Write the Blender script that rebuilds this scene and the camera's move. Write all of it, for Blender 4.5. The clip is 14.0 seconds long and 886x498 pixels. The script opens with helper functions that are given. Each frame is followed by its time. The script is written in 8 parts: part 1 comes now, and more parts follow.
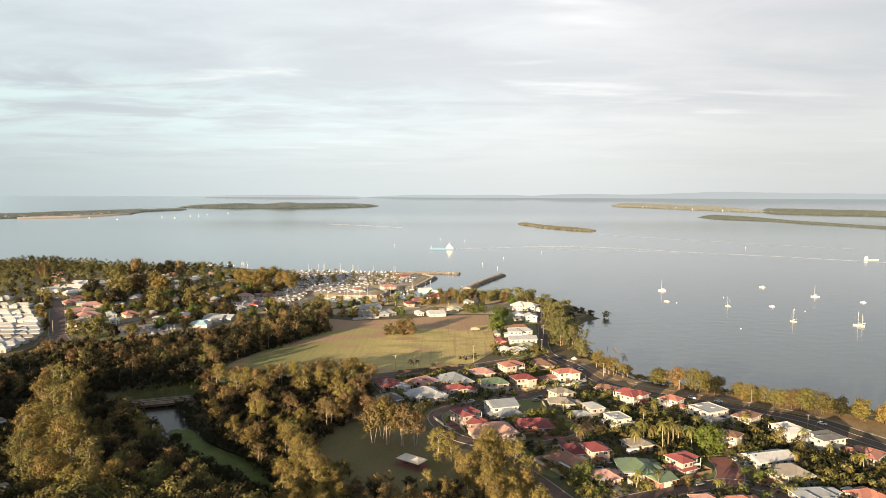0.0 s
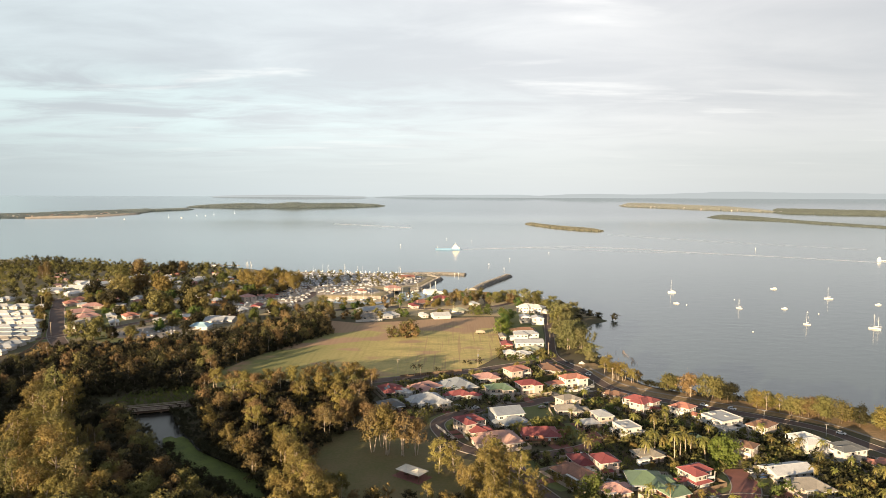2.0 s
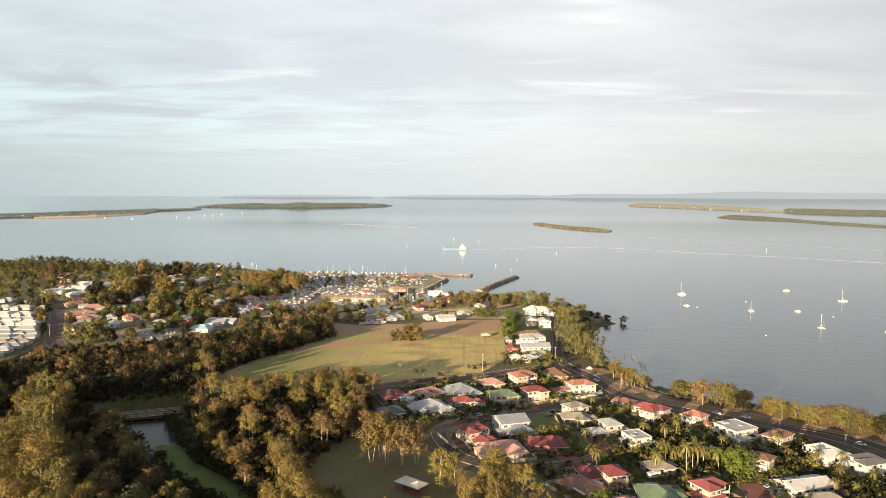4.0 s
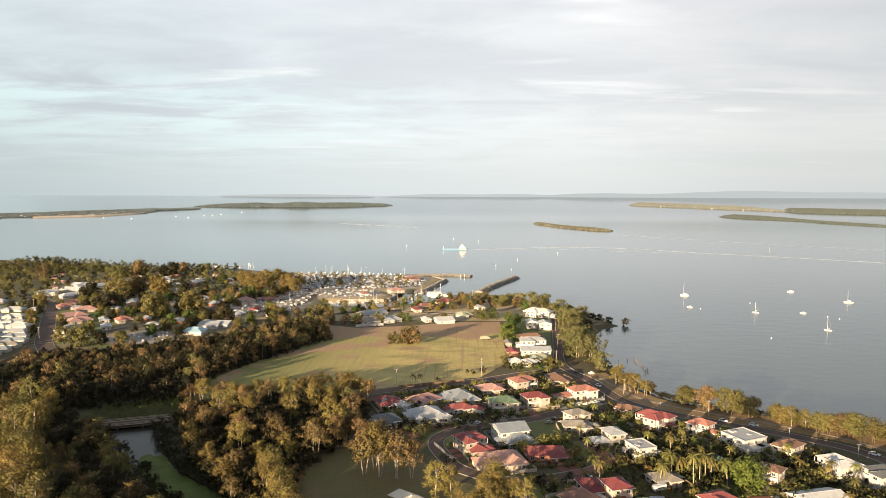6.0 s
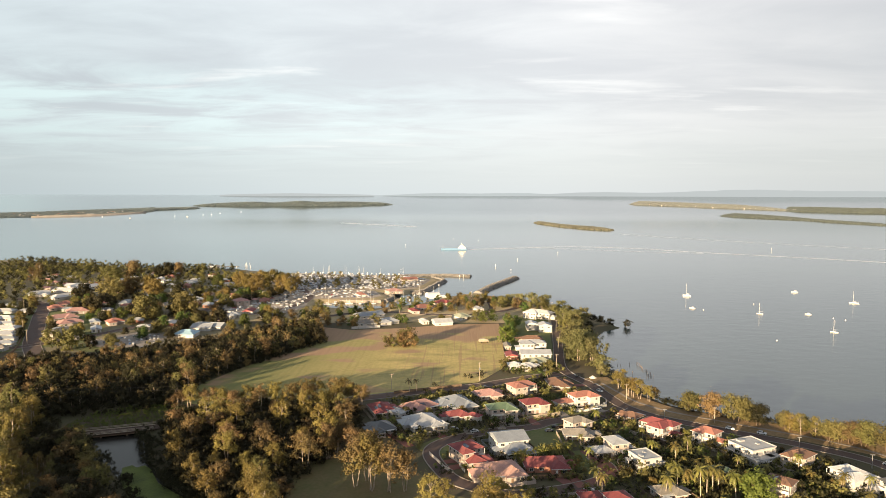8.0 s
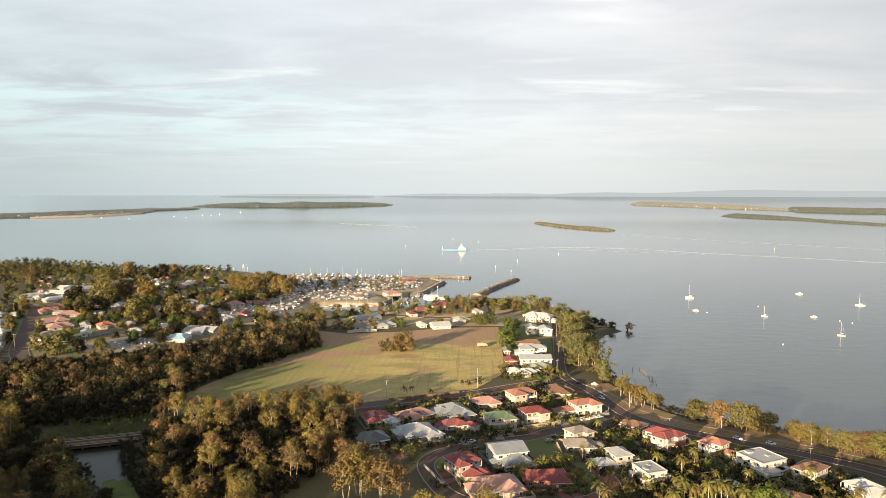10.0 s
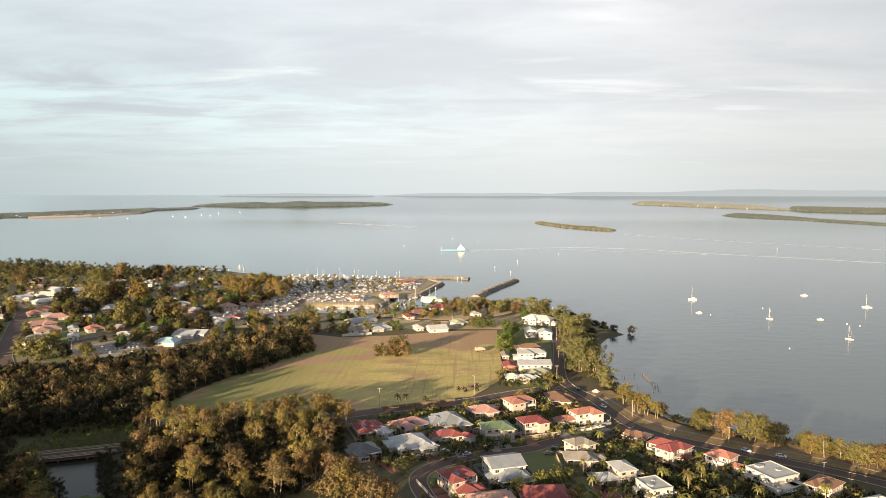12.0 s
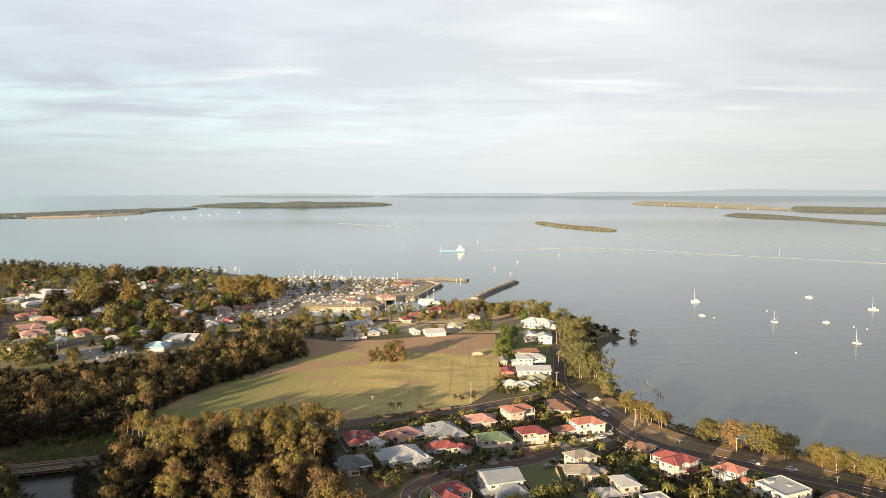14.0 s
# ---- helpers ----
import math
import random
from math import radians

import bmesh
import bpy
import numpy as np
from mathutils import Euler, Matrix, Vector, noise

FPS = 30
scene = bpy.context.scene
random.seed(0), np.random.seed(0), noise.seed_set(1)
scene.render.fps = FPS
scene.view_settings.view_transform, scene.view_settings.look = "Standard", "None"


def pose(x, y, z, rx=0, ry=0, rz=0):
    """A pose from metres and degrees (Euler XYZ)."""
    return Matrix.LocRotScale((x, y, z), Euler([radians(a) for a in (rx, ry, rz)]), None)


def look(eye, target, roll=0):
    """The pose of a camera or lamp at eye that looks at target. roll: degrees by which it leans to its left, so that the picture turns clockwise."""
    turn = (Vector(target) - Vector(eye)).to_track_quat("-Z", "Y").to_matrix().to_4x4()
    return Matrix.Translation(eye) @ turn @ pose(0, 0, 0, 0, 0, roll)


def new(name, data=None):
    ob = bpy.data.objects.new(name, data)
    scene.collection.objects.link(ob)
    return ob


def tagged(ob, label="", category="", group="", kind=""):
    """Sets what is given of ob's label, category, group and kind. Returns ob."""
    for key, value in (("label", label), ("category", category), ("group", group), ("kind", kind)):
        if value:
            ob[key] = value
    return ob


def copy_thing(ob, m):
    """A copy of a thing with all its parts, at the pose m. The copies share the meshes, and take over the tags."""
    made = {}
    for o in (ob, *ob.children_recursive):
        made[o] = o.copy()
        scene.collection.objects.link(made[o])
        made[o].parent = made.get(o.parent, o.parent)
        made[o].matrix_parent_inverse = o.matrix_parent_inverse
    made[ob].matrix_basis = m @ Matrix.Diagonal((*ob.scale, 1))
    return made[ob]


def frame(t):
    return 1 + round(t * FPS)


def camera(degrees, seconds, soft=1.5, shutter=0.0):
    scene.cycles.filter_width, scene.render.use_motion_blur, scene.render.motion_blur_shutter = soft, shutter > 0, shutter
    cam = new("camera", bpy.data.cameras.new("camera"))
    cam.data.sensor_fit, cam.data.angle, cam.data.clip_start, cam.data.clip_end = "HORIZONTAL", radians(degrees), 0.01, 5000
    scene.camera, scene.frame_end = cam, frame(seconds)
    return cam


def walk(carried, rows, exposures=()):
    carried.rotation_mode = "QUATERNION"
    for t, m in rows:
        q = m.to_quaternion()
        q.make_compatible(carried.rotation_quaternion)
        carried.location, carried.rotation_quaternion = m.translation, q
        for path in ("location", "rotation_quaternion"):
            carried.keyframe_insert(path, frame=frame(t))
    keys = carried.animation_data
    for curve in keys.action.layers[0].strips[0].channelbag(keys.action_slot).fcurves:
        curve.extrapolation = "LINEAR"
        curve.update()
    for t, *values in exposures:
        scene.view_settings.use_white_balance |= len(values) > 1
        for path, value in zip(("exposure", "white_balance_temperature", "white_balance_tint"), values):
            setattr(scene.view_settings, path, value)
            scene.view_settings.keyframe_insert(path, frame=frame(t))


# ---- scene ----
cam = camera(67.20, 14.0, soft=0.4)
# seconds, eye, turn to the left, tilt up, lean to the right (degrees)
PATH = [
    (0.0, 0.00, 0.00, 120.00, 0.069, -4.636, -0.221),
    (0.5, 0.34, 2.96, 119.86, 0.252, -4.637, -0.238),
    (1.0, 0.98, 6.09, 119.94, 0.458, -4.639, -0.232),
    (1.5, 1.49, 9.17, 119.85, 0.464, -4.643, -0.221),
    (2.0, 2.21, 12.30, 119.92, 0.685, -4.646, -0.219),
    (2.5, 2.63, 15.26, 119.98, 1.302, -4.654, -0.224),
    (3.0, 3.38, 18.37, 119.97, 1.359, -4.654, -0.224),
    (5.5, 6.24, 33.33, 120.28, 1.421, -4.680, -0.193),
    (6.0, 6.47, 36.61, 120.31, 1.430, -4.704, -0.195),
    (6.5, 6.81, 39.76, 120.35, 1.422, -4.726, -0.189),
    (7.0, 7.40, 42.99, 120.52, 1.435, -4.755, -0.179),
    (7.5, 7.99, 46.47, 120.50, 1.452, -4.789, -0.169),
    (8.0, 8.41, 49.41, 120.48, 1.463, -4.787, -0.154),
    (10.5, 11.28, 66.24, 120.76, 1.552, -4.756, -0.091),
    (11.0, 12.08, 70.19, 120.84, 1.574, -4.755, -0.089),
    (11.5, 12.59, 73.98, 120.80, 1.567, -4.788, -0.077),
    (12.0, 13.15, 77.59, 120.89, 1.581, -4.804, -0.081),
    (12.5, 13.77, 81.04, 121.08, 1.599, -4.825, -0.068),
    (13.0, 14.18, 84.30, 121.29, 1.589, -4.837, -0.042),
    (13.5, 14.96, 87.74, 121.37, 1.605, -4.834, -0.039),
    (14.0, 15.64, 91.44, 121.22, 1.631, -4.804, -0.044),
]
walk(cam, [(t, pose(x, y, z, 90 + tilt, 0, turn) @ pose(0, 0, 0, 0, 0, -lean)) for t, x, y, z, turn, tilt, lean in PATH])

# ---- world, sun ----
SUN_TO = Vector((0.56, 0.83, -0.150))
scene.view_settings.exposure = 1.5
world = bpy.data.worlds.new("sky_world")
scene.world = world
world.use_nodes = True


def build_sky():
    nt = world.node_tree
    nt.nodes.clear()
    N = nt.nodes.new

    def link(a, b):
        nt.links.new(a, b)

    def math_node(op, a, b=None, c=None):
        n = N("ShaderNodeMath")
        n.operation = op
        for i, v in enumerate((a, b, c)):
            if v is None:
                continue
            if isinstance(v, (int, float)):
                n.inputs[i].default_value = v
            else:
                link(v, n.inputs[i])
        return n.outputs[0]

    def mix(fac, a, b):
        n = N("ShaderNodeMix")
        n.data_type = "RGBA"
        for sock, v in ((n.inputs[0], fac), (n.inputs[6], a), (n.inputs[7], b)):
            if isinstance(v, tuple):
                sock.default_value = (*v, 1)
            elif isinstance(v, (int, float)):
                sock.default_value = v
            else:
                link(v, sock)
        return n.outputs[2]

    def smooth(v, lo, hi):
        n = N("ShaderNodeMapRange")
        n.interpolation_type = "SMOOTHSTEP"
        link(v, n.inputs[0])
        n.inputs[1].default_value, n.inputs[2].default_value = lo, hi
        return n.outputs[0]

    coord = N("ShaderNodeTexCoord").outputs["Generated"]
    sep = N("ShaderNodeSeparateXYZ")
    link(coord, sep.inputs[0])
    x, y, z = sep.outputs
    up = math_node("MAXIMUM", z, 0.0)
    den = math_node("ADD", up, 0.07)
    u, v = math_node("DIVIDE", x, den), math_node("DIVIDE", y, den)
    plane = N("ShaderNodeCombineXYZ")
    link(u, plane.inputs[0])
    link(v, plane.inputs[1])

    def cloud(sx, sy, rz, detail, rough, off, distort=0.0):
        m = N("ShaderNodeMapping")
        m.inputs["Scale"].default_value = (sx, sy, 1)
        m.inputs["Rotation"].default_value = (0, 0, radians(rz))
        m.inputs["Location"].default_value = off
        link(plane.outputs[0], m.inputs[0])
        n = N("ShaderNodeTexNoise")
        n.inputs["Scale"].default_value = 1.0
        n.inputs["Detail"].default_value = detail
        n.inputs["Roughness"].default_value = rough
        n.inputs["Distortion"].default_value = distort
        link(m.outputs[0], n.inputs["Vector"])
        return n.outputs[0]

    big = cloud(0.26, 0.46, 14, 4, 0.5, (3.1, 1.7, 0), 0.4)
    fine = cloud(0.85, 1.35, 10, 7, 0.6, (7.3, 2.2, 0), 0.5)
    streak = cloud(0.55, 1.7, 12, 6, 0.55, (1.3, 5.1, 2), 0.2)
    body = math_node("ADD", math_node("MULTIPLY", big, 0.6), math_node("MULTIPLY", fine, 0.4))
    sky = N("ShaderNodeTexSky")
    sky.sky_type = "NISHITA"
    sky.sun_disc = False
    sky.sun_elevation = radians(8.2)
    sky.sun_rotation = math.atan2(-SUN_TO.x, -SUN_TO.y)
    scaled = N("ShaderNodeVectorMath")
    scaled.operation = "SCALE"
    link(sky.outputs[0], scaled.inputs[0])
    scaled.inputs[3].default_value = 0.11
    # the cloud is thinnest ahead, above the bay
    ahead = N("ShaderNodeMapRange")
    ahead.interpolation_type = "SMOOTHSTEP"
    link(math_node("ABSOLUTE", math_node("SUBTRACT", x, -0.05)), ahead.inputs[0])
    ahead.inputs[1].default_value, ahead.inputs[2].default_value = 0.14, 0.62
    ahead.inputs[3].default_value, ahead.inputs[4].default_value = 1.09, 0.90
    # cloud sheet: grey bellies, lit rims, gaps of pale cyan towards the west of the view
    west = smooth(x, 0.35, -0.75)
    belly = mix(west, (0.50, 0.505, 0.52), (0.42, 0.465, 0.495))
    rim = mix(west, (0.605, 0.602, 0.605), (0.545, 0.615, 0.64))
    sheet = mix(smooth(body, 0.36, 0.6), belly, rim)
    sheet = mix(math_node("MULTIPLY", smooth(streak, 0.57, 0.72), 0.6), sheet, (0.76, 0.75, 0.735))
    gap = math_node("MULTIPLY", smooth(fine, 0.36, 0.62), math_node("MULTIPLY", west, math_node("MULTIPLY", smooth(z, 0.19, 0.13), smooth(z, 0.03, 0.08))))
    sheet = mix(math_node("MULTIPLY", gap, 0.9), sheet, (0.58, 0.70, 0.70))
    zenith = mix(smooth(z, 0.30, 0.75), sheet, mix(0.2, (0.10, 0.125, 0.17), sheet))
    haze = mix(west, (0.51, 0.535, 0.54), (0.405, 0.47, 0.49))
    clouds = mix(smooth(z, 0.0, 0.13), haze, zenith)
    thin = N("ShaderNodeVectorMath")
    thin.operation = "SCALE"
    link(clouds, thin.inputs[0])
    link(ahead.outputs[0], thin.inputs[3])
    out = mix(0.93, scaled.outputs[0], thin.outputs[0])
    bg = N("ShaderNodeBackground")
    link(out, bg.inputs[0])
    bg.inputs[1].default_value = SKY
    link(bg.outputs[0], N("ShaderNodeOutputWorld").inputs[0])


SKY = 0.525
build_sky()
sun_data = bpy.data.lights.new("sun", "SUN")
sun_data.energy, sun_data.angle, sun_data.color = 5.0, radians(0.6), (1.0, 0.745, 0.45)
sun = new("sun", sun_data)
sun.matrix_world = look((0, 0, 400), Vector((0, 0, 400)) + SUN_TO)

# ---- materials ----
MATS = {}


def surface(name, base, rough=0.8, alt=None, scale=1.0, amount=0.5, fine=None, bump=0.0, bump_scale=None, metallic=0.0, spec=0.5, vary=0.0, island=0.0, through_light=0.0, stretch=None, hue=0.0):
    """A procedural surface: base and alt colours mixed by noise at two scales, with relief; vary and island shift the brightness per object or per leaf."""
    m = bpy.data.materials.new(name)
    m.use_nodes = True
    nt = m.node_tree
    b = nt.nodes["Principled BSDF"]
    N, L = nt.nodes.new, nt.links.new
    alt = alt or tuple(c * 0.7 for c in base)
    co = N("ShaderNodeTexCoord")
    vec = co.outputs["Object"]
    if stretch:
        mp = N("ShaderNodeMapping")
        mp.inputs["Scale"].default_value = stretch
        L(vec, mp.inputs[0])
        vec = mp.outputs[0]

    def noise_at(s, d):
        n = N("ShaderNodeTexNoise")
        n.inputs["Scale"].default_value, n.inputs["Detail"].default_value = s, d
        L(vec, n.inputs["Vector"])
        return n.outputs[0]

    big, small = noise_at(scale, 3), noise_at(fine or scale * 9, 4)
    add = N("ShaderNodeMath")
    add.operation = "MULTIPLY_ADD"
    L(small, add.inputs[0])
    add.inputs[1].default_value = 0.5
    mul = N("ShaderNodeMath")
    mul.operation = "MULTIPLY"
    L(big, mul.inputs[0])
    mul.inputs[1].default_value = 0.5
    L(mul.outputs[0], add.inputs[2])
    rng = N("ShaderNodeMapRange")
    L(add.outputs[0], rng.inputs[0])
    rng.inputs[1].default_value, rng.inputs[2].default_value = 0.5 - 0.16, 0.5 + 0.16
    rng.inputs[3].default_value, rng.inputs[4].default_value = 0.5 - amount, 0.5 + amount
    mx = N("ShaderNodeMix")
    mx.data_type = "RGBA"
    L(rng.outputs[0], mx.inputs[0])
    mx.inputs[6].default_value, mx.inputs[7].default_value = (*base, 1), (*alt, 1)
    colour = mx.outputs[2]
    if vary or island or hue:
        hs = N("ShaderNodeHueSaturation")
        L(colour, hs.inputs["Color"])
        val = None
        if vary or hue:
            info = N("ShaderNodeObjectInfo").outputs["Random"]
            r = N("ShaderNodeMapRange")
            L(info, r.inputs[0])
            r.inputs[3].default_value, r.inputs[4].default_value = 1 - vary, 1 + vary
            val = r.outputs[0]
            if hue:
                r2 = N("ShaderNodeMapRange")
                sc = N("ShaderNodeMath")
                sc.operation = "FRACT"
                s2 = N("ShaderNodeMath")
                s2.operation = "MULTIPLY"
                L(info, s2.inputs[0])
                s2.inputs[1].default_value = 37.7
                L(s2.outputs[0], sc.inputs[0])
                L(sc.outputs[0], r2.inputs[0])
                r2.inputs[3].default_value, r2.inputs[4].default_value = 0.5 - hue, 0.5 + hue
                L(r2.outputs[0], hs.inputs["Hue"])
        if island:
            g = N("ShaderNodeNewGeometry").outputs["Random Per Island"]
            r = N("ShaderNodeMapRange")
            L(g, r.inputs[0])
            r.inputs[3].default_value, r.inputs[4].default_value = 1 - island, 1 + island
            if val:
                mm = N("ShaderNodeMath")
                mm.operation = "MULTIPLY"
                L(val, mm.inputs[0])
                L(r.outputs[0], mm.inputs[1])
                val = mm.outputs[0]
            else:
                val = r.outputs[0]
        if val:
            L(val, hs.inputs["Value"])
        colour = hs.outputs[0]
    L(colour, b.inputs["Base Color"])
    b.inputs["Roughness"].default_value = rough
    b.inputs["Metallic"].default_value = metallic
    b.inputs["Specular IOR Level"].default_value = spec
    if bump:
        bp = N("ShaderNodeBump")
        bp.inputs["Strength"].default_value = 1.0
        bp.inputs["Distance"].default_value = bump
        L(noise_at(bump_scale or scale * 6, 4), bp.inputs["Height"])
        L(bp.outputs[0], b.inputs["Normal"])
    if through_light:
        tr = N("ShaderNodeBsdfTranslucent")
        L(colour, tr.inputs[0])
        ms = N("ShaderNodeMixShader")
        ms.inputs[0].default_value = through_light
        L(b.outputs[0], ms.inputs[1])
        L(tr.outputs[0], ms.inputs[2])
        L(ms.outputs[0], nt.nodes["Material Output"].inputs[0])
    MATS[name] = m
    return m


# ground
surface("land_grass", (0.085, 0.085, 0.036), 0.95, (0.085, 0.060, 0.036), 0.03, 0.6, 0.5, 0.05, 1.2)
surface("green_lawn", (0.105, 0.135, 0.038), 0.95, (0.16, 0.155, 0.06), 0.09, 0.6, 0.7, 0.04, 2.0)
# Park lawn: tree shade and dapples are put into its dark, mottled colours.
surface("lawn", (0.125, 0.122, 0.042), 0.95, (0.185, 0.14, 0.065), 0.07, 0.65, 0.7, 0.04, 2.0)
surface("verge", (0.33, 0.212, 0.110), 0.95, (0.17, 0.125, 0.056), 0.06, 0.6, 0.6, 0.04, 2.0)
surface("asphalt", (0.120, 0.078, 0.064), 0.9, (0.082, 0.055, 0.046), 0.15, 0.5, 3.0, 0.01, 8)
surface("brick_paving", (0.25, 0.098, 0.078), 0.85, (0.17, 0.072, 0.060), 0.2, 0.5, 3.0, 0.01, 6)
surface("yard_gravel", (0.46, 0.39, 0.32), 0.95, (0.30, 0.25, 0.20), 0.08, 0.6, 1.0, 0.03, 2.0)
surface("car_mixed", (0.42, 0.42, 0.43), 0.35, (0.30, 0.30, 0.31), 0.5, 0.5, island=0.85, spec=0.5)
surface("concrete", (0.33, 0.285, 0.245), 0.85, (0.23, 0.20, 0.17), 0.3, 0.5, 3.0, 0.01, 5)
surface("pool_water", (0.10, 0.42, 0.50), 0.1, (0.08, 0.36, 0.45), 0.5, 0.5, spec=0.6)
surface("line_paint", (0.7, 0.7, 0.66), 0.7, (0.55, 0.55, 0.52), 0.5)
surface("town_grass", (0.165, 0.15, 0.078), 0.95, (0.215, 0.175, 0.11), 0.03, 0.6, 0.4)
# Dry tan grass, paled further: the harbour's bright haze is put into it.
surface("dry_verge_hazed", (0.44, 0.34, 0.21), 0.95, (0.30, 0.25, 0.13), 0.05, 0.6, 0.6)
surface("sand", (0.46, 0.40, 0.34), 0.95, (0.33, 0.29, 0.25), 0.03, 0.6, 0.3)
surface("dirt", (0.105, 0.068, 0.048), 0.95, (0.060, 0.040, 0.029), 0.25, 0.6, 1.2, 0.06, 2.0)
surface("rock", (0.27, 0.25, 0.225), 0.9, (0.18, 0.165, 0.15), 0.2, 0.6, 1.0, vary=0.1, island=0.35)
surface("algae", (0.130, 0.160, 0.030), 0.9, (0.070, 0.092, 0.020), 0.12, 0.6, 1.5, 0.05, 2.0)
surface("timber", (0.20, 0.14, 0.09), 0.85, (0.13, 0.09, 0.06), 0.6, 0.5)
surface("fence_grey", (0.30, 0.31, 0.30), 0.6, (0.22, 0.225, 0.22), 0.5, 0.5)
surface("pale_timber", (0.42, 0.36, 0.28), 0.85, (0.3, 0.25, 0.19), 0.5, 0.5)
# roofs and walls
ROOFS = dict(red=(0.27, 0.075, 0.075), maroon=(0.20, 0.048, 0.052), salmon=(0.46, 0.265, 0.235), terra=(0.36, 0.165, 0.13), orange=(0.41, 0.18, 0.135),
             brown=(0.22, 0.125, 0.085), browntile=(0.30, 0.16, 0.115), pinkgrey=(0.46, 0.28, 0.235), taupe=(0.27, 0.245, 0.215), grey=(0.275, 0.30, 0.335),
             charcoal=(0.12, 0.125, 0.13), white=(0.40, 0.415, 0.44), brightwhite=(0.56, 0.56, 0.56), flatwhite=(0.44, 0.44, 0.435), green=(0.14, 0.20, 0.12),
             green2=(0.34, 0.36, 0.27), blue=(0.35, 0.52, 0.62))
for key, c in ROOFS.items():
    glossy = key in ("grey", "white", "brightwhite", "flatwhite", "charcoal", "green", "blue")
    surface("roof_" + key, c, 0.5 if glossy else 0.85, tuple(v * 0.72 for v in c), 0.35, 0.55, 2.4, 0.03, 3.0, vary=0.1)
WALLS = dict(cream=(0.47, 0.395, 0.345), white=(0.54, 0.515, 0.49), grey=(0.46, 0.455, 0.45), pink=(0.52, 0.40, 0.345), brick=(0.36, 0.17, 0.12))
for key, c in WALLS.items():
    surface("wall_" + key, c, 0.85, tuple(v * 0.85 for v in c), 0.25, 0.4, 2.5, 0.01, 4, vary=0.06)
surface("trim_white", (0.64, 0.63, 0.60), 0.55, (0.54, 0.53, 0.50), 0.6, 0.4)
surface("glass_dark", (0.025, 0.03, 0.035), 0.12, (0.05, 0.055, 0.06), 0.5, 0.5, spec=0.8)
surface("solar", (0.02, 0.03, 0.06), 0.2, (0.04, 0.05, 0.08), 1.0, 0.5, spec=0.7)
surface("rubber", (0.02, 0.02, 0.02), 0.85)
surface("steel", (0.45, 0.45, 0.44), 0.45, (0.35, 0.35, 0.34), 0.8, 0.5, metallic=0.6)
surface("canvas", (0.72, 0.66, 0.56), 0.8, (0.60, 0.54, 0.45), 0.4, 0.5)
surface("boat_white", (0.66, 0.66, 0.65), 0.4, (0.56, 0.56, 0.55), 0.4, 0.4)
surface("boat_blue", (0.15, 0.27, 0.42), 0.5, (0.12, 0.22, 0.35), 0.3, 0.4)
surface("wrack", (0.88, 0.90, 0.90), 0.5, (0.74, 0.78, 0.78), 0.012, 0.7, 0.09, spec=0.6)
PAINTS = dict(white=(0.75, 0.75, 0.74), silver=(0.45, 0.46, 0.47), black=(0.025, 0.027, 0.03), blue=(0.04, 0.09, 0.22), red=(0.35, 0.03, 0.03), grey=(0.16, 0.17, 0.18))
for key, c in PAINTS.items():
    surface("paint_" + key, c, 0.25, tuple(v * 0.9 for v in c), 0.8, 0.3, spec=0.6)
# plants
surface("leaf_gum", (0.237, 0.193, 0.060), 0.75, (0.168, 0.125, 0.038), 0.25, 0.6, 1.5, vary=0.3, island=0.12, through_light=0.3, hue=0.014, spec=0.3)
surface("leaf_brown", (0.230, 0.164, 0.076), 0.8, (0.132, 0.090, 0.038), 0.25, 0.6, 1.5, vary=0.3, island=0.12, through_light=0.26, hue=0.012, spec=0.25)
# Dark foliage, taken near black to put deep shade into the colour.
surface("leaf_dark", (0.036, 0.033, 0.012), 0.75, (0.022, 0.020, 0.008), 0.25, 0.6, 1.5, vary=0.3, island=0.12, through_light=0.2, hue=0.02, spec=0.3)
surface("leaf_lime", (0.165, 0.205, 0.040), 0.7, (0.110, 0.145, 0.030), 0.25, 0.6, 1.5, vary=0.15, island=0.12, through_light=0.3, spec=0.3)
surface("leaf_green", (0.105, 0.140, 0.032), 0.7, (0.070, 0.095, 0.024), 0.25, 0.6, 1.5, vary=0.3, island=0.12, through_light=0.3, hue=0.03, spec=0.3)
surface("leaf_olive", (0.196, 0.177, 0.060), 0.75, (0.130, 0.118, 0.043), 0.25, 0.6, 1.5, vary=0.3, island=0.12, through_light=0.3, hue=0.014, spec=0.3)
surface("leaf_palm", (0.22, 0.20, 0.05), 0.6, (0.14, 0.135, 0.036), 0.25, 0.6, 1.5, vary=0.25, island=0.3, through_light=0.25, hue=0.03, spec=0.4)
surface("leaf_islet", (0.135, 0.135, 0.10), 0.95, (0.10, 0.10, 0.08), 0.05, 0.6, 0.2, island=0.35)
# Far shore foliage: distance haze is put into these greyed, bluish colours.
surface("leaf_far_east_hazed", (0.082, 0.100, 0.096), 0.95, (0.062, 0.076, 0.076), 0.02, 0.6, 0.2, island=0.18)
surface("leaf_far_hazed", (0.12, 0.15, 0.16), 0.95, (0.095, 0.12, 0.13), 0.02, 0.6, 0.2, island=0.2)
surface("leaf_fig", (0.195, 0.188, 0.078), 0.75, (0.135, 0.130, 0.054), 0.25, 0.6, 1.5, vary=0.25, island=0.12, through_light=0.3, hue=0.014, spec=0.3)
# Lighter copy: the sunlight on one island is put into its leaf colour.
surface("leaf_far_lit_hazed", (0.175, 0.19, 0.185), 0.95, (0.14, 0.152, 0.15), 0.02, 0.6, 0.2, island=0.16)
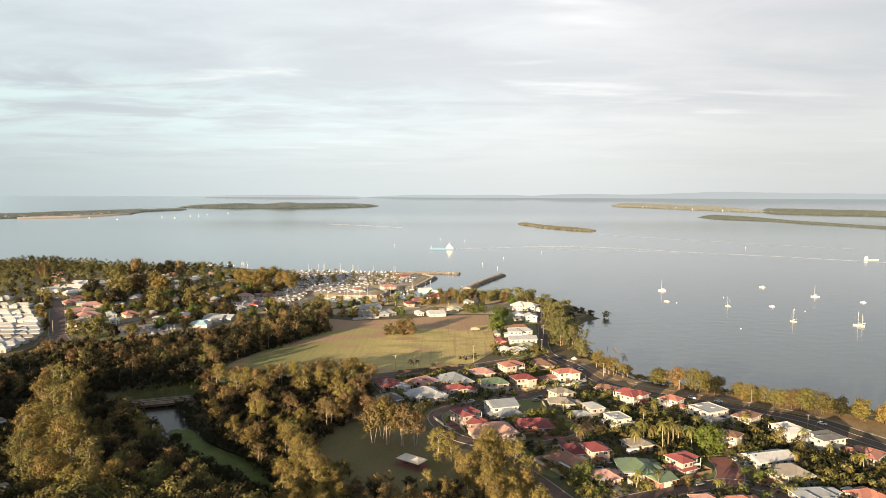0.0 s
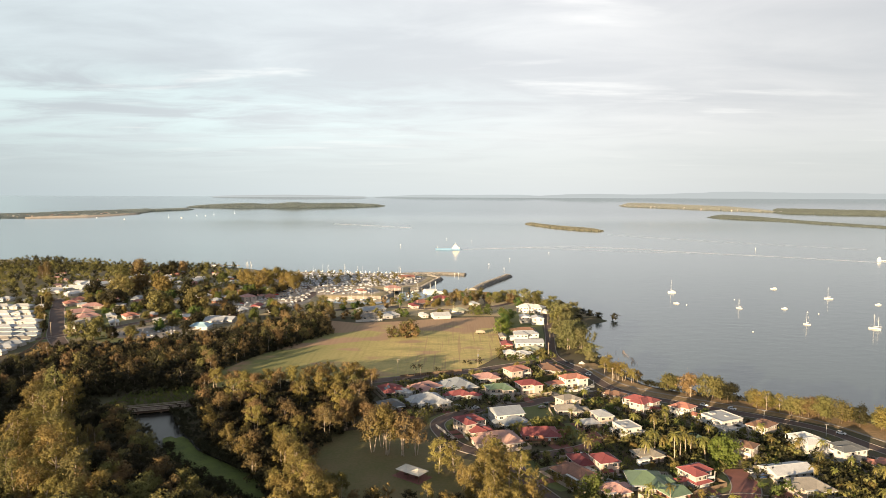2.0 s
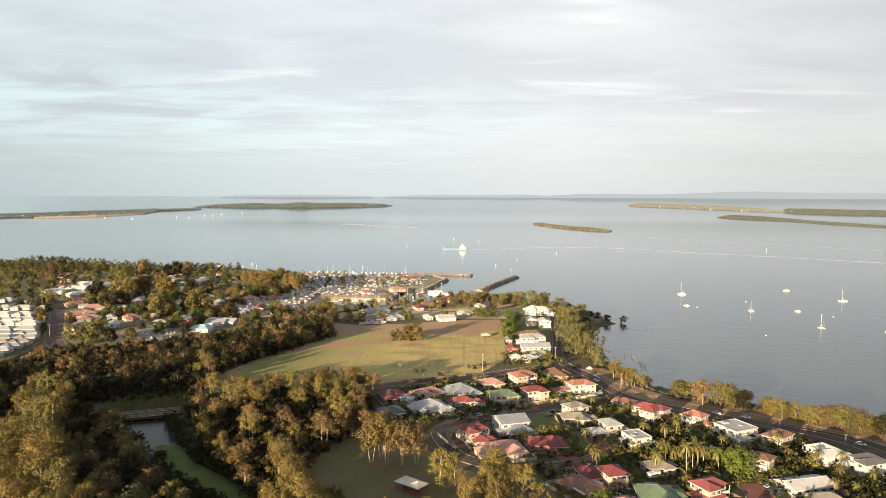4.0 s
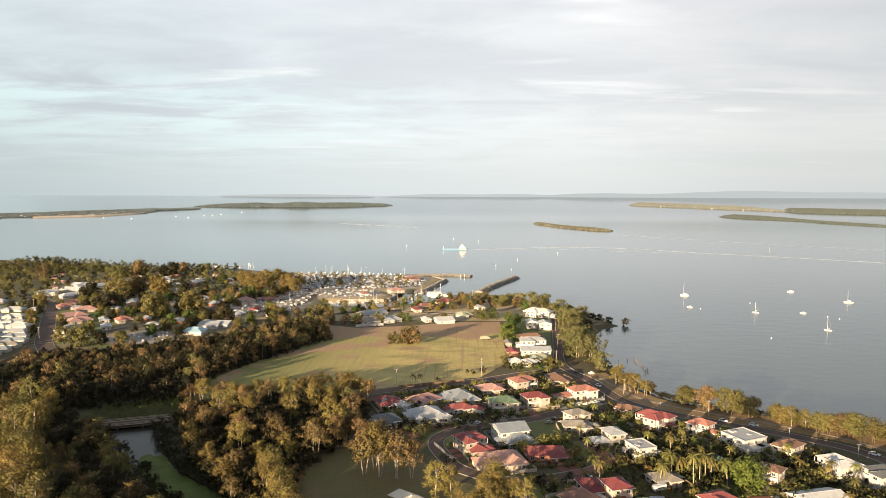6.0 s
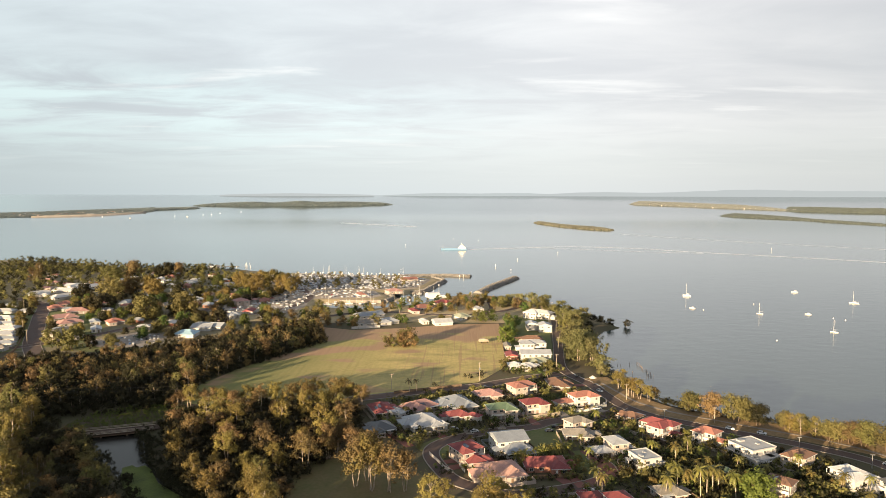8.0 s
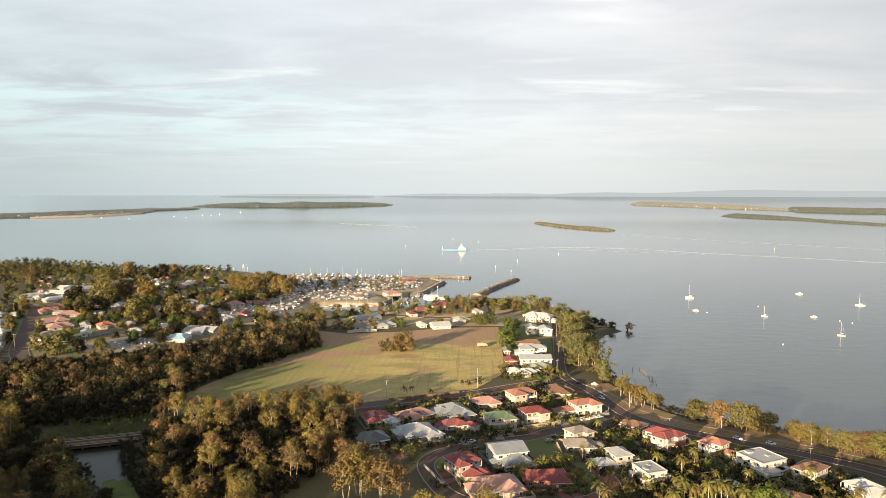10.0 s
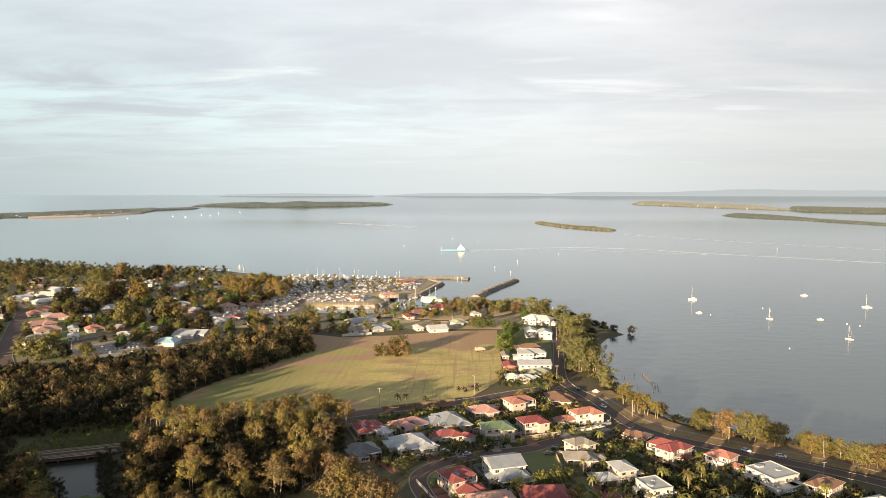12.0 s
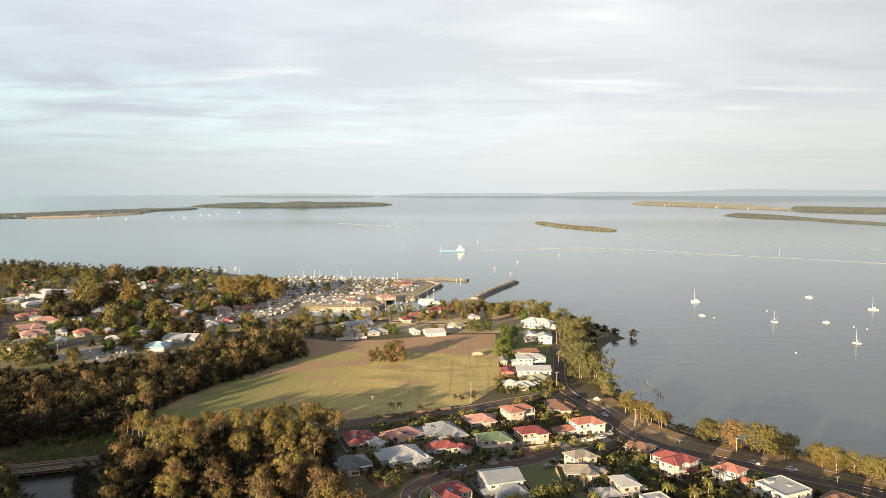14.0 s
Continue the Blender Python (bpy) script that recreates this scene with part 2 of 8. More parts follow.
surface("bark_pale", (0.46, 0.39, 0.31), 0.9, (0.26, 0.20, 0.15), 0.8, 0.6, 3, vary=0.15)
surface("bark_brown", (0.15, 0.105, 0.075), 0.9, (0.09, 0.065, 0.05), 0.8, 0.6, 3, vary=0.15)


def water(name, base, rough, scale, dist, gloss=0.5):
    m = surface(name, base, rough, tuple(c * 0.88 for c in base), 0.0025, 0.5, 0.02, spec=gloss)
    nt = m.node_tree
    N, L = nt.nodes.new, nt.links.new
    co = N("ShaderNodeTexCoord").outputs["Object"]
    height = None
    for s, d, k in ((scale, 3, 1.0), (scale * 0.16, 2, 3.0)):
        mp = N("ShaderNodeMapping")
        mp.inputs["Scale"].default_value = (1.0, 1.7, 1)
        mp.inputs["Rotation"].default_value = (0, 0, radians(-20))
        L(co, mp.inputs[0])
        n = N("ShaderNodeTexNoise")
        n.inputs["Scale"].default_value, n.inputs["Detail"].default_value = s, d
        L(mp.outputs[0], n.inputs["Vector"])
        k_node = N("ShaderNodeMath")
        k_node.operation = "MULTIPLY"
        L(n.outputs[0], k_node.inputs[0])
        k_node.inputs[1].default_value = k
        if height is None:
            height = k_node.outputs[0]
        else:
            a = N("ShaderNodeMath")
            L(height, a.inputs[0])
            L(k_node.outputs[0], a.inputs[1])
            height = a.outputs[0]
    bp = N("ShaderNodeBump")
    bp.inputs["Strength"].default_value, bp.inputs["Distance"].default_value = 1.0, dist
    if name == "sea_water":  # the outer bay lies calmer than the water off the point
        sep = N("ShaderNodeSeparateXYZ")
        L(co, sep.inputs[0])
        calm = N("ShaderNodeMapRange")
        L(sep.outputs[1], calm.inputs[0])
        calm.inputs[1].default_value, calm.inputs[2].default_value = 900, 2600
        calm.inputs[3].default_value, calm.inputs[4].default_value = dist, dist * 0.14
        L(calm.outputs[0], bp.inputs["Distance"])
    L(height, bp.inputs["Height"])
    L(bp.outputs[0], nt.nodes["Principled BSDF"].inputs["Normal"])
    return m


water("sea_water", (0.047, 0.073, 0.068), 0.10, 0.35, 0.06, 1.0)
water("pond_water", (0.030, 0.028, 0.024), 0.22, 0.6, 0.02, 0.12)


def field_material():
    m = surface("field_grass", (0.57, 0.44, 0.175), 0.95, (0.40, 0.335, 0.115), 0.022, 0.6, 0.35, 0.05, 1.5)
    nt = m.node_tree
    N, L = nt.nodes.new, nt.links.new
    b = nt.nodes["Principled BSDF"]
    old = b.inputs["Base Color"].links[0].from_socket
    co = N("ShaderNodeTexCoord").outputs["Object"]
    sep = N("ShaderNodeSeparateXYZ")
    L(co, sep.inputs[0])
    n = N("ShaderNodeTexNoise")
    n.inputs["Scale"].default_value, n.inputs["Detail"].default_value = 0.028, 6
    mp = N("ShaderNodeMapping")
    mp.inputs["Scale"].default_value = (0.9, 1.5, 1)
    L(co, mp.inputs[0])
    L(mp.outputs[0], n.inputs["Vector"])
    # bare reddish earth towards the north edge and in a ragged band across the middle
    ramp = N("ShaderNodeMapRange")
    L(sep.outputs[1], ramp.inputs[0])
    ramp.inputs[1].default_value, ramp.inputs[2].default_value = 560, 634
    ramp.inputs[3].default_value, ramp.inputs[4].default_value = -0.14, 0.34
    a = N("ShaderNodeMath")
    L(ramp.outputs[0], a.inputs[0])
    L(n.outputs[0], a.inputs[1])
    # distance north of a slanting line through the middle of the field
    slope = N("ShaderNodeMath")
    slope.operation = "MULTIPLY_ADD"
    L(sep.outputs[0], slope.inputs[0])
    slope.inputs[1].default_value, slope.inputs[2].default_value = -0.52, -581
    off = N("ShaderNodeMath")
    L(sep.outputs[1], off.inputs[0])
    L(slope.outputs[0], off.inputs[1])
    far = N("ShaderNodeMath")
    far.operation = "ABSOLUTE"
    L(off.outputs[0], far.inputs[0])
    band = N("ShaderNodeMapRange")
    L(far.outputs[0], band.inputs[0])
    band.inputs[1].default_value, band.inputs[2].default_value = 2, 17
    band.inputs[3].default_value, band.inputs[4].default_value = 0.32, 0.0
    west = N("ShaderNodeMapRange")
    L(sep.outputs[0], west.inputs[0])
    west.inputs[1].default_value, west.inputs[2].default_value = -50, -22
    west.inputs[3].default_value, west.inputs[4].default_value = 1.0, 0.0
    both = N("ShaderNodeMath")
    both.operation = "MULTIPLY_ADD"
    L(band.outputs[0], both.inputs[0])
    L(west.outputs[0], both.inputs[1])
    L(a.outputs[0], both.inputs[2])
    a = both
    th = N("ShaderNodeMapRange")
    th.interpolation_type = "SMOOTHSTEP"
    L(a.outputs[0], th.inputs[0])
    th.inputs[1].default_value, th.inputs[2].default_value, th.inputs[4].default_value = 0.42, 0.56, 0.95
    mx = N("ShaderNodeMix")
    mx.data_type = "RGBA"
    L(th.outputs[0], mx.inputs[0])
    mx.inputs[7].default_value = (0.37, 0.235, 0.142, 1)
    # greener and drier streaks along the mowing, with long tree shadows put into their colour
    st = N("ShaderNodeTexNoise")
    st.inputs["Scale"].default_value, st.inputs["Detail"].default_value, st.inputs["Roughness"].default_value = 1.0, 5, 0.65
    mp3 = N("ShaderNodeMapping")
    mp3.inputs["Rotation"].default_value = (0, 0, radians(-22))
    mp3.inputs["Scale"].default_value = (0.03, 0.085, 1)
    L(co, mp3.inputs[0])
    L(mp3.outputs[0], st.inputs["Vector"])
    r3 = N("ShaderNodeMapRange")
    L(st.outputs[0], r3.inputs[0])
    r3.inputs[1].default_value, r3.inputs[2].default_value, r3.inputs[4].default_value = 0.45, 0.66, 0.5
    # lusher grass along the wood, with the wood's shade put into its dark green
    lush_shade = N("ShaderNodeMapRange")
    L(sep.outputs[0], lush_shade.inputs[0])
    lush_shade.inputs[1].default_value, lush_shade.inputs[2].default_value = -35, -120
    lush_shade.inputs[3].default_value, lush_shade.inputs[4].default_value = 0.0, 0.85
    top = N("ShaderNodeMath")
    top.operation = "MAXIMUM"
    L(r3.outputs[0], top.inputs[0])
    L(lush_shade.outputs[0], top.inputs[1])
    r3 = top
    mg = N("ShaderNodeMix")
    mg.data_type = "RGBA"
    L(r3.outputs[0], mg.inputs[0])
    L(old, mg.inputs[6])
    L(mg.outputs[2], mx.inputs[6])
    mg.inputs[7].default_value = (0.155, 0.172, 0.052, 1)
    # wheel and plough lines running north, plain on the east half
    w = N("ShaderNodeTexNoise")
    w.inputs["Scale"].default_value, w.inputs["Detail"].default_value = 1.0, 3
    mp2 = N("ShaderNodeMapping")
    mp2.inputs["Rotation"].default_value = (0, 0, radians(3))
    mp2.inputs["Scale"].default_value = (0.42, 0.012, 1)
    L(co, mp2.inputs[0])
    L(mp2.outputs[0], w.inputs["Vector"])
    east = N("ShaderNodeMapRange")
    L(sep.outputs[0], east.inputs[0])
    east.inputs[1].default_value, east.inputs[2].default_value = -40, -15
    east.inputs[3].default_value, east.inputs[4].default_value = 0.25, 1.0
    cut = N("ShaderNodeMapRange")
    cut.interpolation_type = "SMOOTHSTEP"
    L(w.outputs[0], cut.inputs[0])
    cut.inputs[1].default_value, cut.inputs[2].default_value, cut.inputs[4].default_value = 0.54, 0.64, 0.55
    both = N("ShaderNodeMath")
    both.operation = "MULTIPLY"
    L(cut.outputs[0], both.inputs[0])
    L(east.outputs[0], both.inputs[1])
    mw = N("ShaderNodeMix")
    mw.data_type = "RGBA"
    L(both.outputs[0], mw.inputs[0])
    L(mx.outputs[2], mw.inputs[6])
    mw.inputs[7].default_value = (0.27, 0.165, 0.095, 1)
    mx = mw
    r2 = N("ShaderNodeMapRange")
    L(w.outputs[0], r2.inputs[0])
    r2.inputs[1].default_value, r2.inputs[2].default_value = 0.3, 0.7
    r2.inputs[3].default_value, r2.inputs[4].default_value = 0.88, 1.08
    hs = N("ShaderNodeHueSaturation")
    L(mx.outputs[2], hs.inputs["Color"])
    L(r2.outputs[0], hs.inputs["Value"])
    L(hs.outputs[0], b.inputs["Base Color"])


field_material()


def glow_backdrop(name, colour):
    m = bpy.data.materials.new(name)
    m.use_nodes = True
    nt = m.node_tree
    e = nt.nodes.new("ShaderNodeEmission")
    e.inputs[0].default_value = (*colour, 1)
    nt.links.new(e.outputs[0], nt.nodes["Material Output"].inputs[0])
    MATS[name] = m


# Backdrop hills glow flatly: distance haze is put into their emission colour.
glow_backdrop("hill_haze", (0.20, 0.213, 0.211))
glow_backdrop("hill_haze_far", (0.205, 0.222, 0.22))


# ---- mesh helpers ----
class Geo:
    """Collects vertices and faces for one mesh."""

    def __init__(self):
        self.v, self.f = [], []

    def add(self, verts, faces):
        k = len(self.v)
        self.v += [tuple(p) for p in verts]
        self.f += [tuple(i + k for i in q) for q in faces]
        return self

    def box(self, x0, x1, y0, y1, z0, z1):
        return self.add([(x0, y0, z0), (x1, y0, z0), (x1, y1, z0), (x0, y1, z0), (x0, y0, z1), (x1, y0, z1), (x1, y1, z1), (x0, y1, z1)],
                        [(3, 2, 1, 0), (4, 5, 6, 7), (0, 1, 5, 4), (1, 2, 6, 5), (2, 3, 7, 6), (3, 0, 4, 7)])

    def tube(self, path, radii, n=6, cap=True):
        path = [Vector(p) for p in path]
        k = len(self.v)
        for i, p in enumerate(path):
            way = (path[min(i + 1, len(path) - 1)] - path[max(i - 1, 0)]).normalized()
            side = way.orthogonal().normalized()
            other = way.cross(side)
            for j in range(n):
                a = 2 * math.pi * j / n
                self.v.append(tuple(p + radii[i] * (math.cos(a) * side + math.sin(a) * other)))
        for i in range(len(path) - 1):
            for j in range(n):
                self.f.append((k + i * n + j, k + i * n + (j + 1) % n, k + (i + 1) * n + (j + 1) % n, k + (i + 1) * n + j))
        if cap:
            e = k + (len(path) - 1) * n
            self.f.append(tuple(e + j for j in range(n)))
            self.f.append(tuple(k + n - 1 - j for j in range(n)))
        return self

    def mesh(self, name, mat):
        me = bpy.data.meshes.new(name)
        me.from_pydata(self.v, [], self.f)
        me.materials.append(MATS[mat])
        me.update()
        return me


def part(name, geo, mat, parent=None, label=""):
    me = geo if isinstance(geo, bpy.types.Mesh) else geo.mesh(name, mat)
    ob = new(name, me)
    if parent:
        ob.parent = parent
    return tagged(ob, label)


def thing(name, m, label, category, group=""):
    ob = new(name)
    ob.empty_display_size = 0.5
    ob.matrix_world = m
    return tagged(ob, label, category, group)


def structure(name, geo, mat, label, category="ground"):
    return tagged(part(name, geo, mat), label, category, kind="structure")


def smooth_line(pts, n=6):
    """A Catmull-Rom line through plan points."""
    p = [Vector(q) for q in pts]
    p = [2 * p[0] - p[1]] + p + [2 * p[-1] - p[-2]]
    out = []
    for i in range(1, len(p) - 2):
        a, b, c, d = p[i - 1:i + 3]
        for k in range(n):
            t = k / n
            out.append(0.5 * (2 * b + (c - a) * t + (2 * a - 5 * b + 4 * c - d) * t * t + (3 * b - a - 3 * c + d) * t ** 3))
    return out + [p[-2]]


def ribbon(line, width, z, z_low=None, offset=0.0):
    """A strip of the given width along a plan line, with edges going down to z_low."""
    g = Geo()
    rows = []
    for i, p in enumerate(line):
        d = (line[min(i + 1, len(line) - 1)] - line[max(i - 1, 0)]).normalized()
        s = Vector((-d.y, d.x))
        a, b = p + s * (offset + width / 2), p + s * (offset - width / 2)
        rows.append((a, b))
    low = z - 0.3 if z_low is None else z_low
    verts = [(q.x, q.y, h) for a, b in rows for q, h in ((a, low), (a, z), (b, z), (b, low))]
    faces = []
    for i in range(len(rows) - 1):
        k = 4 * i
        for j in range(3):
            faces.append((k + j, k + j + 1, k + 5 + j, k + 4 + j))
    return g.add(verts, faces)


def inside(poly, x, y):
    """Which of the plan points lie in the polygon."""
    px, py = np.array(poly, float).T
    r = np.zeros(np.shape(x), bool)
    for i in range(len(px)):
        x0, y0, x1, y1 = px[i - 1], py[i - 1], px[i], py[i]
        if y0 != y1:
            r ^= ((y0 > y) != (y1 > y)) & (x < (x1 - x0) * (y - y0) / (y1 - y0) + x0)
    return r


def edge_distance(poly, x, y):
    d = np.full(np.shape(x), 1e9)
    p = np.array(poly, float)
    for a, b in zip(p, np.roll(p, -1, 0)):
        v = b - a
        t = np.clip(((x - a[0]) * v[0] + (y - a[1]) * v[1]) / (v @ v), 0, 1)
        d = np.minimum(d, np.hypot(x - a[0] - t * v[0], y - a[1] - t * v[1]))
    return d


def sheet(poly, z):
    area = sum(a[0] * b[1] - b[0] * a[1] for a, b in zip(poly, poly[1:] + poly[:1]))
    poly = poly if area > 0 else poly[::-1]
    return Geo().add([(x, y, z) for x, y in poly], [tuple(range(len(poly)))])


# ---- land and sea ----
G = 3.0
COAST = [(700, -400), (430, 190), (330, 318), (246, 360), (204, 381), (168, 395), (148, 407), (128, 424), (117, 446), (110, 476), (110, 512), (113, 556), (121, 600),
         (133, 628), (152, 645), (140, 690), (118, 744), (90, 785), (62, 783), (42, 829), (27, 844), (5, 823), (-10, 808), (-19, 793), (-27, 779), (-37, 762), (-56, 749), (-77, 733), (-97, 723), (-118, 727), (-142, 740),
         (-146, 768), (-118, 773), (-76, 776), (-68, 806), (-82, 836), (-62, 834), (-38, 849), (-28, 890), (-20, 932), (-14, 955), (-28, 985), (-76, 1003), (-120, 1008), (-238, 1018),
         (-300, 1050), (-345, 1080), (-450, 1088), (-500, 1075), (-626, 1150), (-740, 1185), (-1000, 1200), (-1500, 1100), (-1500, -400)]
POND = [(-182, 350), (-176, 362), (-153, 366), (-139, 348), (-129, 329), (-115, 311), (-103, 300), (-91, 291), (-82, 283), (-74, 273), (-63, 256), (-66, 248), (-74, 258), (-84, 267), (-93, 274), (-104, 283), (-116, 295), (-128, 312), (-144, 328), (-160, 342)]


def build_land():
    xs = np.concatenate([np.arange(-1500, -380, 20), np.arange(-380, 340, 5), np.arange(340, 720, 20)])
    ys = np.concatenate([np.arange(-400, 160, 20), np.arange(160, 900, 5), np.arange(900, 1240, 8)])
    X, Y = np.meshgrid(xs, ys)
    d = edge_distance(COAST, X, Y) * np.where(inside(COAST, X, Y), 1, -1)
    # basin walls of the harbour and the outer shore stand steep, the bay side slopes to mud
    z = np.interp(d, [-40, -6, 0, 3, 9], [-4, -1.0, 0.0, 1.6, G])
    dp = edge_distance(POND, X, Y) * np.where(inside(POND, X, Y), 1, -1)
    z = np.minimum(z, np.interp(dp, [-9, -1, 4], [G, 1.6, 0.6]))
    verts = np.stack([X, Y, z], -1).reshape(-1, 3)
    ny, nx = X.shape
    i = (np.arange(ny - 1)[:, None] * nx + np.arange(nx - 1)).ravel()
    faces = np.stack([i, i + 1, i + nx + 1, i + nx], 1)
    keep = z.reshape(-1)[faces].max(1) > -3.5
    me = bpy.data.meshes.new("ground")
    me.from_pydata(verts.tolist(), [], faces[keep].tolist())
    for name in ("land_grass", "dry_verge_hazed", "town_grass"):
        me.materials.append(MATS[name])
    mid = verts[faces[keep]].mean(1)
    kind = np.where((mid[:, 1] > 650) & (mid[:, 0] > -235), 1, np.where((mid[:, 1] > 525) & (mid[:, 0] < -185), 2, 0))
    me.polygons.foreach_set("material_index", kind.tolist())
    me.polygons.foreach_set("use_smooth", [True] * len(me.polygons))
    tagged(new("ground", me), "dry olive grass and bare soil ground of the point", "ground", kind="structure")


def sea_height(y):
    """The far sea lifts to the eye's level, where the horizon closes it."""
    return float(np.interp(y, [2750, 3100, 3500, 4000, 4985, 5060], [0, 3.5, 16, 44, 103, 105.7]))


def build_sea():
    ys = [-600, 0, 300, 600, 900, 1200, 1500, 1800, 2100, 2400, 2750, 2900, 3100, 3300, 3500, 3750, 4000, 4250, 4500, 4750, 4985, 5060]
    xs = np.linspace(-5200, 5200, 27)
    verts = [(x, y, sea_height(y)) for y in ys for x in xs]
    n = len(xs)
    faces = [(j * n + i, j * n + i + 1, (j + 1) * n + i + 1, (j + 1) * n + i) for j in range(len(ys) - 1) for i in range(n - 1)]
    ob = structure("water", Geo().add(verts, faces), "sea_water", "calm grey-green bay water under a cloudy sky", "water")
    ob.data.polygons.foreach_set("use_smooth", [True] * len(ob.data.polygons))


build_land()
build_sea()
structure("pond", sheet([(-190, 348), (-178, 366), (-153, 370), (-132, 350), (-122, 328), (-60, 262), (-56, 244), (-76, 246), (-132, 302), (-150, 322)], 1.75), "pond_water", "still dark pond reflecting the pale sky", "water")
WEED_ARM = [(-137, 325), (-134, 328), (-131, 325.5), (-128.5, 328), (-124, 324), (-115, 311), (-103, 301), (-91, 292), (-80, 284), (-72, 273), (-60, 256), (-60, 244), (-70, 248), (-86, 262), (-104, 280), (-118, 293), (-130, 309)]
structure("pond_weed", sheet(WEED_ARM, 1.85), "algae", "bright green floating weed covering the pond's arm", "weed")
structure("pond_weed_patch", sheet([(-187, 351), (-181, 364), (-174, 365), (-170, 362), (-172, 357), (-168, 352), (-171, 348), (-176, 349), (-180, 347)], 1.84), "algae", "dull green weed at the pond's upper end", "weed")

FIELD = [(-41, 431), (20, 457), (29, 474), (42, 500), (42, 553), (43, 600), (44, 646), (-2, 640), (-42, 622), (-84, 613), (-122, 628), (-110, 590), (-104, 560), (-117, 533), (-140, 481), (-152, 440), (-146, 410), (-110, 402), (-60, 422)]
structure("field", sheet(FIELD, G + 0.06), "field_grass", "mown yellow-green field with bare reddish patches", "field")
structure("park_lawn", sheet([(-62, 330), (-30, 340), (-8, 320), (4, 302), (26, 292), (30, 262), (36, 246), (-10, 246), (-40, 262), (-58, 292)], G + 0.05), "lawn", "shaded olive park lawn round a picnic shelter", "lawn")
structure("point_verge", sheet([(-44, 652), (44, 656), (84, 700), (84, 760), (56, 776), (14, 770), (-30, 735), (-60, 712)], G + 0.05), "dry_verge_hazed", "dry tan grass on the point behind the harbour", "verge")
structure("harbour_verge", sheet([(-150, 640), (-60, 648), (-60, 705), (-98, 716), (-145, 730), (-160, 690)], G + 0.05), "dry_verge_hazed", "dry tan grass behind the inner harbour", "verge")
structure("shore_verge", ribbon(smooth_line([(93, 470), (101, 438), (108, 420), (122, 402), (150, 387), (175, 374), (205, 352), (222, 325), (245, 285)]), 21, G + 0.05, G - 1.2), "verge", "dry brown grass verge along the shore", "verge")
structure("footpath", ribbon(smooth_line([(97, 458), (103, 438), (109, 421), (121, 406), (138, 394), (158, 381), (180, 367), (198, 350), (209, 328), (224, 298), (240, 268)]), 1.6, G + 0.12, G - 0.3), "concrete", "narrow pale concrete footpath along the shore", "path")
LAWNS = [
    ("lawn", [(46, 476), (76, 482), (76, 499), (44, 500)]),
    ("lawn", [(46, 504), (74, 500), (80, 560), (86, 622), (94, 700), (60, 690), (48, 640)]),
    ("lawn", [(-280, 560), (-292, 545), (-270, 525), (-240, 530), (-232, 541), (-268, 541)]),
    ("lawn", [(57, 388), (70, 374), (60, 352), (44, 340), (34, 362), (42, 374)]),
    ("lawn", [(80, 334), (70, 322), (60, 322), (55, 345), (68, 350)]),
    ("lawn", [(45, 304), (34, 298), (36, 278), (46, 268), (58, 272)]),
    ("lawn", [(-12, 350), (-2, 362), (14, 366), (4, 345), (0, 330)]),
    ("lawn", [(96, 264), (110, 268), (120, 276), (120, 290), (106, 290)]),
    ("lawn", [(128, 276), (142, 282), (140, 296), (128, 293)]),
    ("lawn", [(40, 386), (58, 396), (78, 400), (64, 408), (44, 404)]),
    ("lawn", [(-330, 690), (-280, 560), (-330, 520), (-460, 600), (-470, 720)]),
]
for mat_name, poly in LAWNS:
    structure("lawn", sheet(poly, G + 0.045), "green_lawn", "clipped green front lawn", "lawn")

# ---- roads ----
ROAD_LINES = []


def road(name, pts, width, mat="asphalt", label="worn grey asphalt street", kerbs=True, lift=0.0):
    line = smooth_line(pts)
    ROAD_LINES.append((line, width))
    r = structure(name, ribbon(line, width, G + 0.11 + lift), mat, label, "road")
    if kerbs:
        for s in (1, -1):
            part("kerb", ribbon(line, 0.45, G + 0.24 + lift, offset=s * (width / 2 + 0.22)), "concrete", r, "pale concrete kerb")
    return r


CREEK_LINE = [(-262, 330), (-202, 350), (-181, 357), (-162, 363), (-145, 370), (-128, 383), (-104, 397), (-57, 418)]
road("creek_road", CREEK_LINE, 6.0, "dirt", label="rutted brown earth road over the creek", kerbs=False, lift=0.3)
road("field_road", [(-57, 418), (-19, 434), (19, 449), (36, 459), (56, 470), (74, 478)], 8.5, label="dark asphalt road along the field's edge")
esplanade = road("esplanade", [(103, 728), (93, 628), (84, 555), (77.5, 500), (80, 478), (89, 455), (94, 434), (100, 412), (112, 396), (132, 382), (152, 369), (172, 356), (190, 340), (200, 318), (214, 290), (226, 262)], 6.8, label="curving waterfront asphalt road")
road("inner_street", [(98, 412), (91, 402), (77, 392), (63, 389), (54, 385), (47, 379), (38, 375), (27, 372), (16, 367), (4, 359), (-3, 350), (-4, 340), (0, 327), (6, 315), (18, 306), (31, 302), (50, 307), (62, 312.5)], 7.0, lift=0.02)
road("court_street", [(62, 312), (69, 318), (72, 328), (69, 341)], 7.5, "brick_paving", "red brick paved cul-de-sac", lift=0.04)
road("park_street", [(29, 303), (31, 288), (35, 275), (41, 262), (48, 246), (56, 228)], 7.0, lift=0.06)
road("south_street", [(60, 243), (76, 250), (94, 257.5), (108, 262), (118, 264), (128, 260), (136, 246)], 7.0, lift=0.08)
road("court_drive", [(116, 263), (121, 272), (123.5, 283), (123, 291)], 10.5, "brick_paving", "red brick paved cul-de-sac", lift=0.10)
